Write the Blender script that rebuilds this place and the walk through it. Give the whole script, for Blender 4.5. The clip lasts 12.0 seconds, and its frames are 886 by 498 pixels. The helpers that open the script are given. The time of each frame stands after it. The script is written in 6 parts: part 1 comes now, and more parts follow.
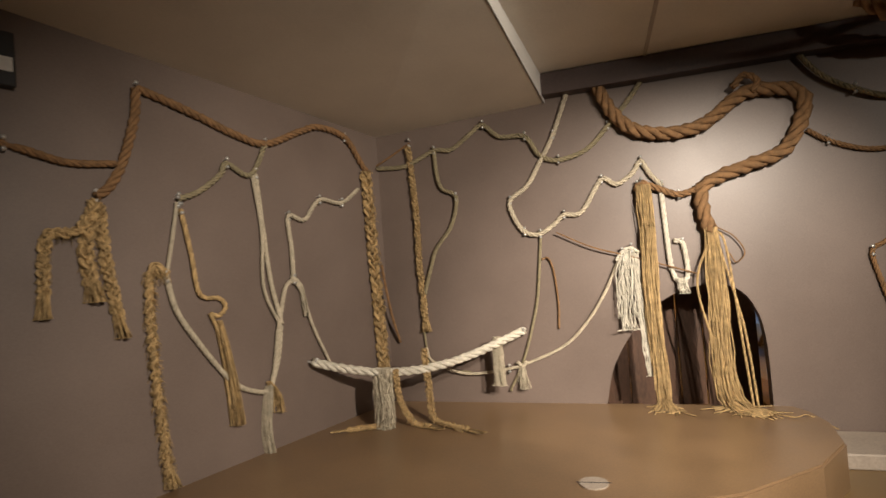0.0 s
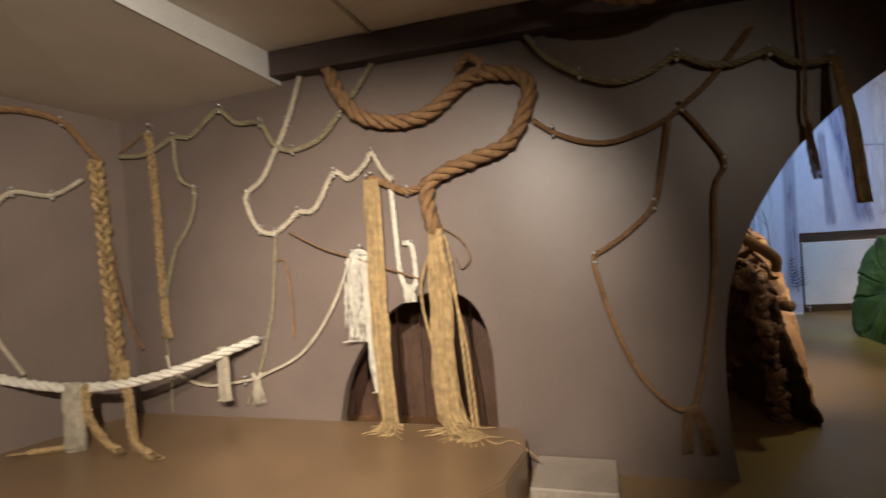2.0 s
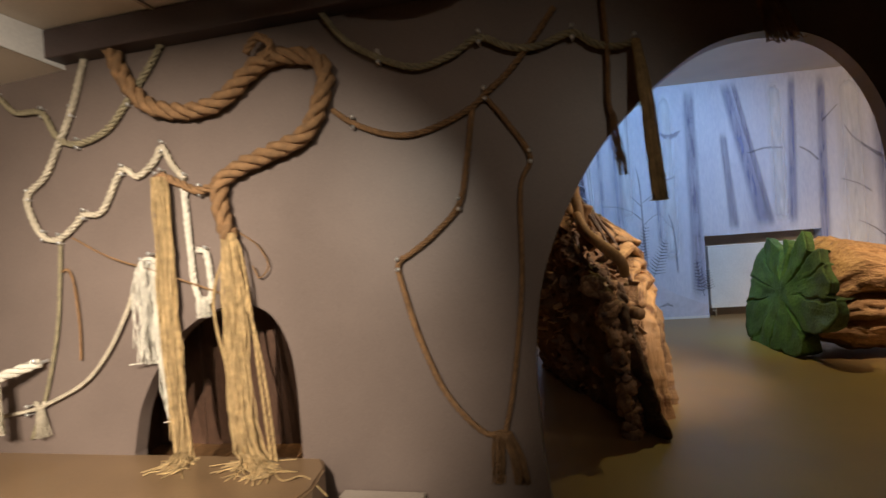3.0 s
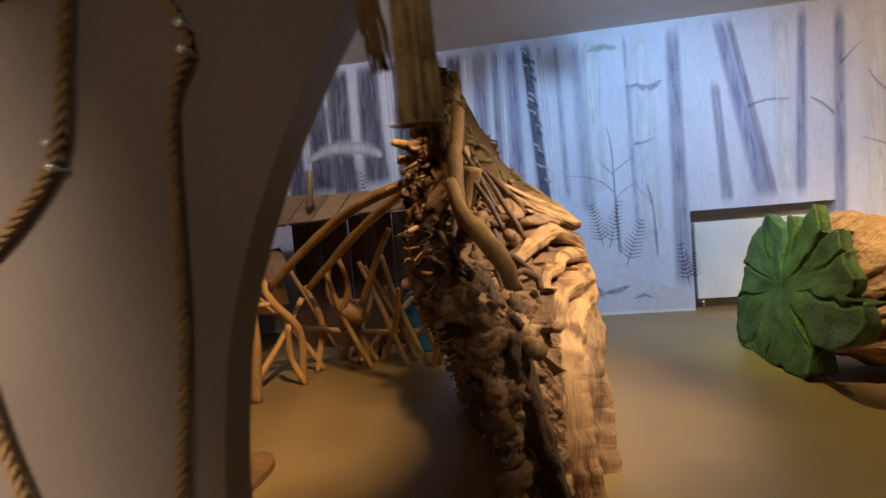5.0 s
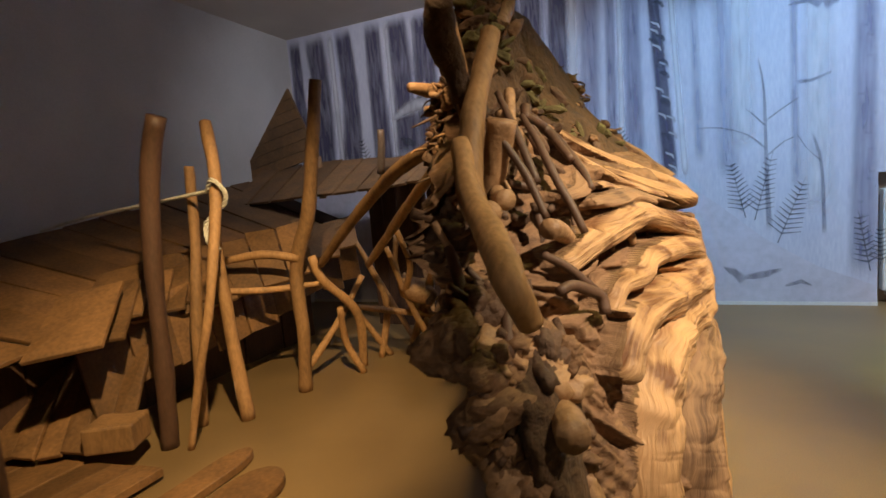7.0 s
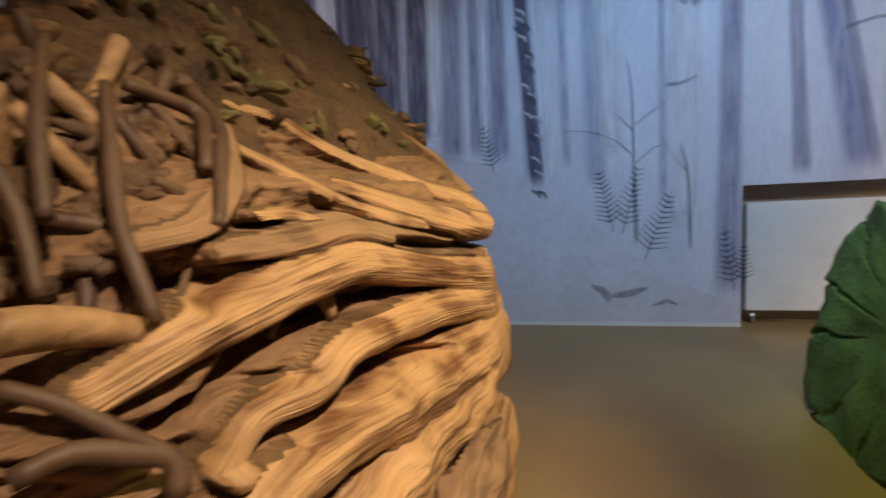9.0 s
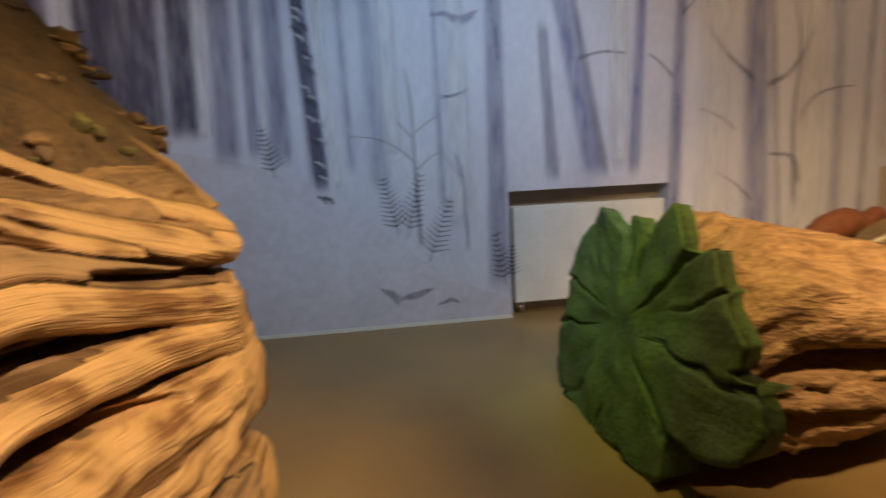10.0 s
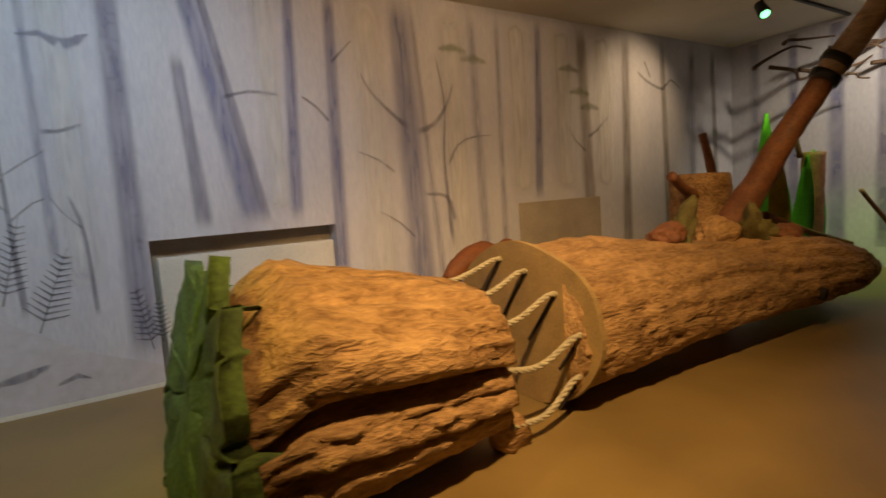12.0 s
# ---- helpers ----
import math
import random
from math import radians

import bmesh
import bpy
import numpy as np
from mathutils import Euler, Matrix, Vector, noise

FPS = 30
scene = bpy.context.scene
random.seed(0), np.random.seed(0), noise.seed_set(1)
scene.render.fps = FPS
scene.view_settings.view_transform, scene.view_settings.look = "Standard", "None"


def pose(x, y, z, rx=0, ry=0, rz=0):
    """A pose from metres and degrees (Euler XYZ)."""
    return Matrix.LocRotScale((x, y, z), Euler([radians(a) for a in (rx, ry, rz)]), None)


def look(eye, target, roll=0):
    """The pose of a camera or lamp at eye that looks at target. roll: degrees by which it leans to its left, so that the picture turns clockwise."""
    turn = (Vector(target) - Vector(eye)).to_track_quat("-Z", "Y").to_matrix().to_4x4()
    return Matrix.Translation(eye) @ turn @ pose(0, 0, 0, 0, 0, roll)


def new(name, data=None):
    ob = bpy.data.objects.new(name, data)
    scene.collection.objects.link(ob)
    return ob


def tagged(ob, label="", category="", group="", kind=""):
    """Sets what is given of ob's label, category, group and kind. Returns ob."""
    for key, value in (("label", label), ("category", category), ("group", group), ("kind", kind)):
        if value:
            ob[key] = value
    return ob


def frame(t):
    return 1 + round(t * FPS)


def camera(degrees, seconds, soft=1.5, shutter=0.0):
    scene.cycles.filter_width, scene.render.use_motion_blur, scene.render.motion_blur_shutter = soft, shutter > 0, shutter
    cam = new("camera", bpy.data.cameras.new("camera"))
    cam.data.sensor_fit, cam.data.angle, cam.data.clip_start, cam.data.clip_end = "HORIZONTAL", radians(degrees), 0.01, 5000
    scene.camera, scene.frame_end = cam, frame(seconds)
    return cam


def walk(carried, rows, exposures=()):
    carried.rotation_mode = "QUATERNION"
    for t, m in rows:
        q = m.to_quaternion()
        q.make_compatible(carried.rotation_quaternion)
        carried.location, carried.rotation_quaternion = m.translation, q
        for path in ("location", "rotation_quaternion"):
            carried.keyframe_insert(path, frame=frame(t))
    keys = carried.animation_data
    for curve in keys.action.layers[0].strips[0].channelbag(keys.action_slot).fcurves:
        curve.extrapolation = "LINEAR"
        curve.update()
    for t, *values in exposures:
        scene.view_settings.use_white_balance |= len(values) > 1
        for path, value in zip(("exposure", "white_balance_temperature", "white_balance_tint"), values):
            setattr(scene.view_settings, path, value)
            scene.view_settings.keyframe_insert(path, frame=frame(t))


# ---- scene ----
cam = camera(81.0, 12.0, 1.5, 0.5)
PATH = [
    (0, (1.69, 5.25, 1.487), (1.218, 7.192, 1.538), -4.2),
    (0.5, (2.132, 5.499, 1.479), (1.589, 7.423, 1.522), -4.2),
    (1, (2.581, 5.709, 1.509), (2.038, 7.634, 1.536), -4.0),
    (1.5, (3.082, 5.837, 1.526), (2.58, 7.773, 1.535), -4.0),
    (2, (3.507, 6.112, 1.495), (3.071, 8.064, 1.477), -3.7),
    (2.5, (3.895, 6.412, 1.434), (3.557, 8.383, 1.434), -3.9),
    (3, (4.383, 6.668, 1.426), (4.085, 8.646, 1.421), -4.2),
    (3.5, (4.6, 7.057, 1.39), (4.306, 9.035, 1.374), -4.5),
    (3.7, (4.64, 7.256, 1.411), (4.351, 9.234, 1.387), -4.7),
    (5.3, (5.234, 8.511, 1.418), (4.903, 10.479, 1.28), -4.8),
    (5.5, (5.266, 8.621, 1.412), (4.921, 10.584, 1.245), -4.8),
    (6, (5.383, 8.839, 1.447), (4.913, 10.773, 1.249), -5.0),
    (6.5, (5.396, 9.046, 1.461), (4.687, 10.903, 1.238), -4.9),
    (6.7, (5.37, 9.133, 1.464), (4.583, 10.959, 1.248), -4.8),
    (8.5, (5.698, 10.09, 1.489), (4.976, 11.937, 1.231), -3.6),
    (9, (5.786, 10.312, 1.489), (5.302, 12.236, 1.234), -3.4),
    (9.5, (5.848, 10.382, 1.516), (5.668, 12.354, 1.228), -2.9),
    (10, (5.93, 10.42, 1.525), (6.186, 12.382, 1.232), -2.9),
    (10.5, (6.059, 10.48, 1.531), (6.743, 12.337, 1.244), -4.2),
    (11, (6.368, 10.496, 1.517), (7.255, 12.27, 1.259), -4.6),
    (11.5, (6.759, 10.435, 1.524), (7.727, 12.174, 1.318), -4.6),
    (12, (7.046, 10.305, 1.506), (8.102, 11.992, 1.305), -4.1),
]
walk(cam, [(t, look(eye, target, roll)) for t, eye, target, roll in PATH],
     [(0, -0.5, 6300, 10), (1.5, -0.6, 6200, 10), (3.5, -0.22, 6500, 10), (5.3, 0.2, 6700, 8), (6.7, 0.15, 6600, 6), (8.5, -0.22, 6500, 6), (9.2, -0.48, 7100, 8), (10.5, -0.5, 9300, 10), (12.0, -0.58, 11500, 11)])

# ---- light ----
world = bpy.data.worlds.new("room_dark")
scene.world = world
world.use_nodes = True
world.node_tree.nodes["Background"].inputs[0].default_value = (0.55, 0.6, 0.75, 1)
world.node_tree.nodes["Background"].inputs[1].default_value = 0.02


def spot(name, at, aim, watts, colour, size=60, blend=0.7, radius=0.06):
    d = bpy.data.lights.new(name, "SPOT")
    d.energy, d.color, d.spot_size, d.spot_blend, d.shadow_soft_size = watts, colour, radians(size), blend, radius
    ob = new(name, d)
    ob.matrix_world = look(at, aim)
    return ob


WARM, AMBER, BLUE, GREEN = (1, 0.85, 0.68), (1, 0.69, 0.36), (0.36, 0.62, 1), (0.3, 1, 0.22)
spot("rope_spot", (3.25, 5.0, 2.8), (2.45, 9.5, 0.9), 2150, WARM, 48, 1.0)
spot("rope_spot_left", (4.3, 4.5, 2.8), (0.15, 9.2, 0.75), 2150, WARM, 58, 1.0)
spot("rope_spot_right", (5.4, 5.2, 2.8), (3.6, 9.4, 1.4), 135, WARM, 50, 1.0)
spot("mural_blue", (6.9, 12.2, 3.68), (6.7, 15.5, 1.9), 640, BLUE, 100, 0.9, 0.15)
spot("mural_white", (10.2, 11.8, 3.68), (10.2, 15.5, 1.8), 360, (1, 0.76, 0.56), 110, 1.0, 0.15)
spot("mural_left", (3.4, 12.6, 3.68), (2.6, 15.5, 2.2), 200, (0.86, 0.86, 1), 120, 1.0, 0.15)
spot("stump_warm", (7.25, 9.75, 3.65), (5.36, 11.7, 0.9), 1080, (1, 0.80, 0.58), 45, 1.0)
spot("log_warm", (7.7, 10.6, 3.65), (9.4, 13.0, 0.6), 1150, (1, 0.74, 0.45), 70, 0.9)
spot("log_green", (5.9, 12.0, 3.6), (7.15, 13.2, 0.6), 150, GREEN, 30, 0.9)
spot("floor_yellow", (6.6, 12.3, 3.6), (6.3, 12.2, 0), 210, (1, 0.86, 0.3), 110, 1.0)
spot("fence_warm", (5.0, 9.95, 3.5), (2.8, 11.8, 0.35), 780, AMBER, 53, 0.9)
spot("far_warm", (14.2, 13.9, 3.6), (13.9, 15.5, 2.6), 130, WARM, 80, 1.0)
spot("far_log_warm", (11.4, 11.5, 3.65), (12.8, 13.5, 0.7), 230, AMBER, 48, 1.0)
spot("far_green", (14.3, 13.76, 3.45), (15.4, 13.4, 0.4), 240, GREEN, 60, 0.8)
spot("far_white", (15.2, 12.0, 3.6), (16.6, 13.5, 2.0), 380, (0.9, 0.95, 1), 90, 1.0)

# ---- materials ----


def mat(name, base, rough=0.6, metal=0.0, vary=0.25, scale=6.0, fine=60.0, bump=0.15, stretch=(1, 1, 1), second=None, spec=0.5, island=False, obj=False, turn=0.0, dist=0.01):
    """Paint or wood: base colour with coarse stains, fine grain and relief."""
    m = bpy.data.materials.new(name)
    m.use_nodes = True
    n, l = m.node_tree.nodes, m.node_tree.links
    b = n["Principled BSDF"]
    b.inputs["Roughness"].default_value, b.inputs["Metallic"].default_value = rough, metal
    b.inputs["Specular IOR Level"].default_value = spec
    tc, mp = n.new("ShaderNodeTexCoord"), n.new("ShaderNodeMapping")
    mp.inputs["Scale"].default_value = stretch
    spin = n.new("ShaderNodeMapping")
    spin.inputs["Rotation"].default_value = (0, 0, radians(turn))
    l.new(tc.outputs["Object"], spin.inputs["Vector"])
    l.new(spin.outputs["Vector"], mp.inputs["Vector"])
    big, small = n.new("ShaderNodeTexNoise"), n.new("ShaderNodeTexNoise")
    for t, s, d in ((big, scale, 4), (small, fine, 3)):
        t.inputs["Scale"].default_value, t.inputs["Detail"].default_value = s, d
        l.new(mp.outputs["Vector"], t.inputs["Vector"])
    second = second or tuple(c * (1 - vary) * 0.8 for c in base)
    bright = tuple(min(0.9, c * (1 + vary)) for c in base)
    ramp = n.new("ShaderNodeValToRGB")
    ramp.color_ramp.elements[0].position, ramp.color_ramp.elements[0].color = 0.3, (*second, 1)
    ramp.color_ramp.elements[1].position, ramp.color_ramp.elements[1].color = 0.7, (*bright, 1)
    mixv = n.new("ShaderNodeMath")
    mixv.operation = "MULTIPLY_ADD"
    mixv.inputs[1].default_value = 0.45
    l.new(small.outputs["Fac"], mixv.inputs[0])
    half = n.new("ShaderNodeMath")
    half.operation = "MULTIPLY"
    half.inputs[1].default_value = 0.55
    l.new(big.outputs["Fac"], half.inputs[0])
    l.new(half.outputs[0], mixv.inputs[2])
    l.new(mixv.outputs[0], ramp.inputs["Fac"])
    col = ramp.outputs["Color"]
    if island or obj:
        src = n.new("ShaderNodeNewGeometry").outputs["Random Per Island"] if island else n.new("ShaderNodeObjectInfo").outputs["Random"]
        hsv = n.new("ShaderNodeHueSaturation")
        rng = n.new("ShaderNodeMapRange")
        rng.inputs["To Min"].default_value, rng.inputs["To Max"].default_value = 0.65, 1.3
        l.new(src, rng.inputs["Value"])
        l.new(rng.outputs[0], hsv.inputs["Value"])
        l.new(col, hsv.inputs["Color"])
        col = hsv.outputs["Color"]
    l.new(col, b.inputs["Base Color"])
    rr = n.new("ShaderNodeMapRange")
    rr.inputs["To Min"].default_value, rr.inputs["To Max"].default_value = max(0.05, rough - 0.1), min(1, rough + 0.1)
    l.new(big.outputs["Fac"], rr.inputs["Value"])
    l.new(rr.outputs[0], b.inputs["Roughness"])
    if bump:
        bp = n.new("ShaderNodeBump")
        bp.inputs["Strength"].default_value, bp.inputs["Distance"].default_value = bump, dist
        l.new(mixv.outputs[0], bp.inputs["Height"])
        l.new(bp.outputs["Normal"], b.inputs["Normal"])
    return m


def paint_mat(name, colour, strength=0.85, edge=0.25, grain=(9, 1.2)):
    """Thin brushed paint: soft sides across u, streaks along v; the wall shows through."""
    m = bpy.data.materials.new(name)
    m.use_nodes = True
    n, l = m.node_tree.nodes, m.node_tree.links
    b, out = n["Principled BSDF"], n["Material Output"]
    b.inputs["Base Color"].default_value, b.inputs["Roughness"].default_value = (*colour, 1), 0.75
    uv, sep = n.new("ShaderNodeUVMap"), n.new("ShaderNodeSeparateXYZ")
    l.new(uv.outputs[0], sep.inputs[0])
    cen = n.new("ShaderNodeMath")
    cen.operation = "SUBTRACT"
    cen.inputs[1].default_value = 0.5
    l.new(sep.outputs["X"], cen.inputs[0])
    ab = n.new("ShaderNodeMath")
    ab.operation = "ABSOLUTE"
    l.new(cen.outputs[0], ab.inputs[0])
    tc, mp = n.new("ShaderNodeTexCoord"), n.new("ShaderNodeMapping")
    mp.inputs["Scale"].default_value = (grain[0], 1, grain[1])
    l.new(tc.outputs["Object"], mp.inputs["Vector"])
    ns = n.new("ShaderNodeTexNoise")
    ns.inputs["Scale"].default_value, ns.inputs["Detail"].default_value = 2.0, 6
    l.new(mp.outputs[0], ns.inputs["Vector"])
    wob = n.new("ShaderNodeMath")
    wob.operation = "MULTIPLY_ADD"
    wob.inputs[1].default_value = 0.3
    l.new(ns.outputs["Fac"], wob.inputs[0])
    l.new(ab.outputs[0], wob.inputs[2])
    fall = n.new("ShaderNodeMapRange")
    fall.interpolation_type = "SMOOTHSTEP"
    fall.inputs["From Min"].default_value, fall.inputs["From Max"].default_value = 0.62 - edge, 0.64
    fall.inputs["To Min"].default_value, fall.inputs["To Max"].default_value = 1, 0
    l.new(wob.outputs[0], fall.inputs["Value"])
    ends = n.new("ShaderNodeMapRange")
    ends.interpolation_type = "SMOOTHSTEP"
    ends.inputs["From Max"].default_value = 0.2
    l.new(sep.outputs["Y"], ends.inputs["Value"])
    streak = n.new("ShaderNodeMapRange")
    streak.inputs["From Min"].default_value, streak.inputs["From Max"].default_value = 0.3, 0.7
    streak.inputs["To Min"].default_value, streak.inputs["To Max"].default_value = 0.45 * strength, strength
    l.new(ns.outputs["Fac"], streak.inputs["Value"])
    m1, m2 = n.new("ShaderNodeMath"), n.new("ShaderNodeMath")
    m1.operation = m2.operation = "MULTIPLY"
    l.new(fall.outputs[0], m1.inputs[0])
    l.new(streak.outputs[0], m1.inputs[1])
    l.new(m1.outputs[0], m2.inputs[0])
    l.new(ends.outputs[0], m2.inputs[1])
    tr, mx = n.new("ShaderNodeBsdfTransparent"), n.new("ShaderNodeMixShader")
    l.new(m2.outputs[0], mx.inputs[0])
    l.new(tr.outputs[0], mx.inputs[1])
    l.new(b.outputs[0], mx.inputs[2])
    l.new(mx.outputs[0], out.inputs["Surface"])
    return m


def grain_mat(name, base, second, rough=0.55, bump=0.7, dist=0.012):
    """Bare wood whose grain runs along u and varies across v; knots and stains in object space."""
    m = bpy.data.materials.new(name)
    m.use_nodes = True
    n, l = m.node_tree.nodes, m.node_tree.links
    b = n["Principled BSDF"]
    uv, tc = n.new("ShaderNodeUVMap"), n.new("ShaderNodeTexCoord")
    heights = []
    for source, stretch, detail in ((uv.outputs[0], (2.2, 34, 1), 5), (uv.outputs[0], (7, 150, 1), 3), (tc.outputs["Object"], (5, 5, 5), 6)):
        mp, t = n.new("ShaderNodeMapping"), n.new("ShaderNodeTexNoise")
        mp.inputs["Scale"].default_value = stretch
        t.inputs["Scale"].default_value, t.inputs["Detail"].default_value, t.inputs["Distortion"].default_value = 1.0, detail, 0.6
        l.new(source, mp.inputs["Vector"])
        l.new(mp.outputs[0], t.inputs["Vector"])
        heights.append(t.outputs["Fac"])

    def blend(a, wa, c, wc):
        p, q = n.new("ShaderNodeMath"), n.new("ShaderNodeMath")
        p.operation, q.operation = "MULTIPLY", "MULTIPLY_ADD"
        p.inputs[1].default_value, q.inputs[1].default_value = wa, wc
        l.new(a, p.inputs[0])
        l.new(c, q.inputs[0])
        l.new(p.outputs[0], q.inputs[2])
        return q.outputs[0]

    grain = blend(heights[0], 0.65, heights[1], 0.35)
    tone = blend(grain, 0.5, heights[2], 0.5)
    ramp = n.new("ShaderNodeValToRGB")
    e = ramp.color_ramp.elements
    e[0].position, e[0].color = 0.40, (*second, 1)
    e[1].position, e[1].color = 0.59, (*(min(0.9, c * 1.3) for c in base), 1)
    mid = e.new(0.48)
    mid.color = (*base, 1)
    l.new(tone, ramp.inputs["Fac"])
    l.new(ramp.outputs["Color"], b.inputs["Base Color"])
    rr = n.new("ShaderNodeMapRange")
    rr.inputs["To Min"].default_value, rr.inputs["To Max"].default_value = rough - 0.12, rough + 0.15
    l.new(grain, rr.inputs["Value"])
    l.new(rr.outputs[0], b.inputs["Roughness"])
    bp = n.new("ShaderNodeBump")
    bp.inputs["Strength"].default_value, bp.inputs["Distance"].default_value = bump, dist
    l.new(grain, bp.inputs["Height"])
    l.new(bp.outputs["Normal"], b.inputs["Normal"])
    return m


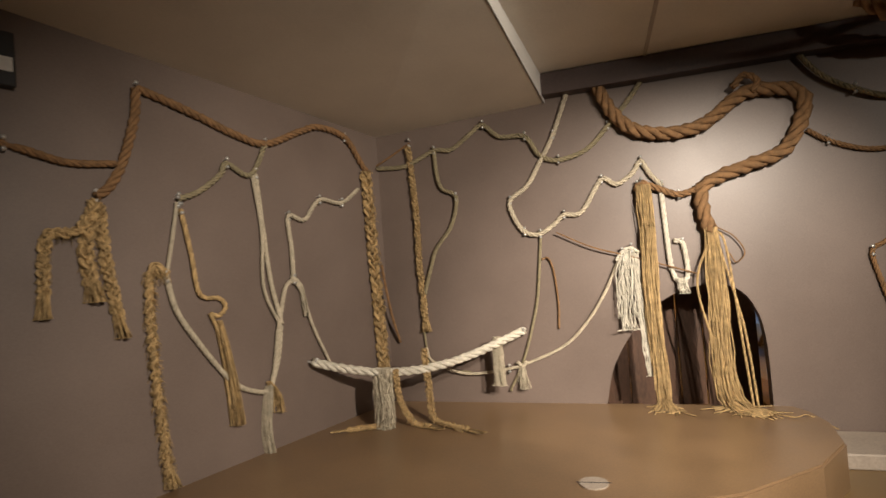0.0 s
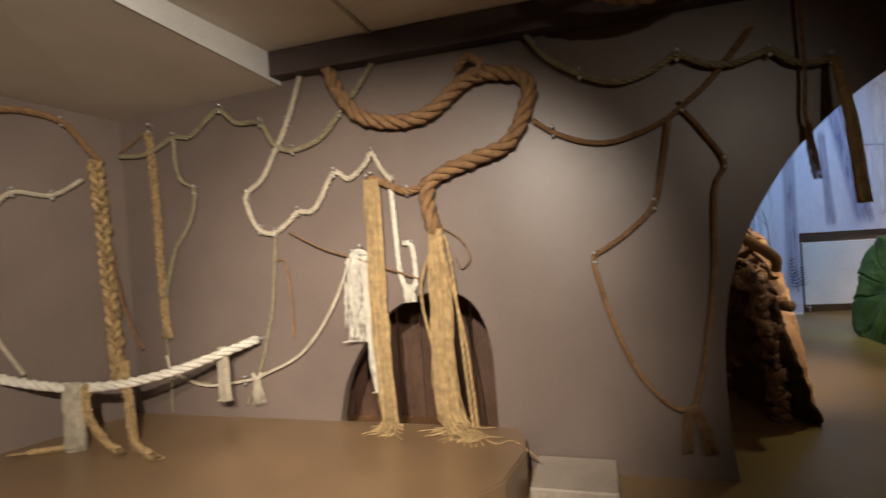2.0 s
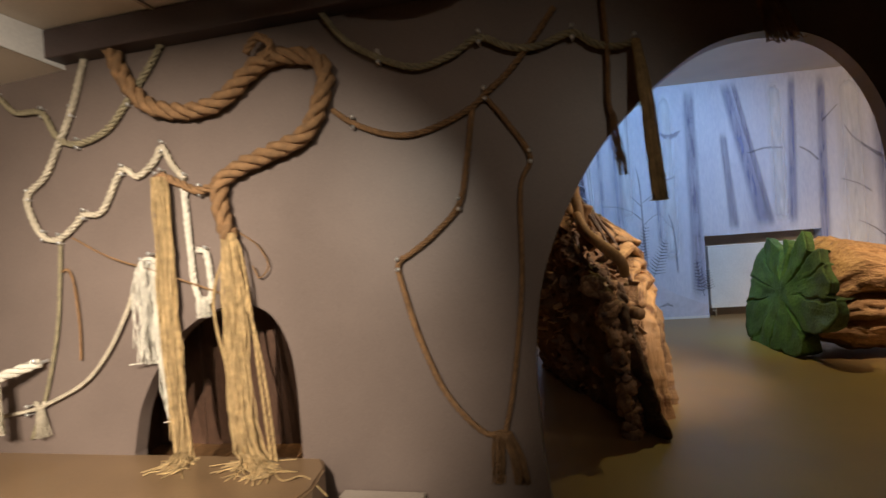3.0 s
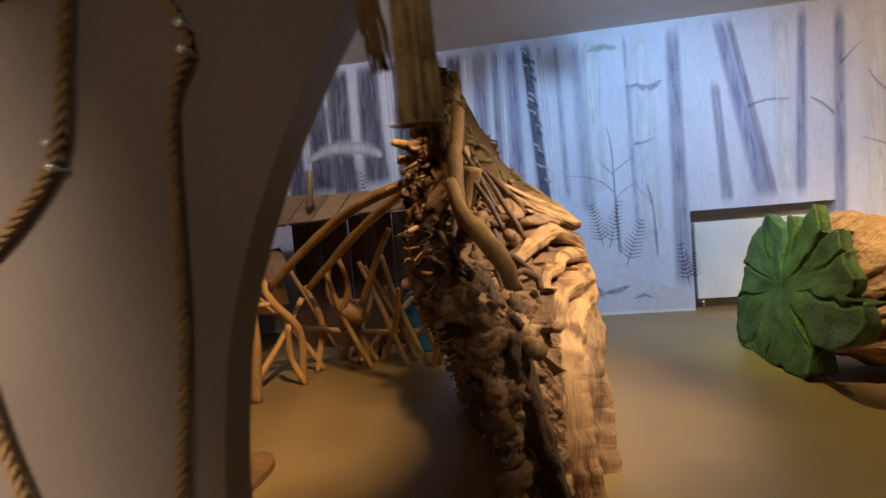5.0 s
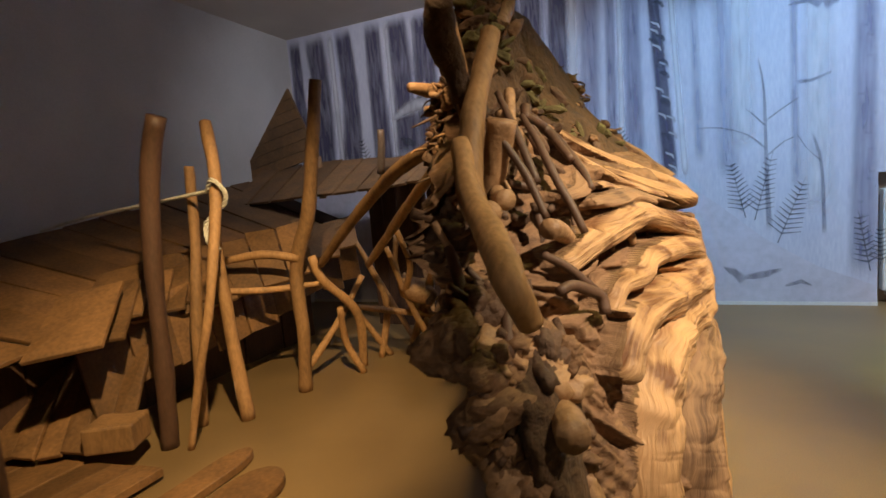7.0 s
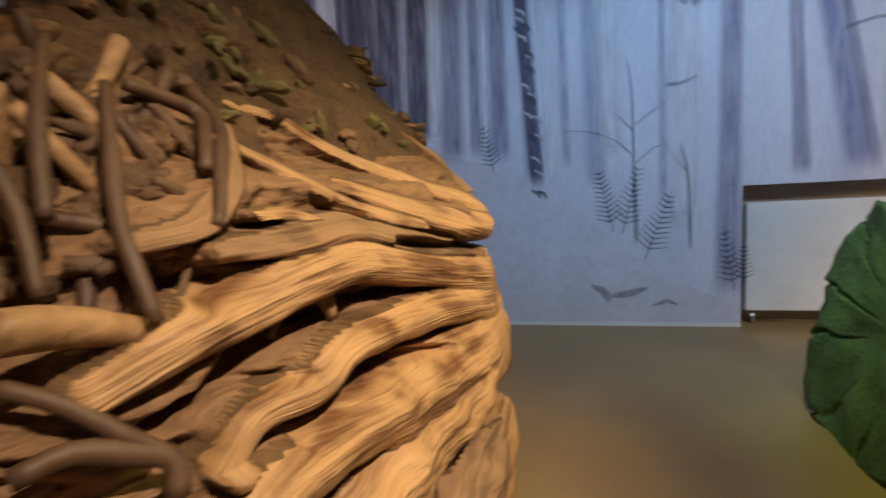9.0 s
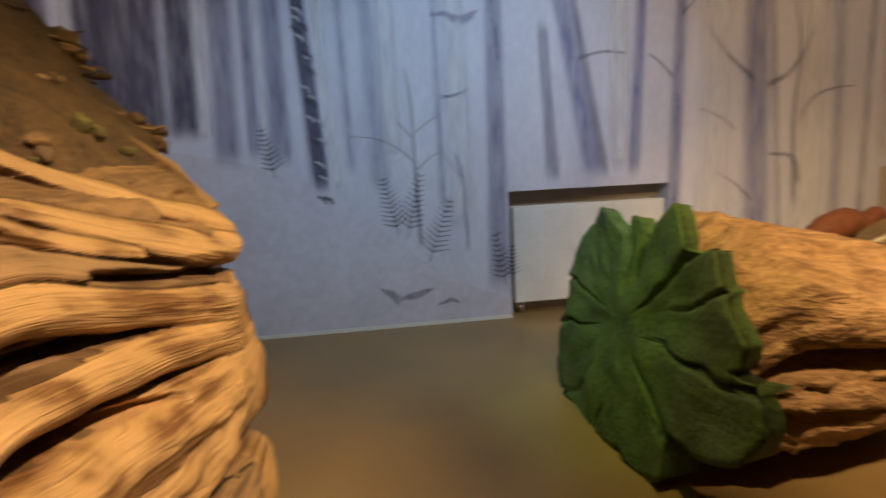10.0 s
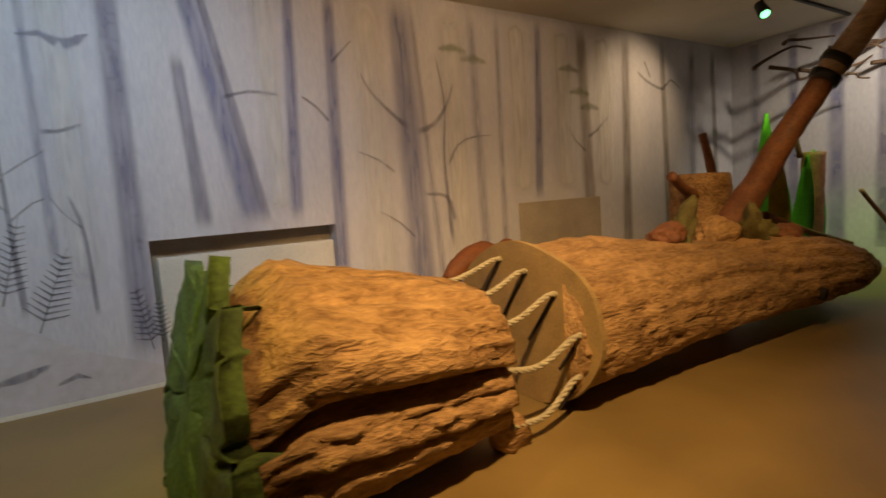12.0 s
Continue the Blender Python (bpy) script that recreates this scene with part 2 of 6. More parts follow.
M = {
    "brown_wall": mat("brown_wall_paint", (0.175, 0.135, 0.115), 0.40, vary=0.08, scale=1.5, fine=120, bump=0.05),
    "beam": mat("dark_beam_paint", (0.06, 0.04, 0.036), 0.5, vary=0.15, scale=3, bump=0.06),
    "platform": mat("platform_lacquer", (0.24, 0.155, 0.085), 0.34, vary=0.12, scale=2.5, fine=90, bump=0.04),
    "bench": mat("bench_paint", (0.42, 0.36, 0.30), 0.55, vary=0.12, scale=4, bump=0.05),
    "ceiling": mat("ceiling_paint", (0.76, 0.71, 0.63), 0.85, vary=0.05, scale=1.2, fine=150, bump=0.05),
    "white": mat("white_wall_paint", (0.62, 0.60, 0.58), 0.8, vary=0.06, scale=1.2, fine=120, bump=0.05),
    "floor": mat("floor_linoleum", (0.26, 0.17, 0.075), 0.42, vary=0.22, scale=1.3, fine=180, bump=0.05),
    "mural": mat("mural_ground_paint", (0.60, 0.60, 0.66), 0.78, vary=0.10, scale=1.1, fine=25, bump=0.04, stretch=(2.2, 1, 0.5), second=(0.46, 0.47, 0.58)),
    "hill": mat("mural_hill_paint", (0.58, 0.56, 0.64), 0.8, vary=0.06, scale=1.0, fine=15, bump=0.03),
    "radiator": mat("radiator_enamel", (0.72, 0.71, 0.68), 0.4, vary=0.04, scale=2, bump=0.02),
    # brownish grey of panel, lid and joints; in the niche it stands for shadow
    "niche": mat("niche_shade_grey", (0.42, 0.36, 0.30), 0.8, vary=0.1, scale=3),
    "metal": mat("hook_metal", (0.75, 0.75, 0.73), 0.35, 0.7, vary=0.1, bump=0.02),
    "black": mat("black_metal", (0.02, 0.02, 0.022), 0.45, vary=0.2, bump=0.03),
    "rope_brown": mat("brown_coir_rope", (0.24, 0.135, 0.06), 0.9, vary=0.35, scale=25, fine=300, bump=0.6),
    "rope_olive": mat("olive_hemp_rope", (0.27, 0.23, 0.14), 0.9, vary=0.3, scale=25, fine=300, bump=0.6),
    "rope_pale": mat("pale_sisal_rope", (0.50, 0.44, 0.33), 0.9, vary=0.25, scale=25, fine=300, bump=0.6),
    "rope_straw": mat("straw_hemp_rope", (0.46, 0.32, 0.15), 0.9, vary=0.35, scale=25, fine=300, bump=0.6, island=True),
    "rope_white": mat("white_cotton_rope", (0.66, 0.62, 0.52), 0.9, vary=0.2, scale=25, fine=300, bump=0.5),
    "stick": mat("peeled_stick_wood", (0.36, 0.20, 0.085), 0.62, vary=0.35, scale=7, fine=60, bump=0.4, stretch=(1, 1, 0.35), obj=True),
    # dark wood of sticks and roots; on lodge boards it stands for shade
    "stickdark": mat("dark_stick_and_void_shade", (0.095, 0.048, 0.028), 0.6, vary=0.35, scale=7, fine=60, bump=0.4, stretch=(1, 1, 0.35)),
    "plank": mat("weathered_plank_wood", (0.20, 0.105, 0.042), 0.6, vary=0.4, scale=5, fine=45, bump=0.4, stretch=(1, 1, 1), obj=True),
    "root": mat("bare_root_wood", (0.40, 0.235, 0.12), 0.6, vary=0.3, scale=6, fine=40, bump=0.8, second=(0.17, 0.085, 0.038), dist=0.015),
    "bareroot": grain_mat("bare_root_grain", (0.40, 0.225, 0.105), (0.15, 0.06, 0.022), 0.58, 1.0, 0.03),
    "barkroot": grain_mat("barky_root_grain", (0.24, 0.135, 0.07), (0.10, 0.05, 0.025), 0.75, 1.0, 0.02),
    "rootground": mat("brown_root_bark", (0.23, 0.125, 0.062), 0.8, vary=0.35, scale=5, fine=34, bump=1.0, stretch=(0.5, 1.5, 1.5), second=(0.09, 0.044, 0.022), turn=-72, dist=0.025),
    "rootdark": mat("dark_root_wood", (0.12, 0.066, 0.04), 0.75, vary=0.4, scale=7, fine=45, bump=1.0, second=(0.07, 0.036, 0.018), dist=0.02, obj=True),
    "soil": mat("soily_root_bark", (0.14, 0.076, 0.038), 0.95, vary=0.45, scale=8, fine=50, bump=1.0, second=(0.04, 0.021, 0.011), island=True, dist=0.03),
    "moss": mat("mossy_bark", (0.13, 0.12, 0.045), 0.95, vary=0.4, scale=7, fine=50, bump=1.0, second=(0.09, 0.055, 0.026), dist=0.02),
    "bark": mat("pale_log_wood", (0.38, 0.225, 0.115), 0.72, vary=0.45, scale=6.5, fine=30, bump=1.0, stretch=(0.5, 1.5, 1.5), second=(0.13, 0.055, 0.022), dist=0.045),
    # wood of the sawn end with the green lamplight mixed into its colour
    "green": mat("green_lit_wood", (0.075, 0.125, 0.04), 0.72, vary=0.4, scale=5, fine=40, bump=0.8, second=(0.028, 0.045, 0.018), dist=0.02),
    "ply": mat("plywood_disc", (0.36, 0.24, 0.12), 0.6, vary=0.2, scale=6, fine=50, bump=0.15),
    # near-black that stands for the shade inside slots and the knot hole
    "crack": mat("recess_shade", (0.02, 0.012, 0.008), 0.9, vary=0.3),
    "fox": mat("fox_red_paint", (0.22, 0.07, 0.03), 0.7, vary=0.3, scale=10, bump=0.2),
    "birch": mat("birch_bark", (0.50, 0.36, 0.24), 0.7, vary=0.35, scale=9, fine=40, bump=0.4, stretch=(1, 1, 3)),
    "redwood": mat("red_branch_bark", (0.20, 0.075, 0.042), 0.65, vary=0.4, scale=9, fine=40, bump=0.5),
    "leaf": mat("green_felt", (0.05, 0.22, 0.06), 0.8, vary=0.3, scale=6),
    "yellowleaf": mat("yellow_felt", (0.35, 0.28, 0.04), 0.8, vary=0.3, scale=6),
    "blue": mat("blue_plastic", (0.03, 0.16, 0.30), 0.4, vary=0.1),
    "p_dark": paint_mat("paint_dark_violet", (0.085, 0.075, 0.13), 0.95, 0.2),
    "p_violet": paint_mat("paint_violet_grey", (0.22, 0.21, 0.33), 0.65, 0.3),
    "p_blue": paint_mat("paint_blue_grey", (0.20, 0.22, 0.42), 0.66, 0.35),
    "p_pale": paint_mat("paint_pale_blue", (0.40, 0.41, 0.54), 0.6, 0.4),
    "p_twig": paint_mat("paint_twig_grey", (0.17, 0.17, 0.25), 0.6, 0.25),
    "p_ink": paint_mat("paint_fern_ink", (0.08, 0.09, 0.13), 0.8, 0.2),
    "p_brown": paint_mat("paint_brown_grey", (0.23, 0.19, 0.17), 0.6, 0.3),
    "p_leaf": paint_mat("paint_leaf_green", (0.25, 0.30, 0.20), 0.6, 0.4),
    "p_white": paint_mat("paint_mist_white", (0.74, 0.74, 0.78), 0.8, 0.45),
}

# ---- mesh helpers ----


def part(name, bm, material, parent=None, label="", smooth=True):
    me = bpy.data.meshes.new(name)
    bm.to_mesh(me)
    bm.free()
    me.materials.append(material)
    if smooth:
        me.polygons.foreach_set("use_smooth", [True] * len(me.polygons))
    ob = new(name, me)
    if parent is not None:
        ob.parent = parent
    if label:
        ob["label"] = label
    return ob


def thing(name, at, label, category, group="", kind=""):
    ob = new(name)
    ob.location = at
    ob.empty_display_size = 0.1
    return tagged(ob, label, category, group, kind)


def box(bm, lo, hi, m=None):
    vs = [bm.verts.new((x, y, z)) for x in (lo[0], hi[0]) for y in (lo[1], hi[1]) for z in (lo[2], hi[2])]
    if m is not None:
        for v in vs:
            v.co = m @ v.co
    for f in ((0, 1, 3, 2), (4, 6, 7, 5), (0, 4, 5, 1), (2, 3, 7, 6), (0, 2, 6, 4), (1, 5, 7, 3)):
        bm.faces.new([vs[i] for i in f])
    return bm


def bevelled(bm, w=0.006, seg=2):
    bmesh.ops.recalc_face_normals(bm, faces=bm.faces)
    bmesh.ops.bevel(bm, geom=list(bm.edges), offset=w, segments=seg, affect="EDGES", profile=0.5)
    return bm


def smooth_path(pts, step):
    """Catmull-Rom through the points, sampled about every step metres."""
    p = [Vector(q) for q in pts]
    p = [p[0] * 2 - p[1]] + p + [p[-1] * 2 - p[-2]]
    out = []
    for i in range(1, len(p) - 2):
        a, b, c, d = p[i - 1 : i + 3]
        n = max(1, int((c - b).length / step + 0.5))
        for k in range(n):
            t = k / n
            out.append(0.5 * (2 * b + (c - a) * t + (2 * a - 5 * b + 4 * c - d) * t * t + (3 * b - a - 3 * c + d) * t**3))
    out.append(p[-2].copy())
    return out


def frames(path):
    t0 = (path[1] - path[0]).normalized()
    nrm = t0.orthogonal().normalized()
    out = []
    for i, q in enumerate(path):
        t = (path[min(i + 1, len(path) - 1)] - path[max(i - 1, 0)]).normalized()
        nrm = (nrm - t * nrm.dot(t)).normalized()
        out.append((q, nrm.copy(), t.cross(nrm)))
    return out


def tube(bm, pts, radii, sides=8, step=0.06, rough=0.0, freq=6.0, flat=1.0, seed=0.0):
    """A tapered tube along the points; radii are spread over its length; rough: knobbly."""
    path = smooth_path(pts, step)
    if len(path) < 2:
        return bm
    fr, rings = frames(path), []
    for i, (q, a, b) in enumerate(fr):
        s = i / (len(fr) - 1) * (len(radii) - 1)
        k = min(int(s), len(radii) - 2)
        r = radii[k] + (radii[k + 1] - radii[k]) * (s - k)
        ring = []
        for j in range(sides):
            w = 2 * math.pi * j / sides
            d = a * math.cos(w) + b * math.sin(w) * flat
            rr = r
            if rough:
                rr *= 1 + rough * noise.noise((q + d * r) * freq + Vector((seed, seed * 2, 0))) + 0.4 * rough * noise.noise((q + d * r) * freq * 3.1)
            ring.append(bm.verts.new(q + d * rr))
        rings.append(ring)
    for r0, r1 in zip(rings, rings[1:]):
        for j in range(sides):
            bm.faces.new((r0[j], r0[(j + 1) % sides], r1[(j + 1) % sides], r1[j]))
    bm.faces.new(list(reversed(rings[0])))
    bm.faces.new(rings[-1])
    return bm


def twist(bm, pts, r, strands=3, pitch=7.0):
    """A laid rope: strands wound round the path."""
    path = smooth_path(pts, r * 1.1)
    fr = frames(path)
    for k in range(strands):
        centre, run = [], 0.0
        for i, (q, a, b) in enumerate(fr):
            run += (q - fr[i - 1][0]).length if i else 0
            w = 2 * math.pi * (k / strands + run / (pitch * r))
            centre.append(q + (a * math.cos(w) + b * math.sin(w)) * r * 0.6)
        rings = []
        for q, a, b in frames(centre):
            rings.append([bm.verts.new(q + (a * math.cos(2 * math.pi * j / 5) + b * math.sin(2 * math.pi * j / 5)) * r * 0.52) for j in range(5)])
        for r0, r1 in zip(rings, rings[1:]):
            for j in range(5):
                bm.faces.new((r0[j], r0[(j + 1) % 5], r1[(j + 1) % 5], r1[j]))
        bm.faces.new(list(reversed(rings[0])))
        bm.faces.new(rings[-1])
    return bm


def strands(bm, pts, w0, w1, n, r=0.003, seed=1, curl=0.02, splay=0.0):
    """Loose hanging fibres from a gathered top to a frayed foot; each wanders on its own."""
    rnd = random.Random(seed)
    path = smooth_path(pts, 0.09 if (Vector(pts[0]) - Vector(pts[-1])).length > 0.5 else 0.04)
    for _ in range(n):
        a, rad = rnd.uniform(0, 2 * math.pi), math.sqrt(rnd.random())
        off = Vector((math.cos(a), math.sin(a) * 0.6, 0)) * rad
        last = max(2, int(len(path) * min(1, 1.12 - rnd.random() ** 2.5 * (0.4 if splay else 0.2))))
        line, drift = [], Vector()
        for i, p in enumerate(path[:last]):
            t = i / (len(path) - 1)
            line.append(p + off * (w0 + (w1 - w0) * t) + drift)
            drift = drift * 0.82 + Vector((rnd.uniform(-1, 1), rnd.uniform(-1, 1) * 0.5, 0)) * curl * 0.55
        if splay and last == len(path):
            line.append(line[-1] + Vector((rnd.uniform(-1, 1), rnd.uniform(-1, 0.1), -0.02)) * splay * rnd.uniform(0.2, 1))
        tube(bm, line, (r, r), 3, 0.06)
    return bm


def planar(name, pts, material, parent, y, label=""):
    """A flat painted stroke on the mural: pts are (x, z, width) along it."""
    bm = bmesh.new()
    uv = bm.loops.layers.uv.new("uv")
    path = smooth_path([(x, 0, z) for x, z, w in pts], 0.12)
    prev = None
    for i, q in enumerate(path):
        s = i / max(1, len(path) - 1) * (len(pts) - 1)
        k = min(int(s), len(pts) - 2)
        w = pts[k][2] + (pts[k + 1][2] - pts[k][2]) * (s - k)
        t = (path[min(i + 1, len(path) - 1)] - path[max(0, i - 1)]).normalized()
        side = Vector((t.z, 0, -t.x)) * w / 2
        row = (bm.verts.new((q.x - side.x, y, q.z - side.z)), bm.verts.new((q.x + side.x, y, q.z + side.z)), i / max(1, len(path) - 1))
        if prev:
            f = bm.faces.new((prev[0], prev[1], row[1], row[0]))
            v0, v1 = min(prev[2], 1 - prev[2]) * 2, min(row[2], 1 - row[2]) * 2
            for lp, c in zip(f.loops, ((0, v0), (1, v0), (1, v1), (0, v1))):
                lp[uv].uv = c
        prev = row
    return part(name, bm, material, parent, label, smooth=False)


# ---- the setting ----
CORNER = Vector((0.046, 9.723, 0))
ALONG, OUT = Vector((0.99744, -0.0715, 0)), Vector((-0.0715, -0.99744, 0))
LEFT, INTO = Vector((-0.36, -0.933, 0)), Vector((0.933, -0.36, 0))
UP = Vector((0, 0, 1))
WALL_T, TOP2 = 0.10, 3.76


def on_back(u, z, off=0.02):
    return CORNER + ALONG * u + UP * z + OUT * off


def on_left(v, z, off=0.02):
    return CORNER + LEFT * v + UP * z + INTO * off


def ceil_low(p):
    """Height of the sloping lower ceiling over the rope corner."""
    d = Vector(p) - CORNER
    return 2.67 + 0.08 * max(0, d.dot(LEFT)) + 0.045 * max(0, d.dot(ALONG))


def opening_outline(kind, n=48):
    if kind == "arch":  # low crawl hole above the platform, leaning outline
        left = [(1.85, 0.27), (1.92, 0.55), (2.06, 0.80), (2.24, 1.01), (2.46, 1.14), (2.67, 1.175), (2.84, 1.13), (2.95, 0.98), (3.0, 0.74), (3.01, 0.27)]
    else:
        left = [(4.42, 0.0), (4.385, 0.35), (4.38, 0.69), (4.395, 0.94), (4.44, 1.2), (4.53, 1.45), (4.65, 1.68), (4.81, 1.91), (5.05, 2.14), (5.28, 2.29), (5.5, 2.335), (5.7, 2.31), (5.87, 2.2), (6.0, 1.98), (6.06, 1.7), (6.09, 1.2), (6.1, 0.6), (6.1, 0.0)]
    path = smooth_path([(u, 0, z) for u, z in left], 0.05)
    return [(q.x, q.z) for q in path]


def back_wall():
    top, length = 3.9, 17.6
    arch, door = opening_outline("arch"), opening_outline("door")
    outer = [(-0.02, 0.0), (arch[0][0], 0.0)] + arch + [(arch[-1][0], 0.0), (door[0][0], 0.0)] + door[1:-1] + [(door[-1][0], 0.0), (length, 0.0), (length, top), (-0.02, top)]
    bm = bmesh.new()
    front = [bm.verts.new(on_back(u, z, 0)) for u, z in outer]
    f = bm.faces.new(front)
    ext = bmesh.ops.extrude_face_region(bm, geom=[f])
    bmesh.ops.translate(bm, verts=[g for g in ext["geom"] if isinstance(g, bmesh.types.BMVert)], vec=-OUT * WALL_T)
    bmesh.ops.triangulate(bm, faces=[g for g in bm.faces if len(g.verts) > 4])
    bmesh.ops.recalc_face_normals(bm, faces=bm.faces)
    ob = part("wall_rope_room", bm, M["brown_wall"], smooth=False)
    return tagged(ob, "brown painted wall pierced by a crawl arch and a round doorway", "wall", kind="structure")


wall_back = back_wall()


def slab(name, pts, z0, z1, material, label, category):
    bm = bmesh.new()
    f = bm.faces.new([bm.verts.new((x, y, z0)) for x, y in pts])
    ext = bmesh.ops.extrude_face_region(bm, geom=[f])
    bmesh.ops.translate(bm, verts=[g for g in ext["geom"] if isinstance(g, bmesh.types.BMVert)], vec=(0, 0, z1 - z0))
    bmesh.ops.recalc_face_normals(bm, faces=bm.faces)
    return tagged(part(name, bm, material, smooth=False), label, category, kind="structure")


def wall_between(name, a, b, z0, z1, t, material, label):
    """A wall from a to b, its thickness t laid to the left of that way."""
    a, b = Vector((*a, 0)), Vector((*b, 0))
    side = Vector((-(b - a).y, (b - a).x, 0)).normalized() * t
    return slab(name, [(p.x, p.y) for p in (a, b, b + side, a + side)], z0, z1, material, label, "wall")


floor = slab("floor", [(-3.5, 2.5), (18.5, 2.5), (18.5, 16.5), (-3.5, 16.5)], -0.15, 0, M["floor"], "worn yellowish brown linoleum floor", "floor")
lend = CORNER + LEFT * 7.2
wall_between("wall_rope_left", (CORNER.x, CORNER.y), (lend.x, lend.y), 0, 3.9, -0.15, M["brown_wall"], "plain brown painted wall hung with ropes")
wall_between("wall_rope_south", (lend.x - 0.3, lend.y), (9.2, lend.y), 0, 3.9, -0.15, M["brown_wall"], "plain brown painted wall")
wall_between("wall_rope_east", (9.0, lend.y), (9.0, 9.0), 0, 3.9, -0.15, M["brown_wall"], "plain brown painted wall")
wall_between("wall_west", (0.57, 9.81), (0.57, 15.5), 0, 3.9, 0.15, M["white"], "plain white painted wall")
wall_between("wall_east", (16.6, 8.4), (16.6, 15.5), 0, 3.9, -0.15, M["mural"], "pale painted forest wall")


def rope_ceilings():
    bm = bmesh.new()
    low = [CORNER + INTO * -0.02, CORNER + ALONG * 1.53, Vector((1.30, 7.4, 0)), Vector((0.8, 3.2, 0)), Vector((-2.6, 3.2, 0))]
    vs = [bm.verts.new((p.x, p.y, ceil_low(p))) for p in low]
    vt = [bm.verts.new((p.x, p.y, 3.2)) for p in low]
    bm.faces.new(vs)
    bm.faces.new(list(reversed(vt)))
    for i in range(len(vs)):
        k = (i + 1) % len(vs)
        bm.faces.new((vs[i], vt[i], vt[k], vs[k]))
    bmesh.ops.triangulate(bm, faces=list(bm.faces))
    bmesh.ops.recalc_face_normals(bm, faces=bm.faces)
    tagged(part("ceiling_soffit", bm, M["ceiling"], smooth=False), "off-white lower ceiling panel over the corner", "ceiling", kind="structure")
    slab("ceiling_rope_room", [(0.7, 2.6), (9.2, 2.6), (9.2, 9.08), (1.45, 9.62)], 2.95, 3.1, M["ceiling"], "off-white ceiling panels with joints", "ceiling")
    bm = bmesh.new()
    a, b = CORNER + ALONG * 1.535, Vector((1.305, 7.4, 0))
    for p, q in ((a, b), (b, Vector((0.805, 3.2, 0)))):
        t = Vector((0.006, 0, 0))
        v = [bm.verts.new((r.x, r.y, z)) for r, z in ((p + t, ceil_low(p) - 0.002), (q + t, ceil_low(q) - 0.002), (q + t, 2.949), (p + t, 2.949))]
        bm.faces.new(v)
    tagged(part("trim_ceiling_step", bm, M["radiator"], smooth=False), "white edge strip of the lower ceiling", "trim", kind="structure")
    bm = bmesh.new()
    for x0, x1 in (((2.16, 6.0), (2.36, 9.5)), ((3.9, 6.0), (4.05, 9.4))):
        d = Vector((x1[0] - x0[0], x1[1] - x0[1], 0))
        box(bm, (-0.012, 0, 2.935), (0.012, d.length, 2.949), Matrix.Translation((*x0, 0)) @ Matrix.Rotation(-math.atan2(d.x, d.y), 4, "Z"))
    tagged(part("trim_ceiling_joint", bm, M["niche"], smooth=False), "grey joint strips across the ceiling", "trim", kind="structure")


rope_ceilings()
bm = bmesh.new()
box(bm, (1.52, 0.0, 2.77), (9.0, 0.13, 2.945), Matrix(((ALONG.x, OUT.x, 0, CORNER.x), (ALONG.y, OUT.y, 0, CORNER.y), (0, 0, 1, 0), (0, 0, 0, 1))))
tagged(part("trim_beam", bevelled(bm, 0.006), M["beam"], smooth=False), "dark brown beam along the ceiling edge", "beam", kind="structure")
slab("ceiling_forest_room", [(0.3, 8.2), (17.4, 8.2), (17.4, 15.8), (0.3, 15.8)], TOP2, TOP2 + 0.15, M["ceiling"], "matt off-white ceiling", "ceiling")


def north_wall():
    """The mural wall: blocks round the radiator niche, so that the niche is a real recess."""
    bm = bmesh.new()
    for x0, x1, z0, z1 in ((0.4, 7.28, 0.0, 3.9), (7.28, 9.0, 1.3, 3.9), (9.0, 17.2, 0.0, 3.9)):
        box(bm, (x0, 15.5, z0), (x1, 15.8, z1))
    ob = tagged(part("wall_north", bm, M["mural"], smooth=False), "wall painted with a misty blue forest", "wall", kind="structure")
    # niche back coloured brownish for the shadow inside the recess
    bm = bmesh.new()
    box(bm, (7.2, 15.72, 0), (9.1, 15.8, 1.35))
    part("niche_back", bm, M["niche"], ob, smooth=False)
    bm = bmesh.new()
    box(bm, (0.58, 15.488, 0.0), (7.28, 15.499, 0.035))
    part("baseboard", bm, M["radiator"], ob, smooth=False)
    bm = bmesh.new()
    box(bm, (9.0, 15.488, 0.0), (17.0, 15.499, 0.035))
    part("baseboard", bm, M["radiator"], ob, smooth=False)
    return ob


wall_n = north_wall()
bm = bmesh.new()
arr = [(-0.1, -0.02), (3.12, -0.02), (3.2, 0.12), (3.24, 0.35), (3.18, 0.75), (2.95, 1.1), (2.5, 1.5), (1.7, 1.9), (0.6, 2.2), (-1.0, 2.4)]
plat = [(CORNER + ALONG * u + OUT * o) for u, o in arr]
f = bm.faces.new([bm.verts.new((p.x, p.y, 0.0)) for p in plat])
ext = bmesh.ops.extrude_face_region(bm, geom=[f])
bmesh.ops.translate(bm, verts=[g for g in ext["geom"] if isinstance(g, bmesh.types.BMVert)], vec=(0, 0, 0.265))
bmesh.ops.recalc_face_normals(bm, faces=bm.faces)
bmesh.ops.bevel(bm, geom=[e for e in bm.edges if all(v.co.z > 0.2 for v in e.verts)], offset=0.012, segments=2, affect="EDGES")
tagged(part("platform", bm, M["platform"], smooth=False), "low rounded platform lacquered brown before the arch", "platform", kind="structure")

# ---- the rope corner ----
RB, RO, RP, RS, RW = M["rope_brown"], M["rope_olive"], M["rope_pale"], M["rope_straw"], M["rope_white"]


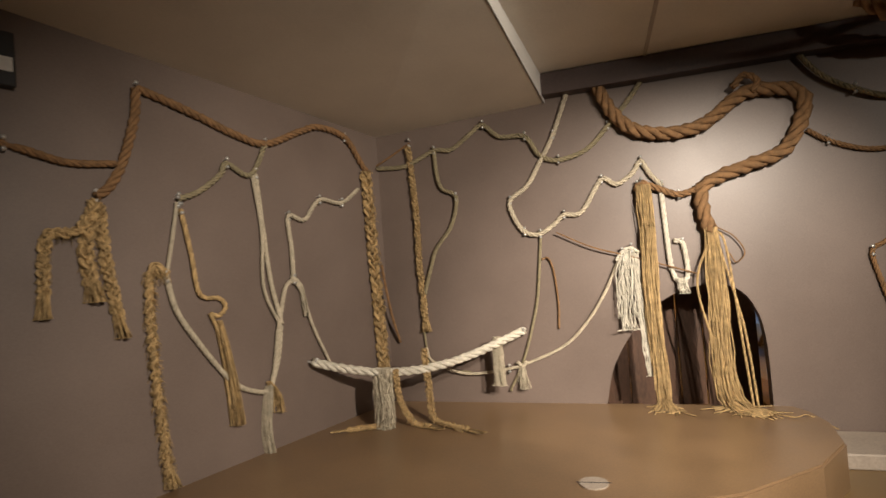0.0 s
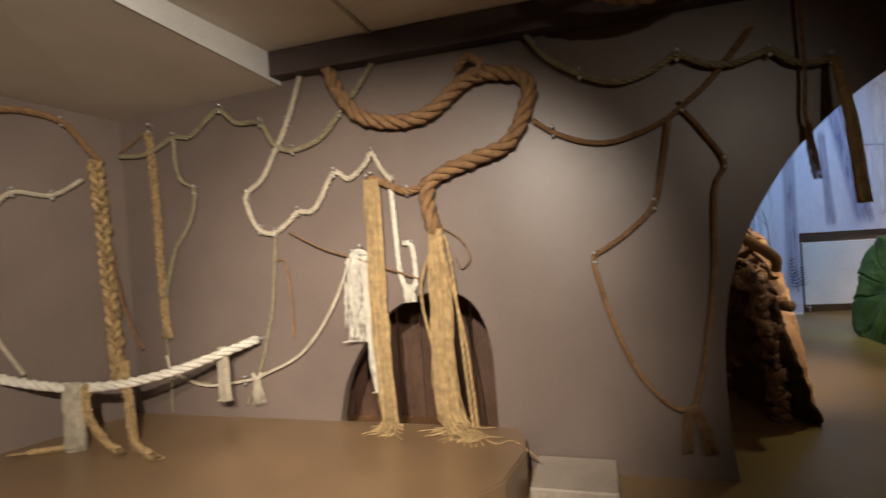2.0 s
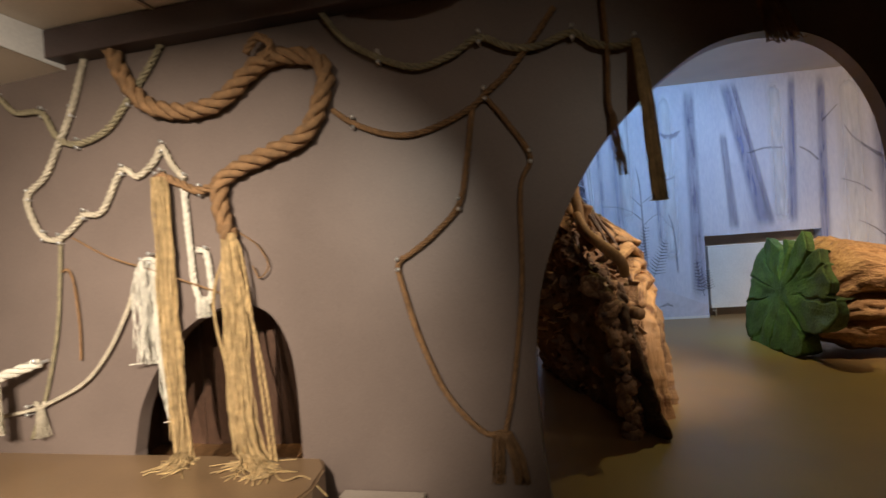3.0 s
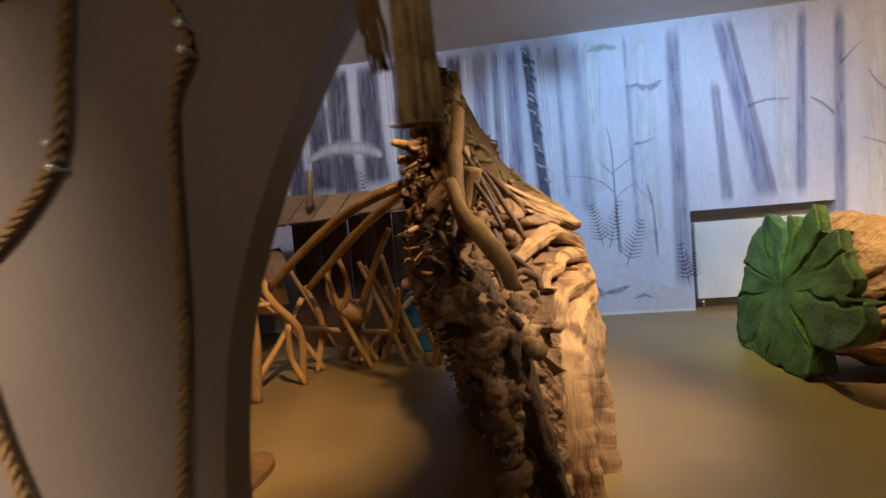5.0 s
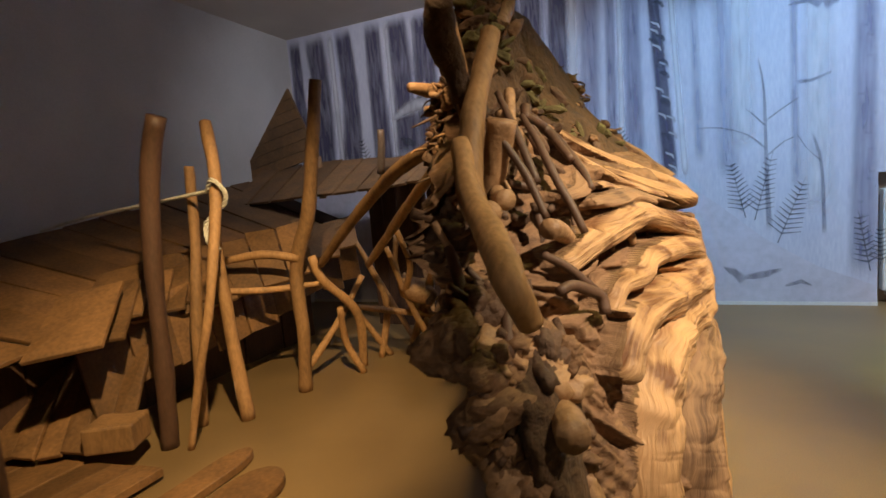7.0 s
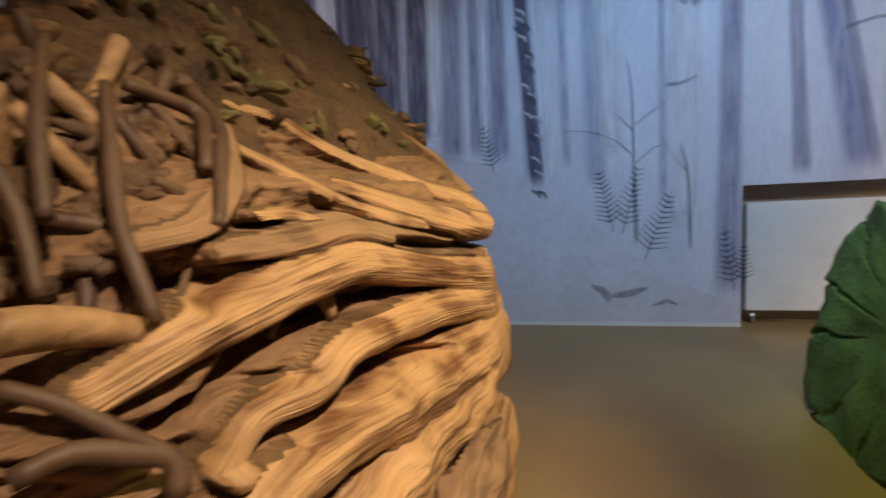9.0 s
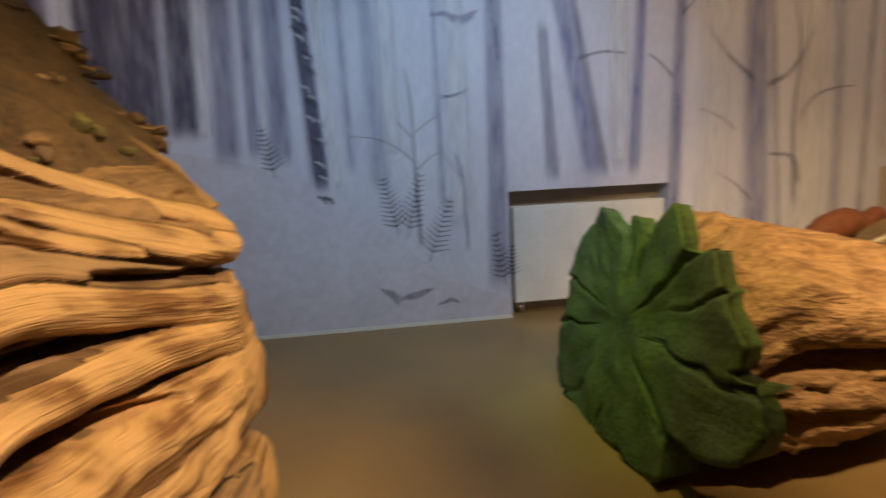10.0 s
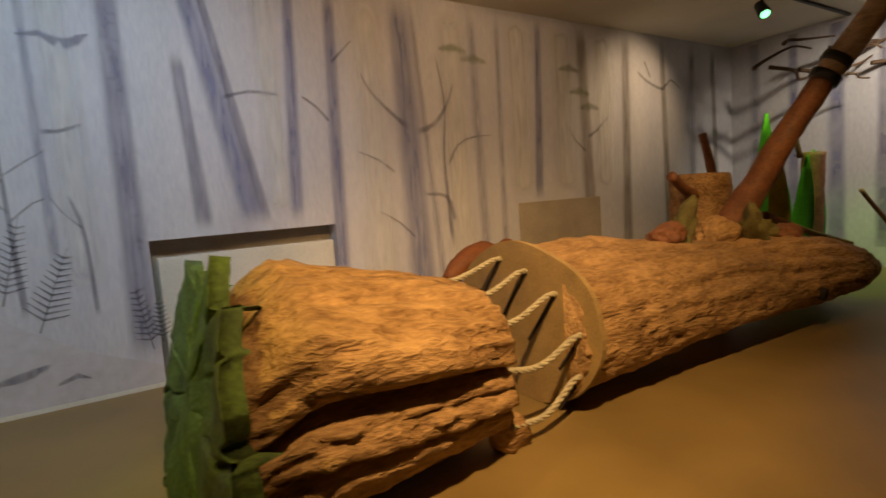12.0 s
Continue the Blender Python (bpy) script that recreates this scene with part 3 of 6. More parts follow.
def clips(parent, places, out):
    """Pairs of small steel screw hooks that hold a rope to the wall."""
    for p in places:
        for k in (-0.028, 0.028):
            bm = bmesh.new()
            a = p + UP * k
            tube(bm, [a - out * 0.02, a + out * 0.012, a + out * 0.03 + UP * 0.004, a + out * 0.034 + UP * 0.004], (0.0045, 0.0045, 0.011, 0.012), 8, 0.01)
            part("hook", bm, M["metal"], parent, "small steel hook")


def rope(pts, r, material, label, hooks=(), out=OUT, strand=3, pitch=6.0, name="rope"):
    bm = bmesh.new()
    twist(bm, pts, r, strand, pitch)
    ob = tagged(part(name, bm, material), label, "rope", "ropes on the wall")
    clips(ob, [Vector(pts[i]) - out * r for i in hooks], out)
    return ob


def tassel(parent, pts, w0, w1, n, material, seed, splay=0.0, r=0.003, curl=0.008, name="tassel"):
    bm = bmesh.new()
    strands(bm, pts, w0, w1, n, r, seed, curl, splay)
    return tagged(part(name, bm, material, parent, "frayed hanging fibres"), kind="stuff")


def plait(bm, pts, r, seed):
    """Three bundles of loose fibres woven over one another."""
    rnd = random.Random(seed)
    path = smooth_path(pts, r * 0.45)
    fr = frames(path)
    for k in range(3):
        for _ in range(7):
            a = rnd.uniform(0, 2 * math.pi)
            d = Vector((math.cos(a), math.sin(a))) * rnd.uniform(0.1, 0.52) * r
            line, run, jit = [], 0.0, Vector((0, 0))
            for i, (q, u, w_) in enumerate(fr):
                run += (q - fr[i - 1][0]).length if i else 0
                g = 2 * math.pi * (k / 3 + run / (r * 5.6))
                jit = jit * 0.8 + Vector((rnd.uniform(-1, 1), rnd.uniform(-1, 1))) * r * 0.07
                line.append(q + u * (math.sin(g) * r * 0.85 + d.x + jit.x) + w_ * (math.sin(2 * g) * r * 0.42 + d.y + jit.y))
            tube(bm, line, (r * 0.2, r * 0.2), 4, r)
    return bm


def braid(pts, r, material, label, seed, fray=0.05):
    """A loose hand-made braid that ends in a tuft."""
    bm = bmesh.new()
    plait(bm, pts, r, seed)
    rnd = random.Random(seed)
    for q in smooth_path(pts, 0.008):  # loose fibres standing off the plait
        for _ in range(3):
            d = Vector((rnd.uniform(-1, 1), rnd.uniform(-1, 1), rnd.uniform(-1.2, 0.4))).normalized()
            tube(bm, [q + d * r * 0.6, q + d * r * 1.3 - UP * 0.004, q + d * r * 1.7 - UP * rnd.uniform(0.01, 0.04)], (0.0022, 0.0018, 0.001), 3, 0.02)
    ob = tagged(part("braid", bm, material), label, "rope", "ropes on the wall")
    a, b = Vector(pts[-2]), Vector(pts[-1])
    d = (b - a).normalized()
    fray = max(0.08, fray)
    tassel(ob, [b - d * 0.05, b, b + d * fray * 0.5, b + d * fray], r * 0.9, r * 2.3, 110, material, seed, 0.02, curl=0.012)
    return ob


def B(*uz, off=0.03):
    return [on_back(u, z, off) for u, z in uz]


def L(*vz, off=0.03):
    return [on_left(v, z, off) for v, z in vz]


rope(B((1.96, 2.80), (2.05, 2.58), (2.2, 2.41), (2.45, 2.34), (2.69, 2.37), (2.89, 2.51), (3.03, 2.57), (3.27, 2.54), (3.35, 2.46), (3.33, 2.33), (3.21, 2.12), (3.0, 2.04), (2.77, 1.97), (2.65, 1.9), (2.64, 1.75), (2.68, 1.57), off=0.07), 0.052, RB, "thick brown coir rope looped on the brown wall", (3, 7, 10, 13), pitch=5.5, name="thick_rope")
rope(B((2.9, 2.6), (2.98, 2.68), (3.06, 2.62), (3.02, 2.55), off=0.11), 0.025, RB, "short brown rope loop knotted round the thick rope", name="rope_loop")
rope(B((0.0, 2.38), (0.28, 2.37), (0.56, 2.47), (0.72, 2.46), (0.91, 2.58), (1.01, 2.63), (1.15, 2.51), (1.36, 2.48), (1.47, 2.31), (1.62, 2.25), (1.85, 2.31), (2.02, 2.47), (2.18, 2.64), (2.32, 2.82)), 0.02, RO, "olive hemp rope in swags on the brown wall", (2, 5, 7, 9, 11))
rope(B((0.56, 2.47), (0.57, 2.26), (0.61, 2.13), (0.73, 2.04), (0.67, 1.8), (0.52, 1.61), (0.46, 1.46), (0.38, 1.22)), 0.018, RO, "olive hemp rope hanging in a zigzag", (0, 3))
rope(B((1.73, 2.8), (1.59, 2.46), (1.46, 2.24), (1.35, 2.07), (1.2, 1.96), (1.22, 1.82), (1.3, 1.69), (1.42, 1.66), (1.56, 1.74), (1.63, 1.8), (1.77, 1.81), (1.94, 2.05), (2.05, 2.0), (2.18, 2.08), (2.24, 2.16), (2.3, 2.05), (2.38, 1.95)), 0.02, RP, "pale sisal rope climbing in steps across the wall", (1, 4, 6, 9, 11, 14, 16))
rope(B((1.43, 1.66), (1.4, 1.4), (1.35, 1.07), (1.22, 0.65), (1.08, 0.37), off=0.025), 0.012, RO, "thin hemp cord hanging from a swag", (0,))
rope(B((1.42, 1.45), (1.47, 1.46), (1.51, 1.36), (1.53, 1.1), (1.52, 0.88), off=0.025), 0.008, RB, "thin brown cord tail")
rope(B((1.56, 1.66), (1.83, 1.52), (2.13, 1.42), (2.58, 1.26), off=0.06), 0.006, RB, "thin reddish string stretched between the ropes")
rope(B((2.23, 1.99), (2.35, 1.93), (2.49, 1.87), (2.63, 1.9), off=0.05), 0.026, RB, "short brown rope bridging two rope curtains", (0, 2))
w = rope(B((2.37, 1.93), (2.38, 1.64), (2.40, 1.3), (2.46, 1.2), (2.51, 1.27), (2.49, 1.5), (2.43, 1.52)), 0.02, RW, "white cotton rope tied in a hanging loop", (0, 5))
tassel(w, B((2.46, 1.24), (2.46, 1.18), (2.47, 1.12), off=0.06), 0.03, 0.05, 50, RW, 5, 0.02)
c1 = rope(B((2.19, 1.93), (2.2, 1.97), (2.25, 1.98), (2.29, 1.95), off=0.05), 0.02, RB, "brown rope holding a straw-coloured fibre curtain over the arch", (1,))
tassel(c1, B((2.24, 1.97), (2.245, 1.6), (2.235, 1.2), (2.25, 0.7), (2.26, 0.40), (2.265, 0.275), off=0.07), 0.05, 0.05, 110, RS, 11, 0.14, 0.0048, 0.018, "fibre_curtain")
c2 = rope(B((2.64, 1.62), (2.68, 1.6), (2.72, 1.62), off=0.06), 0.02, RB, "brown rope holding a wide fibre curtain over the arch", (1,))
tassel(c2, B((2.68, 1.6), (2.69, 1.2), (2.68, 0.8), (2.69, 0.5), (2.72, 0.34), (2.76, 0.28), off=0.08), 0.045, 0.085, 120, RS, 12, 0.2, 0.0048, 0.02, "fibre_curtain")
tassel(c1, [on_back(2.26, 0.33, 0.08), on_back(2.27, 0.285, 0.13), on_back(2.27, 0.276, 0.20)], 0.04, 0.10, 46, RS, 13, 0.12, 0.0045, 0.02, "frayed_end")
tassel(c2, [on_back(2.72, 0.34, 0.09), on_back(2.78, 0.285, 0.14), on_back(2.86, 0.276, 0.20)], 0.05, 0.13, 70, RS, 14, 0.16, 0.0045, 0.03, "frayed_end")
for k, (u0, u1, z0) in enumerate(((2.56, 2.64, 1.2), (2.77, 2.83, 1.45), (2.82, 2.86, 1.0))):
    rope(B((2.7, 1.58), (u0, z0), (u1, 0.7), (u1 + 0.03, 0.29), off=0.09), 0.009, RS, "loose straw-coloured strand trailing down to the platform")
rope(B((2.73, 1.6), (2.84, 1.52), (2.9, 1.4), (2.84, 1.33), (2.8, 1.4), off=0.04), 0.005, RB, "thin curled cord end beside the curtain")
rope([on_back(2.9, 0.275, 0.16), on_back(3.05, 0.275, 0.3), on_back(3.15, 0.276, 0.25), on_back(3.3, 0.2, 0.3)], 0.005, RS, "loose straw strand lying on the platform edge")
w = rope(B((2.0, 1.4), (2.06, 1.48), (2.12, 1.49), (2.18, 1.45), off=0.05), 0.012, RW, "white cord bundle hooked beside the arch", (2,))
tassel(w, B((2.09, 1.48), (2.07, 1.3), (2.07, 1.05), (2.08, 0.86), off=0.05), 0.05, 0.075, 44, RW, 21, 0.06, 0.0045, 0.05)
tassel(w, B((2.15, 1.45), (2.15, 1.1), (2.17, 0.8), (2.19, 0.5), off=0.05), 0.025, 0.02, 26, RW, 22, 0.03, 0.004, 0.025)
rope(B((2.05, 1.46), (2.0, 1.36), (1.89, 1.14), (1.74, 0.92), (1.55, 0.74), (1.26, 0.61), (1.09, 0.56), (0.72, 0.52), (0.42, 0.62), (0.36, 0.75), off=0.04), 0.013, RP, "pale rope swag low across the wall", (0, 6))
w = rope(B((1.16, 0.62), (1.2, 0.58), (1.24, 0.62), off=0.05), 0.016, RP, "knot of pale rope with frayed ends")
tassel(w, B((1.2, 0.6), (1.2, 0.5), (1.21, 0.4), off=0.05), 0.02, 0.06, 40, RP, 23, 0.03)
rope(B((-0.09, 2.37), (0.13, 2.47), (0.33, 2.57), off=0.02), 0.009, RB, "thin brown cord rising from the corner", (2,))
braid(B((0.32, 2.54), (0.35, 1.98), (0.35, 1.5), (0.37, 0.97)), 0.022, RS, "straw-coloured braid hanging near the corner", 31)
rope(B((0.34, 0.97), (0.36, 0.7), (0.37, 0.62), (0.36, 0.29), off=0.02), 0.01, RO, "thin olive cord under the braid")
rope(B((0.37, 0.66), (0.52, 0.56), (0.75, 0.53), off=0.02), 0.008, RO, "thin olive cord branching from the hanging one")
# right of the arch
rope(B((3.36, 2.24), (3.48, 2.15), (3.66, 2.07), (3.83, 2.05), (4.03, 2.1), (4.16, 2.16), (4.22, 2.21), (4.35, 2.31), (4.48, 2.45), (4.6, 2.6)), 0.017, RB, "brown rope swinging to the ceiling", (1, 6))
rope(B((4.15, 2.15), (4.1, 1.88), (4.04, 1.65), (3.89, 1.5), (3.76, 1.41), (3.68, 1.35), (3.71, 1.17), (3.78, 0.92), (3.9, 0.64), (4.08, 0.44), (4.2, 0.44)), 0.016, RB, "brown rope hanging in an angular loop", (2, 5))
w = rope(B((4.2, 0.44), (4.26, 0.69), (4.34, 1.2), (4.37, 1.7), (4.43, 1.86), (4.32, 2.06), (4.22, 2.2)), 0.013, RB, "thin brown rope beside the round doorway", (4,))
tassel(w, B((4.16, 0.44), (4.15, 0.3), (4.14, 0.17)), 0.03, 0.035, 40, RB, 41, 0.01)
tassel(w, B((4.2, 0.44), (4.25, 0.3), (4.27, 0.17)), 0.03, 0.04, 50, RB, 42, 0.01)
w = rope(B((3.33, 2.8), (3.47, 2.61), (3.66, 2.48), (3.86, 2.4), (4.05, 2.43), (4.21, 2.5), (4.36, 2.43), (4.5, 2.41), (4.68, 2.45), (4.78, 2.38), (4.88, 2.35), (4.97, 2.36), off=0.05), 0.019, RO, "olive rope in swags above the round doorway", (2, 5, 8, 11))
tassel(w, [on_back(4.97, 2.36, 0.08), on_back(4.98, 2.1, 0.17), on_back(4.985, 1.85, 0.225), on_back(4.995, 1.57, 0.26)], 0.018, 0.034, 200, RS, 43, 0.02)
w = rope([on_back(4.83, 2.8, 0.06), on_back(4.84, 2.32, 0.06), on_back(4.83, 2.1, 0.06), on_back(4.84, 2.02, 0.06)], 0.011, RB, "thin brown rope hanging in the round doorway")
tassel(w, [on_back(4.84, 2.03, 0.06), on_back(4.85, 1.9, 0.06), on_back(4.87, 1.72, 0.06)], 0.015, 0.03, 22, RB, 44, 0.01)
rope([on_back(3.55, 2.93, 0.5), on_back(3.75, 2.8, 0.45), on_back(4.0, 2.74, 0.4), on_back(4.25, 2.78, 0.4), on_back(4.5, 2.93, 0.4)], 0.05, RB, "thick brown rope looping under the ceiling", pitch=5.5, name="thick_rope")
w = rope([on_back(2.9, 2.93, 1.5), on_back(3.15, 2.84, 1.4), on_back(3.45, 2.81, 1.3), on_back(3.9, 2.82, 1.2), on_back(4.4, 2.93, 1.1)], 0.028, RB, "brown rope swag under the ceiling")
w = rope([on_back(5.35, 2.93, 0.16), on_back(5.45, 2.7, 0.16), on_back(5.5, 2.5, 0.16)], 0.02, RB, "frayed brown rope over the doorway")
tassel(w, [on_back(5.5, 2.55, 0.16), on_back(5.52, 2.4, 0.18), on_back(5.56, 2.22, 0.2)], 0.03, 0.08, 60, RB, 45, 0.03)
# left wall
rope(L((3.4, 2.32), (2.73, 2.21), (2.6, 2.18), (2.45, 2.15), (2.23, 2.17)), 0.02, RB, "brown rope slung along the wall", (1,), INTO)
rope(L((2.1, 2.63), (2.12, 2.45), (2.19, 2.2), (2.27, 2.04), (2.34, 1.98)), 0.027, RB, "brown twisted rope hanging from a hook", (0, 4), INTO)
rope(L((2.1, 2.63), (1.93, 2.59), (1.71, 2.53), (1.48, 2.46), (1.23, 2.43), (0.89, 2.58), (0.71, 2.64), (0.43, 2.6), (0.25, 2.4), (0.17, 2.31)), 0.026, RB, "brown twisted rope swung to the corner", (4, 7), INTO)
braid(L((2.35, 1.95), (2.4, 1.7), (2.38, 1.5)), 0.03, RS, "short straw braid with a tufted end", 51, 0.09)
braid(L((2.33, 1.93), (2.31, 1.64), (2.26, 1.3)), 0.024, RS, "straw braid with a tufted end", 52, 0.1)
braid(L((2.34, 1.96), (2.42, 1.81), (2.5, 1.78), (2.56, 1.78), (2.59, 1.68), (2.6, 1.45)), 0.022, RS, "straw braid looped over a hook with a tufted end", 53, 0.1)
rope(L((1.89, 1.99), (1.75, 2.05), (1.6, 2.17), (1.55, 2.25), (1.37, 2.19), (1.23, 2.43)), 0.019, RO, "olive rope joining two hooks", (0, 3), INTO)
rope(L((1.9, 1.97), (1.94, 1.76), (1.99, 1.52)), 0.012, RP, "pale cord hanging straight", (0,), INTO)
rope(L((1.88, 1.93), (1.83, 1.65), (1.79, 1.4), (1.66, 1.36), (1.62, 1.3), (1.67, 1.25), (1.73, 1.27)), 0.015, RS, "straw rope ending in a curl", (0,), INTO)
braid(L((1.99, 1.53), (2.07, 1.57), (2.09, 1.4), (2.09, 1.1), (2.07, 0.77), (2.04, 0.38)), 0.028, RS, "long straw braid hanging almost to the platform", 54, 0.07)
rope(L((1.99, 1.52), (1.94, 1.31), (1.81, 1.09), (1.63, 0.84), (1.47, 0.72), (1.31, 0.72), (1.22, 1.1), (1.14, 1.38), (1.06, 1.44)), 0.017, RP, "pale rope in a deep swag", (0, 8), INTO)
rope(L((1.33, 2.2), (1.3, 1.84), (1.26, 1.44), (1.19, 1.13)), 0.017, RP, "pale doubled cord hanging from a knot", (0,), INTO)
rope(L((1.36, 2.2), (1.31, 1.8), (1.32, 1.4), (1.2, 1.11)), 0.012, RP, "pale thin cord hanging from a knot", (), INTO)
w = rope(L((1.73, 1.27), (1.7, 1.2), (1.67, 1.12)), 0.012, RS, "straw cord with a fuzzy tassel", (), INTO)
tassel(w, L((1.68, 1.22), (1.64, 1.0), (1.61, 0.75), (1.59, 0.53)), 0.03, 0.06, 150, RS, 55, 0.02)
w = rope(L((1.2, 1.12), (1.24, 0.9), (1.32, 0.69)), 0.02, RP, "pale rope with a knotted tail", (), INTO)
tassel(w, L((1.33, 0.72), (1.36, 0.5), (1.36, 0.35), (1.33, 0.2)), 0.035, 0.04, 90, RP, 56, 0.02)
tassel(w, L((1.33, 0.75), (1.27, 0.65), (1.26, 0.52)), 0.02, 0.05, 60, RS, 57, 0.02)
rope(L((0.31, 2.17), (0.52, 2.04), (0.76, 2.05), (0.92, 1.89), (1.07, 1.91), (1.06, 1.67), (1.06, 1.44)), 0.018, RP, "pale rope stepping down from hook to hook", (1, 2, 4), INTO)
rope(L((1.06, 1.44), (0.99, 1.33), (0.9, 1.06), (0.76, 0.77)), 0.013, RP, "pale cord slanting to the hammock", (0,), INTO)
w = rope(L((1.08, 1.46), (1.02, 1.42), (0.99, 1.36)), 0.016, RP, "pale knot with a short tassel", (), INTO)
tassel(w, L((1.0, 1.4), (0.98, 1.28), (0.97, 1.16)), 0.02, 0.025, 40, RP, 58, 0.01)
braid(L((0.22, 2.33), (0.2, 1.95), (0.19, 1.6), (0.17, 1.1), (0.16, 0.62), off=0.05), 0.04, RS, "thick straw braid hanging beside the corner", 59, 0.06)
rope(L((0.18, 1.5), (0.1, 1.1), (0.0, 0.8), off=0.12), 0.012, RB, "thin brown cord dropping to the hammock", (), INTO)
# hammock across the corner
ha, hb = on_left(0.95, 0.81, 0.05), on_back(1.24, 0.88, 0.06)
mid = [ha.lerp(hb, t) + Vector((0.05, -0.1, 0)) * math.sin(math.pi * t) - UP * s for t, s in ((0.12, 0.07), (0.3, 0.14), (0.5, 0.16), (0.7, 0.12), (0.88, 0.05))]
w = rope([ha] + mid + [hb], 0.034, RW, "thick white rope slung like a hammock across the corner", (), name="hammock_rope")
for p, o in ((ha, INTO), (hb, OUT)):
    bm = bmesh.new()
    tube(bm, [p - o * 0.06, p + o * 0.03, p + o * 0.05 + UP * 0.03], (0.012, 0.012, 0.01), 6, 0.02)
    part("eye_bolt", bm, M["metal"], w, "steel wall hook")
q = mid[1]
tassel(w, [q + UP * 0.03, q - UP * 0.15, q - UP * 0.3, q - UP * 0.42], 0.07, 0.06, 170, RP, 61, 0.03, 0.004, 0.02)
q = mid[4] + Vector((-0.05, 0, 0))
tassel(w, [q + UP * 0.03, q - UP * 0.12, q - UP * 0.26, q - UP * 0.36], 0.035, 0.05, 150, RP, 62, 0.03, 0.003, 0.006)
q = mid[2]
braid([q + UP * 0.05 + Vector((-0.02, 0, 0.1)), q - UP * 0.15, Vector((q.x + 0.02, q.y, 0.31)), Vector((q.x + 0.17, q.y - 0.12, 0.29)), Vector((q.x + 0.33, q.y - 0.2, 0.285))], 0.022, RS, "straw braid dangling on to the platform", 63, 0.1)
braid([mid[1] + Vector((0.1, 0, 0.02)), mid[1] + Vector((0.12, 0, -0.2)), Vector((mid[1].x + 0.2, mid[1].y + 0.05, 0.3)), Vector((mid[1].x + 0.35, mid[1].y - 0.02, 0.29))], 0.018, RS, "straw braid lying on the platform", 64, 0.08)
braid([Vector((mid[1].x + 0.05, mid[1].y + 0.02, 0.3)), Vector((mid[1].x - 0.12, mid[1].y - 0.03, 0.29)), Vector((mid[1].x - 0.28, mid[1].y - 0.1, 0.285))], 0.016, RS, "straw braid end resting on the platform", 65, 0.08)

# floor disc, bench, wall box
bm = bmesh.new()
bmesh.ops.create_cone(bm, cap_ends=True, segments=28, radius1=0.075, radius2=0.075, depth=0.008, matrix=Matrix.Translation((1.72, 8.1, 0.269)))
lid = tagged(part("floor_box_lid", bm, M["niche"], smooth=False), "round grey socket lid set in the platform", "lid")
bm = bmesh.new()
box(bm, (1.63, 8.097, 0.2731), (1.81, 8.103, 0.2745))
part("lid_seam", bm, M["black"], lid, smooth=False)
bm = bmesh.new()
mb = Matrix(((ALONG.x, OUT.x, 0, CORNER.x), (ALONG.y, OUT.y, 0, CORNER.y), (0, 0, 1, 0), (0, 0, 0, 1)))
box(bm, (3.26, 0.01, 0.0), (3.74, 0.46, 0.1), mb)
tagged(part("step_box", bevelled(bm, 0.01), M["bench"], smooth=False), "low pale step box against the brown wall", "step")
bm = bmesh.new()
ml = Matrix(((LEFT.x, INTO.x, 0, CORNER.x), (LEFT.y, INTO.y, 0, CORNER.y), (0, 0, 1, 0), (0, 0, 0, 1)))
box(bm, (2.67, 0.002, 2.49), (2.77, 0.06, 2.76), ml)
sw = tagged(part("wall_box", bevelled(bm, 0.008), M["black"], smooth=False), "small dark electrical box on the wall", "wall box")
bm = bmesh.new()
box(bm, (2.685, 0.061, 2.56), (2.755, 0.068, 2.63), ml)
part("cover_plate", bm, M["radiator"], sw, "white cover plate", smooth=False)

# ---- the uprooted stump ----
FACE0, FACED, FACEN = Vector((5.0, 10.45, 0)), Vector((0.311, 0.950, 0)), Vector((0.950, -0.311, 0))


def on_face(s, z, off=0.0):
    """A place on the root fan: s along it from the near edge, z up."""
    return FACE0 + FACED * s + UP * z + FACEN * off


def closed_ring(ctrl, n):
    """n points round a closed smooth outline."""
    k, out = len(ctrl), []
    for i in range(n):
        s = i / n * k
        j, t = int(s), s - int(s)
        a, b, c, d = (Vector(ctrl[(j + o) % k]) for o in (-1, 0, 1, 2))
        out.append(0.5 * (2 * b + (c - a) * t + (2 * a - 5 * b + 4 * c - d) * t * t + (3 * b - a - 3 * c + d) * t**3))
    return out


def lump(bm, at, size, seed, fine=2):
    """A knobbly clod."""
    m = Matrix.Translation(at) @ Euler((seed * 1.3, seed * 2.1, seed * 0.7)).to_matrix().to_4x4()
    geo = bmesh.ops.create_icosphere(bm, subdivisions=fine, radius=1.0)
    o = Vector((seed, seed * 3, seed * 0.5))
    for v in geo["verts"]:
        k = 0.95 + 0.5 * noise.noise(v.co * 1.1 + o) + 0.38 * (0.5 - 1.6 * abs(noise.noise(v.co * 1.9 + o)))
        if fine > 2:
            k += 0.16 * noise.noise(v.co * 4.5 + o) - 0.14 * abs(noise.noise(v.co * 7 + o))
        v.co = m @ Vector((v.co.x * size[0] * k, v.co.y * size[1] * k, v.co.z * size[2] * k))


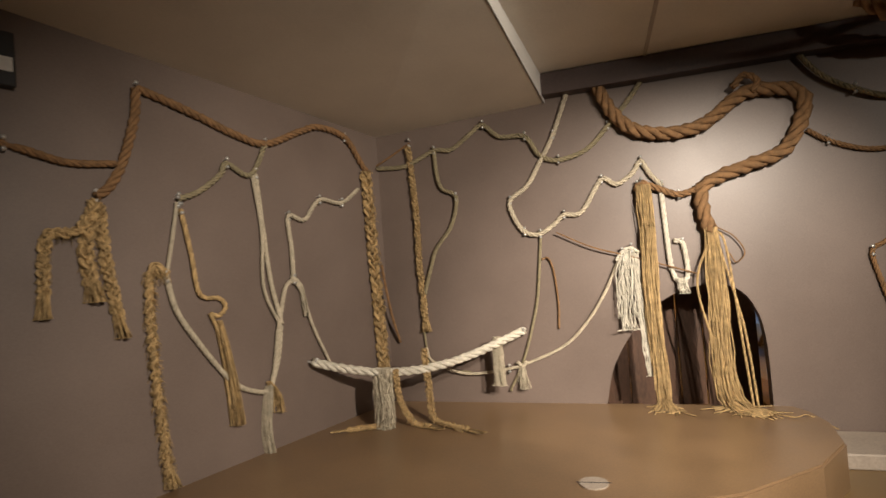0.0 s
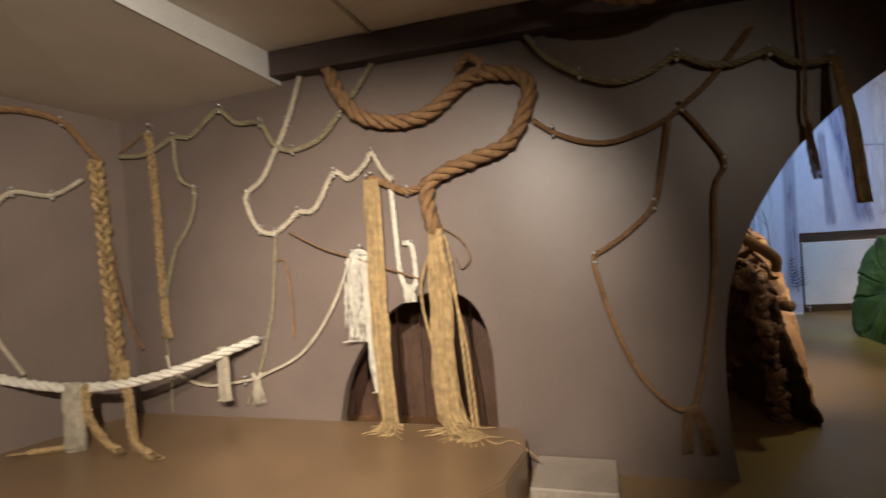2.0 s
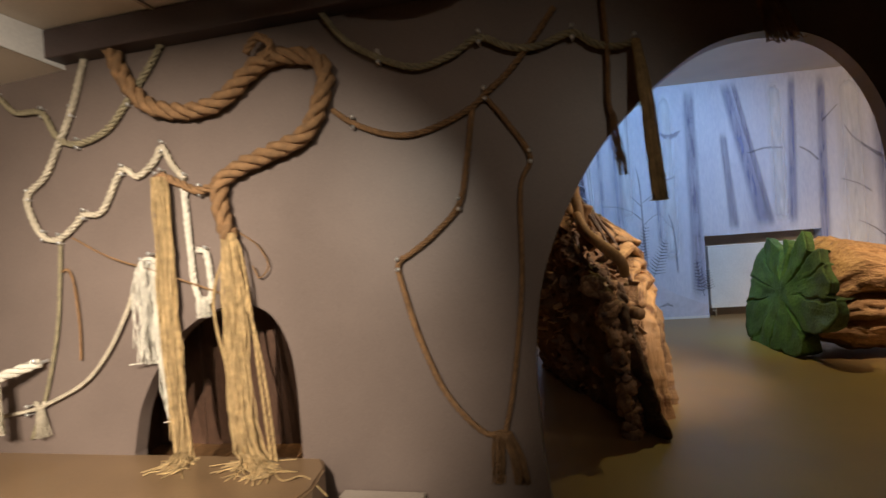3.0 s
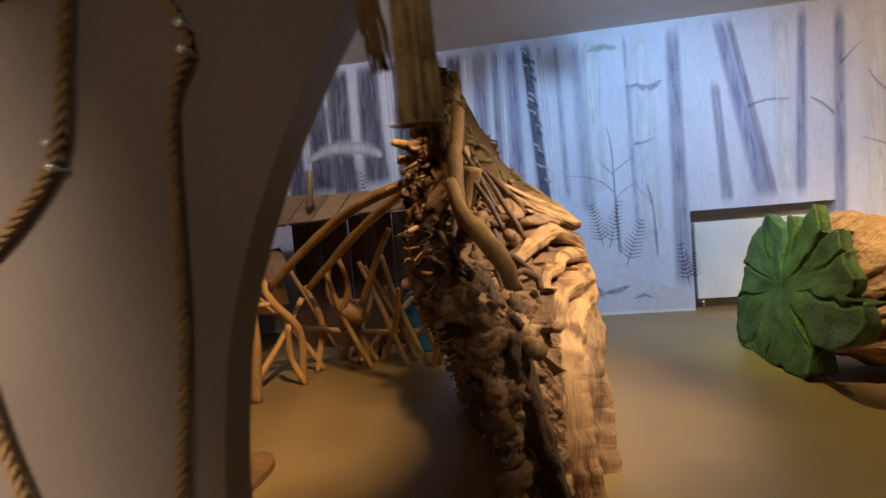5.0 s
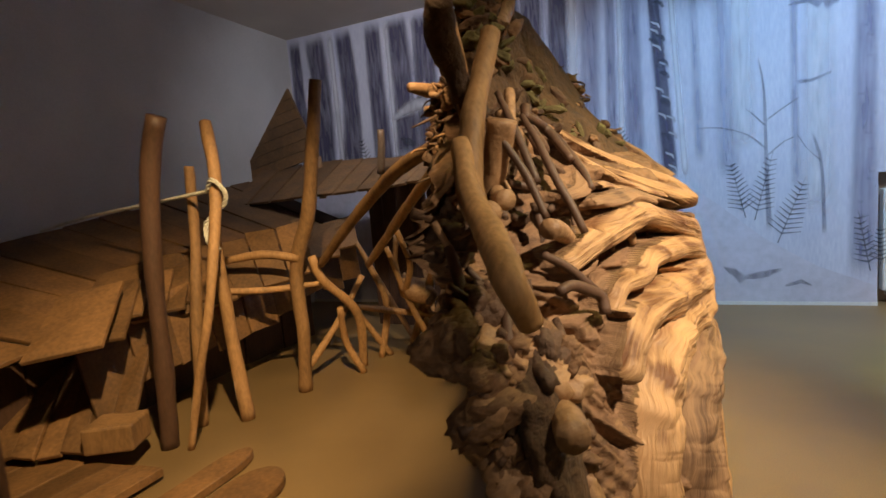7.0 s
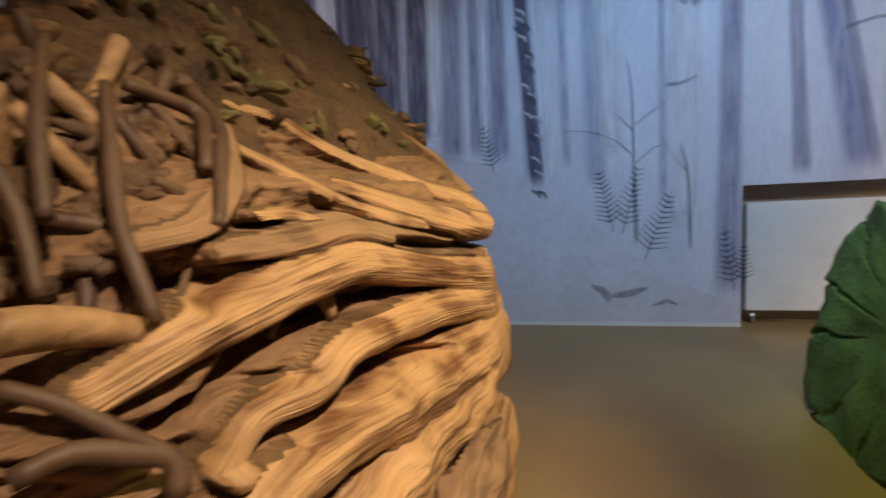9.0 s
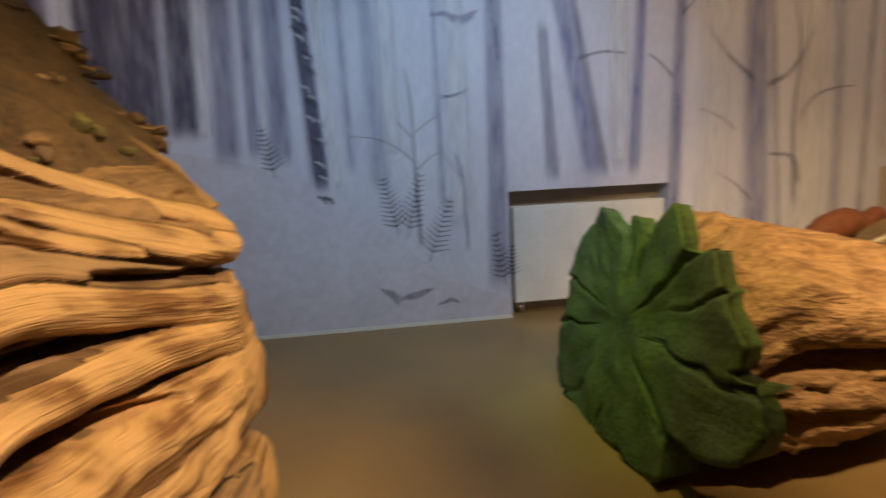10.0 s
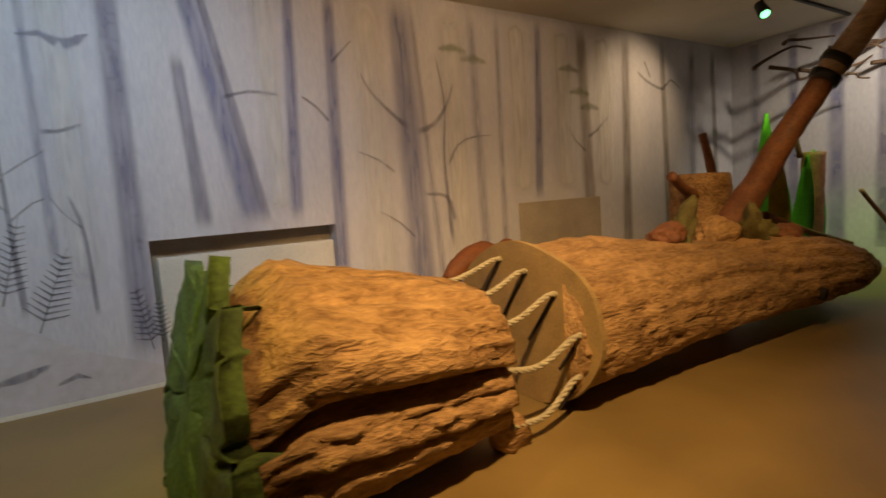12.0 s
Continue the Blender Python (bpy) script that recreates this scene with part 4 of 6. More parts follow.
def stump():
    root = thing("tree_stump", (4.9, 11.4, 0), "huge uprooted tree stump, bare roots lit, soil between them", "stump")
    levels = [
        (0.0, [(5.30, 10.32), (5.26, 11.2), (5.48, 11.95), (5.0, 12.6), (4.55, 12.75), (4.82, 11.5)]),
        (0.45, [(5.18, 10.40), (5.22, 11.2), (5.48, 12.0), (5.0, 12.8), (4.43, 12.55), (4.72, 11.4)]),
        (0.9, [(5.06, 10.46), (5.17, 11.25), (5.46, 12.08), (5.0, 12.9), (4.35, 12.2), (4.62, 11.3)]),
        (1.3, [(4.87, 10.86), (4.98, 11.3), (5.42, 12.15), (5.0, 12.9), (4.42, 11.9), (4.58, 11.2)]),
        (1.6, [(4.73, 11.08), (4.86, 11.35), (5.22, 12.3), (4.95, 12.8), (4.45, 11.8), (4.55, 11.3)]),
        (1.9, [(4.72, 11.14), (4.82, 11.35), (4.98, 12.4), (4.8, 12.7), (4.52, 11.8), (4.6, 11.3)]),
        (2.15, [(4.72, 11.16), (4.8, 11.35), (4.86, 12.3), (4.75, 12.5), (4.6, 11.8), (4.63, 11.35)]),
        (2.27, [(4.72, 11.2), (4.78, 11.4), (4.8, 11.9), (4.74, 12.1), (4.66, 11.8), (4.66, 11.4)]),
    ]
    n, rows = 150, 100
    shell = []
    rings = [closed_ring([(x, y, 0) for x, y in c], n) for _, c in levels]
    bm = bmesh.new()
    grid = []
    for r in range(rows + 1):
        z = 2.27 * r / rows
        i = max(k for k in range(len(levels) - 1) if levels[k][0] <= z + 1e-6)
        t = (z - levels[i][0]) / (levels[i + 1][0] - levels[i][0])
        cen = sum(rings[i], Vector()) / n
        line = []
        for a, b in zip(rings[i], rings[i + 1]):
            p = a.lerp(b, min(1, t))
            d = (p - cen)
            d = Vector((d.x, d.y, 0)).normalized()
            q = Vector((p.x, p.y, z))
            k = 0.07 * noise.noise(q * 2.3) + 0.06 * noise.noise(q * 6.0) + 0.045 * noise.noise(q * 13) + 0.02 * noise.noise(q * 29)
            line.append(bm.verts.new(q + d * (k - 0.03)))
            shell.append((q + d * (k - 0.03), d))
        grid.append(line)
    for a, b in zip(grid, grid[1:]):
        for j in range(n):
            bm.faces.new((a[j], a[(j + 1) % n], b[(j + 1) % n], b[j]))
    bm.faces.new(grid[-1])
    core = part("core", bm, M["soil"], None, "dark soil and bark")
    core.parent, core.matrix_parent_inverse = root, Matrix.Translation(root.location).inverted()

    def piece(name, bm_, material, label=""):
        ob = part(name, bm_, material, None, label)
        ob.parent, ob.matrix_parent_inverse = root, Matrix.Translation(root.location).inverted()
        return ob

    def big_root(pts, radii, seed, rough=0.22, flat=1.0, material=None, label=""):
        b_ = bmesh.new()
        tube(b_, pts, radii, 18, 0.022, rough, 4.0, flat, seed)
        return piece("root", b_, material or M["root"], label)

    def lean(s, z):
        """How far the root face stands out; it leans back towards the crown."""
        o = 0.24 - 0.1 * z if z < 0.6 else 0.18 - 0.15 * (z - 0.6) if z < 1.0 else 0.12 - 0.286 * (z - 1.0) if z < 1.35 else 0.02 - (z - 1.35) * 1.35 * min(1, max(0, s) / 1.1)
        return o - (0.10 * max(0, 1 - s / 0.5) if z < 1.05 else 0.16 * max(0, 1 - s / 0.8))

    def ground(s, z):
        """Depth of the hollow among the roots at the near top."""
        return -0.16 * max(0, min(1, (0.62 - s) / 0.3)) * max(0, min(1, (z - 1.16) / 0.14))

    # the fan: one relief in which each root swells out of the ground between the roots
    ns, nz = 330, 380
    stops = ((0, 1.30), (0.55, 1.38), (0.75, 1.42), (0.89, 1.47), (1.12, 1.52), (1.28, 1.59), (1.4, 1.74), (1.6, 1.84), (1.9, 1.74))
    fan = (
        ("bareroot", ((1.07, 1.75), (1.215, 1.72), (1.25, 1.652), (1.33, 1.578), (1.444, 1.521), (1.59, 1.455), (1.85, 1.36)), (0.024, 0.03, 0.034, 0.038, 0.042, 0.046, 0.05)),
        ("bareroot", ((1.17, 1.49), (1.287, 1.44), (1.41, 1.39), (1.56, 1.345), (1.85, 1.30)), (0.03, 0.05, 0.062, 0.064, 0.06)),
        ("bareroot", ((0.838, 1.622), (0.928, 1.585), (0.997, 1.543), (1.06, 1.498), (1.15, 1.43), (1.3, 1.38)), (0.018, 0.025, 0.028, 0.028, 0.026, 0.02)),
        ("barkroot", ((1.80, 1.86), (1.83, 1.74), (1.84, 1.64), (1.84, 1.54), (1.74, 1.42)), (0.03, 0.036, 0.036, 0.036, 0.03)),
        ("bareroot", ((0.44, 1.215), (0.556, 1.251), (0.643, 1.275), (0.732, 1.295), (0.841, 1.317), (0.998, 1.32), (1.2, 1.273), (1.575, 1.191), (1.9, 1.15)), (0.03, 0.046, 0.05, 0.05, 0.048, 0.052, 0.058, 0.056, 0.056)),
        ("bareroot", ((0.58, 1.05), (0.65, 1.106), (0.767, 1.118), (0.872, 1.161), (1.027, 1.166), (1.247, 1.16), (1.562, 1.113), (1.9, 1.09)), (0.028, 0.035, 0.042, 0.046, 0.05, 0.052, 0.052, 0.05)),
        ("bareroot", ((0.50, 0.88), (0.60, 0.97), (0.775, 1.0), (0.952, 1.0), (1.194, 1.01), (1.488, 1.009), (1.9, 0.99)), (0.045, 0.06, 0.075, 0.085, 0.08, 0.062, 0.05)),
        ("bareroot", ((0.50, 0.0), (0.51, 0.25), (0.55, 0.5), (0.66, 0.7), (0.82, 0.82), (1.035, 0.875), (1.234, 0.902), (1.382, 0.941), (1.7, 0.96)), (0.11, 0.10, 0.10, 0.105, 0.10, 0.09, 0.085, 0.06, 0.04)),
        ("barkroot", ((0.9, 0.0), (0.94, 0.25), (1.0, 0.48), (1.15, 0.64), (1.4, 0.70), (1.6, 0.70)), (0.13, 0.12, 0.12, 0.11, 0.09, 0.08)),
        ("barkroot", ((0.69, 1.385), (0.84, 1.39), (1.05, 1.40), (1.23, 1.335), (1.5, 1.28)), (0.022, 0.034, 0.036, 0.032, 0.02)),
        ("bareroot", ((0.80, 1.445), (0.9, 1.44), (0.99, 1.40)), (0.012, 0.018, 0.012)),
        ("barkroot", ((0.55, 1.42), (0.68, 1.44), (0.8, 1.52), (0.95, 1.68)), (0.02, 0.026, 0.03, 0.03)),
    )
    gaps = (
        (((0.96, 1.68), (1.085, 1.64), (1.14, 1.565)), 0.02, 0.10), (((1.09, 1.45), (1.13, 1.405)), 0.014, 0.07), (((1.14, 1.35), (1.36, 1.31), (1.75, 1.268)), 0.012, 0.09),
        (((0.60, 1.352), (0.648, 1.33), (0.70, 1.34)), 0.026, 0.13), (((0.94, 1.236), (1.12, 1.23)), 0.009, 0.06), (((0.50, 1.12), (0.608, 1.158), (0.699, 1.205), (0.796, 1.222), (0.895, 1.225)), 0.016, 0.09),
        (((0.72, 1.045), (0.871, 1.085), (1.025, 1.085), (1.22, 1.06)), 0.014, 0.09), (((1.03, 0.79), (1.209, 0.81), (1.50, 0.832)), 0.026, 0.12), (((0.64, 1.16), (0.77, 1.145)), 0.008, 0.04), (((0.56, 0.80), (0.66, 0.86), (0.76, 0.90)), 0.014, 0.07),
        (((0.72, 0.0), (0.74, 0.3), (0.82, 0.6)), 0.02, 0.09), (((0.46, 1.0), (0.56, 1.08)), 0.016, 0.06),
    )

    def nearest(pts, S, Z):
        """Distance to a line, signed side, length along it and the place from 0 to 1."""
        path = [(q.x, q.y) for q in smooth_path([(x, y, 0) for x, y in pts], 0.02)]
        best, along, across, run, total = np.full(S.shape, 9.0), np.zeros(S.shape), np.zeros(S.shape), 0.0, sum(math.dist(a, b) for a, b in zip(path, path[1:]))
        for (x0, y0), (x1, y1) in zip(path, path[1:]):
            dx, dy = x1 - x0, y1 - y0
            q = math.hypot(dx, dy) or 1e-6
            t = np.clip(((S - x0) * dx + (Z - y0) * dy) / q**2, 0, 1)
            d = np.hypot(S - x0 - dx * t, Z - y0 - dy * t)
            hit = d < best
            best[hit], along[hit] = d[hit], (run + q * t)[hit]
            across[hit] = (((S - x0) * dy - (Z - y0) * dx) / q)[hit]
            run += q
        return best, across, along, along / total

    zs = np.linspace(0, 1.86, nz + 1)
    edge = np.interp(zs, [a for a, _ in stops], [b for _, b in stops])
    near = np.where(zs > 1.0, 0.06 + 0.9 * np.clip(zs - 1.32, 0, 1), 0.06 + 0.12 * (1.0 - zs))
    S = near[:, None] + (edge - near)[:, None] * np.linspace(0, 1, ns + 1)[None, :]
    Z = np.repeat(zs[:, None], ns + 1, 1)
    H, LEAN = np.zeros(S.shape), np.zeros(S.shape)
    fine, rough_ = np.zeros(S.shape), np.zeros(S.shape)
    for i in range(nz + 1):
        for j in range(ns + 1):
            x, z = S[i, j], Z[i, j]
            r, th = math.hypot(x + 0.15, z - 1.3), math.atan2(z - 1.3, x + 0.15) + 0.2 * noise.noise(Vector((x * 1.8, z * 1.8, 1)))
            LEAN[i, j] = lean(x, z)
            H[i, j] = lean(x, z) + ground(x, z) - 0.115 + 0.12 * abs(noise.noise(Vector((th * 6.0, r * 0.8, 7.3)))) ** 0.8 + 0.05 * abs(noise.noise(Vector((th * 17, r * 2.0, 2.1)))) + 0.035 * noise.noise(Vector((x * 9, z * 9, 3))) + 0.016 * noise.noise(Vector((x * 24, z * 24, 3)))
            fine[i, j] = noise.noise(Vector((x * 11, z * 11, 9)))
            rough_[i, j] = noise.noise(Vector((x * 22, z * 26, 4))) - 0.8 * max(0, 0.12 - abs(noise.noise(Vector((x * 3, z * 21 + x * 4, 6))))) / 0.12
    owner, U, V = np.full(S.shape, -1), S.copy(), Z.copy()
    for k, (_, pts, radii) in enumerate(fan):
        d, across, along, t = nearest(pts, S, Z)
        R = np.interp(t, np.linspace(0, 1, len(radii)), radii) * (1 + 0.16 * fine)
        furrow = np.sin(across / R * 5 + 3 * np.sin(along * 4 + k)) * 0.07 + 0.12 * fine + 0.06 * rough_
        top = LEAN - 0.5 * R + R * np.clip(1 - (d / R) ** 2, 0, None) ** 0.72 * (1.05 + furrow) + np.where(d < R, 0, -9)
        a = np.clip(0.5 + 0.5 * (top - H) / 0.02, 0, 1)
        won = (top > H) & (d < R)
        H = np.where(d < R, H * (1 - a) + top * a + 0.02 * a * (1 - a), H)
        owner[won], U[won], V[won] = k, (along + k * 3.1)[won], across[won]
    flush = np.clip((S - edge[:, None] + 0.2) / 0.2, 0, 1) ** 1.5 * (Z < 1.45)
    H += 0.8 * flush * (LEAN - 0.015 - H)
    for pts, wide, deep in gaps:
        d, _, _, t = nearest(pts, S, Z)
        H -= deep * np.exp(-((d / (wide * (1 + 0.5 * fine))) ** 2)) * np.minimum(1, 0.25 + 3 * np.minimum(t, 1 - t) + 0.4)
    base = np.array(FACE0)[None, None, :] + S[..., None] * np.array(FACED) + Z[..., None] * np.array(UP) + H[..., None] * np.array(FACEN)

    def relief(name, pick, material, label=""):
        """The faces of the relief that pick marks, as a mesh of their own."""
        cells = np.argwhere(pick)
        index, verts, faces = {}, [], []
        for i, j in cells:
            f = []
            for c in ((i, j), (i, j + 1), (i + 1, j + 1), (i + 1, j)):
                if c not in index:
                    index[c] = len(verts)
                    verts.append(tuple(base[c]))
                f.append(index[c])
            faces.append(f)
        me = bpy.data.meshes.new(name)
        me.from_pydata(verts, [], faces)
        at = list(index)
        layer = me.uv_layers.new(name="grain")
        layer.data.foreach_set("uv", [w for lp in me.loops for w in (U[at[lp.vertex_index]], V[at[lp.vertex_index]])])
        me.materials.append(material)
        me.polygons.foreach_set("use_smooth", [True] * len(me.polygons))
        ob = new(name, me)
        if label:
            ob["label"] = label
        ob.parent, ob.matrix_parent_inverse = root, Matrix.Translation(root.location).inverted()

    cell = owner[:-1, :-1]
    relief("root_fan", cell == -1, M["rootground"], "brown bark and soil between the spread roots")
    for k, (m_, _, _) in enumerate(fan):
        if (cell == k).any():
            relief("root", cell == k, M[m_])
    # the flat sawn side where the roots were cut off
    bm = bmesh.new()
    uv = bm.loops.layers.uv.new("grain")
    rim = [Vector(base[i, ns]) for i in range(nz + 1)]
    cols = []
    for along, deep in ((0, 0), (0.008, 0.001), (0.05, 0.01), (0.09, 0.018), (0.125, 0.028), (0.13, 0.04), (0.13, 0.2), (0.1, 0.36)):
        cols.append([bm.verts.new(p + FACED * along * min(1, 0.15 + 2.2 * max(0, 1.42 - p.z)) - FACEN * (deep + (0.006 * noise.noise(Vector((p.z * 14, along * 30, 5))) if along else 0))) for p in rim])
    for c0, c1 in zip(cols, cols[1:]):
        for i in range(nz):
            f = bm.faces.new((c0[i], c1[i], c1[i + 1], c0[i + 1]))
            for lp in f.loops:
                lp[uv].uv = (lp.vert.co.z, lp.vert.co.x * 2)
    piece("sawn_side", bm, M["bareroot"], "flat sawn edge of the cut roots")
    # stubs, bark plates and clods between soil and fan
    rnd = random.Random(77)

    def plate(p, q, seed, material, name="bark_plate"):
        b_ = bmesh.new()
        lump(b_, p, q, seed, 3)
        piece(name, b_, material)

    for k in range(190):
        z = rnd.uniform(0.0, 1.16)
        s = rnd.uniform(-0.02, 0.40 - 0.1 * z)
        q = rnd.uniform(0.028, 0.07) * (0.75 if s > 0.3 else 1)
        plate(on_face(s, z, lean(s, z) - 0.075 + rnd.uniform(-0.03, 0.015)), (q, q * rnd.uniform(0.6, 1.0), q * rnd.uniform(0.7, 1.7)), k * 2.9, M[("rootground", "root", "rootdark", "rootground")[k % 4]])
    for k in range(70):
        z = rnd.uniform(1.2, 1.8)
        s = rnd.uniform(0.12 + 0.9 * max(0, z - 1.32), 0.75)
        q = rnd.uniform(0.015, 0.045)
        plate(on_face(s, z, lean(s, z) + ground(s, z) - 0.09), (q, q * 1.4, q * rnd.uniform(0.5, 1.3)), k * 1.3, M["rootdark"] if k % 3 else M["soil"], "clod")
    for k in range(120):
        z = rnd.uniform(0.05, 1.85)
        s = rnd.uniform(0.0, 0.32) if z < 1.2 else rnd.uniform(0.15 + 0.9 * max(0, z - 1.32), 0.9)
        p = on_face(s, z, lean(s, z) + ground(s, z) - 0.08)
        d = FACED * rnd.uniform(-0.12, 0.12) + UP * rnd.uniform(-0.14, 0.10) + FACEN * rnd.uniform(0.0, 0.05)
        q = rnd.uniform(0.008, 0.022)
        b_ = bmesh.new()
        tube(b_, [p - d, p + FACEN * 0.02, p + d * rnd.uniform(0.5, 0.9)], (q, q * 1.1, q * 0.7), 8, 0.02, 0.35, 9, 1, k)
        piece("root_stub", b_, M["root"] if k % 6 == 0 else M["rootdark"] if k % 2 else M["stickdark"])
    # mossy shoulder up to the crown
    for k in range(26):
        r2 = random.Random(500 + k)
        p = Vector((4.78, 11.3, 2.2)).lerp(Vector((5.22, 12.3, 1.52)), r2.random()) + Vector((r2.uniform(-0.08, 0.0), r2.uniform(-0.2, 0.2), r2.uniform(-0.13, -0.04)))
        q = r2.uniform(0.015, 0.04)
        plate(p, (q * 0.6, q * 1.6, q * 0.5), k + 0.5, M["moss"], "moss_clump")
    spots = [c for c, o in shell if c.z > 1.6 and o.dot(FACEN) > 0.3 and c.y < 12.4]
    for k in range(70):
        q = rnd.uniform(0.014, 0.04)
        plate(rnd.choice(spots), (q * 0.7, q * 1.7, q * 0.8), k * 2.3, M[("moss", "rootground", "rootdark")[k % 3]], "clod")
    # the soil side: root ends and clods poking out, and a beard of rootlets
    spots = [(c, o) for c, o in shell if o.dot(FACEN) < 0.15 and c.y < 12.6 and c.z < 2.1]
    for k in range(300):
        c, o = rnd.choice(spots)
        q = rnd.uniform(0.02, 0.052)
        if k % 3:
            plate(c + o * rnd.uniform(-0.02, 0.02), (q, q * rnd.uniform(0.6, 1.1), q * rnd.uniform(0.7, 1.8)), k * 1.7, M["rootground"] if k % 2 else M["rootdark"], "clod")
        else:
            b_ = bmesh.new()
            e = Vector((rnd.uniform(-1, 1), rnd.uniform(-1, 1), rnd.uniform(-0.8, 0.5))) * 0.05
            tube(b_, [c - o * 0.06, c + o * 0.03 + e * 0.4, c + o * rnd.uniform(0.04, 0.09) + e], (q * 0.6, q * 0.55, q * 0.4), 9, 0.03, 0.3, 8, 1, k)
            piece("root_stub", b_, M["rootdark"] if k % 2 else M["root"])
    for k in range(240):
        c, o = rnd.choice(spots)
        b_ = bmesh.new()
        e = [Vector((rnd.uniform(-1, 1), rnd.uniform(-1, 1), rnd.uniform(-1, 0.6))) * 0.035 for _ in range(3)]
        q = rnd.uniform(0.004, 0.009)
        tube(b_, [c - o * 0.02, c + o * 0.03 + e[0], c + o * 0.05 + e[0] + e[1], c + o * 0.06 + e[0] + e[1] + e[2]], (q, q, q * 0.5), 5, 0.03, 0.2, 9, 1, k)
        piece("rootlet", b_, M["root"] if k % 3 == 0 else M["rootdark"])
    # thin dark roots hanging over the hollow
    for sz, q in ((((0.648, 1.713), (0.602, 1.607), (0.553, 1.468), (0.542, 1.387), (0.544, 1.299)), 0.016), (((0.695, 1.722), (0.793, 1.698), (0.847, 1.664), (0.753, 1.543)), 0.018), (((0.902, 1.749), (0.895, 1.656), (0.757, 1.507), (0.699, 1.434)), 0.018), (((0.348, 1.258), (0.409, 1.214), (0.462, 1.155), (0.51, 1.11)), 0.017), (((0.33, 1.15), (0.396, 1.158), (0.457, 1.133), (0.508, 1.103), (0.501, 1.05)), 0.022), (((0.40, 1.62), (0.43, 1.5), (0.42, 1.36)), 0.014), (((0.58, 1.8), (0.5, 1.62), (0.46, 1.47)), 0.016)):
        big_root([on_face(s, z, lean(s, z) + 0.01 + 0.3 * ground(s, z)) for s, z in sz], (q * 0.8, q, q * 0.8), 5, 0.25, 1, M["stickdark"], "thin dark root")
    def pole(pts, radii, label, material=None):
        b_ = bmesh.new()
        tube(b_, pts, radii, 12, 0.05, 0.12, 5, 1, pts[0][0] * 9)
        return tagged(part("pole", b_, material or M["stick"]), label, "pole", "sticks of the fence")

    for pts, radii, word in (
        ((on_face(0.27, 1.61, -0.28), on_face(0.18, 1.46, -0.19), on_face(0.09, 1.35, -0.06), on_face(-0.02, 1.24, 0.07), on_face(0.03, 1.14, 0.08)), (0.032, 0.036, 0.04, 0.044, 0.035), "smooth peeled tusk-shaped branch"),
        ((on_face(0.56, 2.0, -0.34), on_face(0.44, 1.82, -0.31), on_face(0.34, 1.68, -0.28), on_face(0.26, 1.5, -0.24), on_face(0.2, 1.33, -0.16)), (0.034, 0.036, 0.04, 0.038, 0.036), "smooth peeled flat branch"),
        ((on_face(0.44, 1.42, -0.32), on_face(0.43, 1.56, -0.26), on_face(0.42, 1.68, -0.22)), (0.045, 0.045, 0.05), "sawn branch end"),
        ((on_face(0.56, 1.27, -0.08), on_face(0.44, 1.315, -0.05), on_face(0.34, 1.335, -0.03)), (0.026, 0.028, 0.03), "sawn branch end"),
        ((on_face(0.42, 1.45, -0.26), on_face(0.32, 1.43, -0.19), on_face(0.26, 1.43, -0.12)), (0.028, 0.03, 0.032), "sawn branch end"),
        ((on_face(0.36, 1.38, -0.26), on_face(0.24, 1.39, -0.17), on_face(0.15, 1.40, -0.10)), (0.028, 0.03, 0.034), "sawn branch end"),
        ((on_face(0.25, 0.84, 0.0), on_face(0.14, 0.86, 0.1), on_face(0.06, 0.86, 0.16)), (0.04, 0.04, 0.042), "sawn branch end"),
        ((Vector((4.78, 11.05, 1.72)), Vector((4.75, 10.92, 1.9)), Vector((4.76, 10.84, 2.02)), Vector((4.78, 10.80, 2.05))), (0.05, 0.05, 0.044, 0.036), "thick gnarled branch stump"),
        ((Vector((4.78, 11.4, 2.1)), Vector((4.79, 11.5, 2.2)), Vector((4.79, 11.56, 2.32))), (0.048, 0.045, 0.042), "sawn branch end"),
    ):
        b_ = bmesh.new()
        knobbly = "gnarled" in word
        tube(b_, pts, radii, 16, 0.02, 0.5 if knobbly else 0.2, 9 if knobbly else 6)
        piece("cut_branch", b_, M["rootdark"] if knobbly else M["root"] if "sawn" in word else M["stick"], word)
    pole([(4.79, 11.02, 1.62), (4.73, 10.97, 2.1), (4.67, 10.99, 2.7), (4.63, 11.0, 3.1)], (0.035, 0.032, 0.03, 0.028), "pale peeled pole leaning against the stump")
    return pole


pole = stump()

# ---- fence of sticks ----


def stick(pts, r, label="peeled wooden stick standing in the stick fence", material=None):
    bm = bmesh.new()
    tube(bm, pts, r, 10, 0.06, 0.14, 5, 1, pts[0][0] * 7 + pts[0][1])
    return tagged(part("stick", bm, material or M["stick"]), label, "stick", "sticks of the fence")


stick([(2.45, 11.45, 0), (2.5, 11.45, 0.6), (2.53, 11.45, 1.1), (2.58, 11.45, 1.55), (2.66, 11.45, 1.85), (2.74, 11.45, 2.03)], (0.055, 0.055, 0.05, 0.055, 0.055), "dark crooked post of the stick fence", M["stickdark"])
s1 = stick([(2.62, 11.46, 0), (2.72, 11.52, 0.5), (2.8, 11.6, 0.95), (2.75, 11.8, 1.62), (2.63, 11.9, 2.05)], (0.022, 0.026, 0.03, 0.04, 0.04), "pale slender stick with white rope tied round it")
bm = bmesh.new()
twist(bm, [(2.72, 11.76, 1.6), (2.79, 11.74, 1.66), (2.84, 11.78, 1.58), (2.8, 11.8, 1.5), (2.74, 11.78, 1.48)], 0.016)
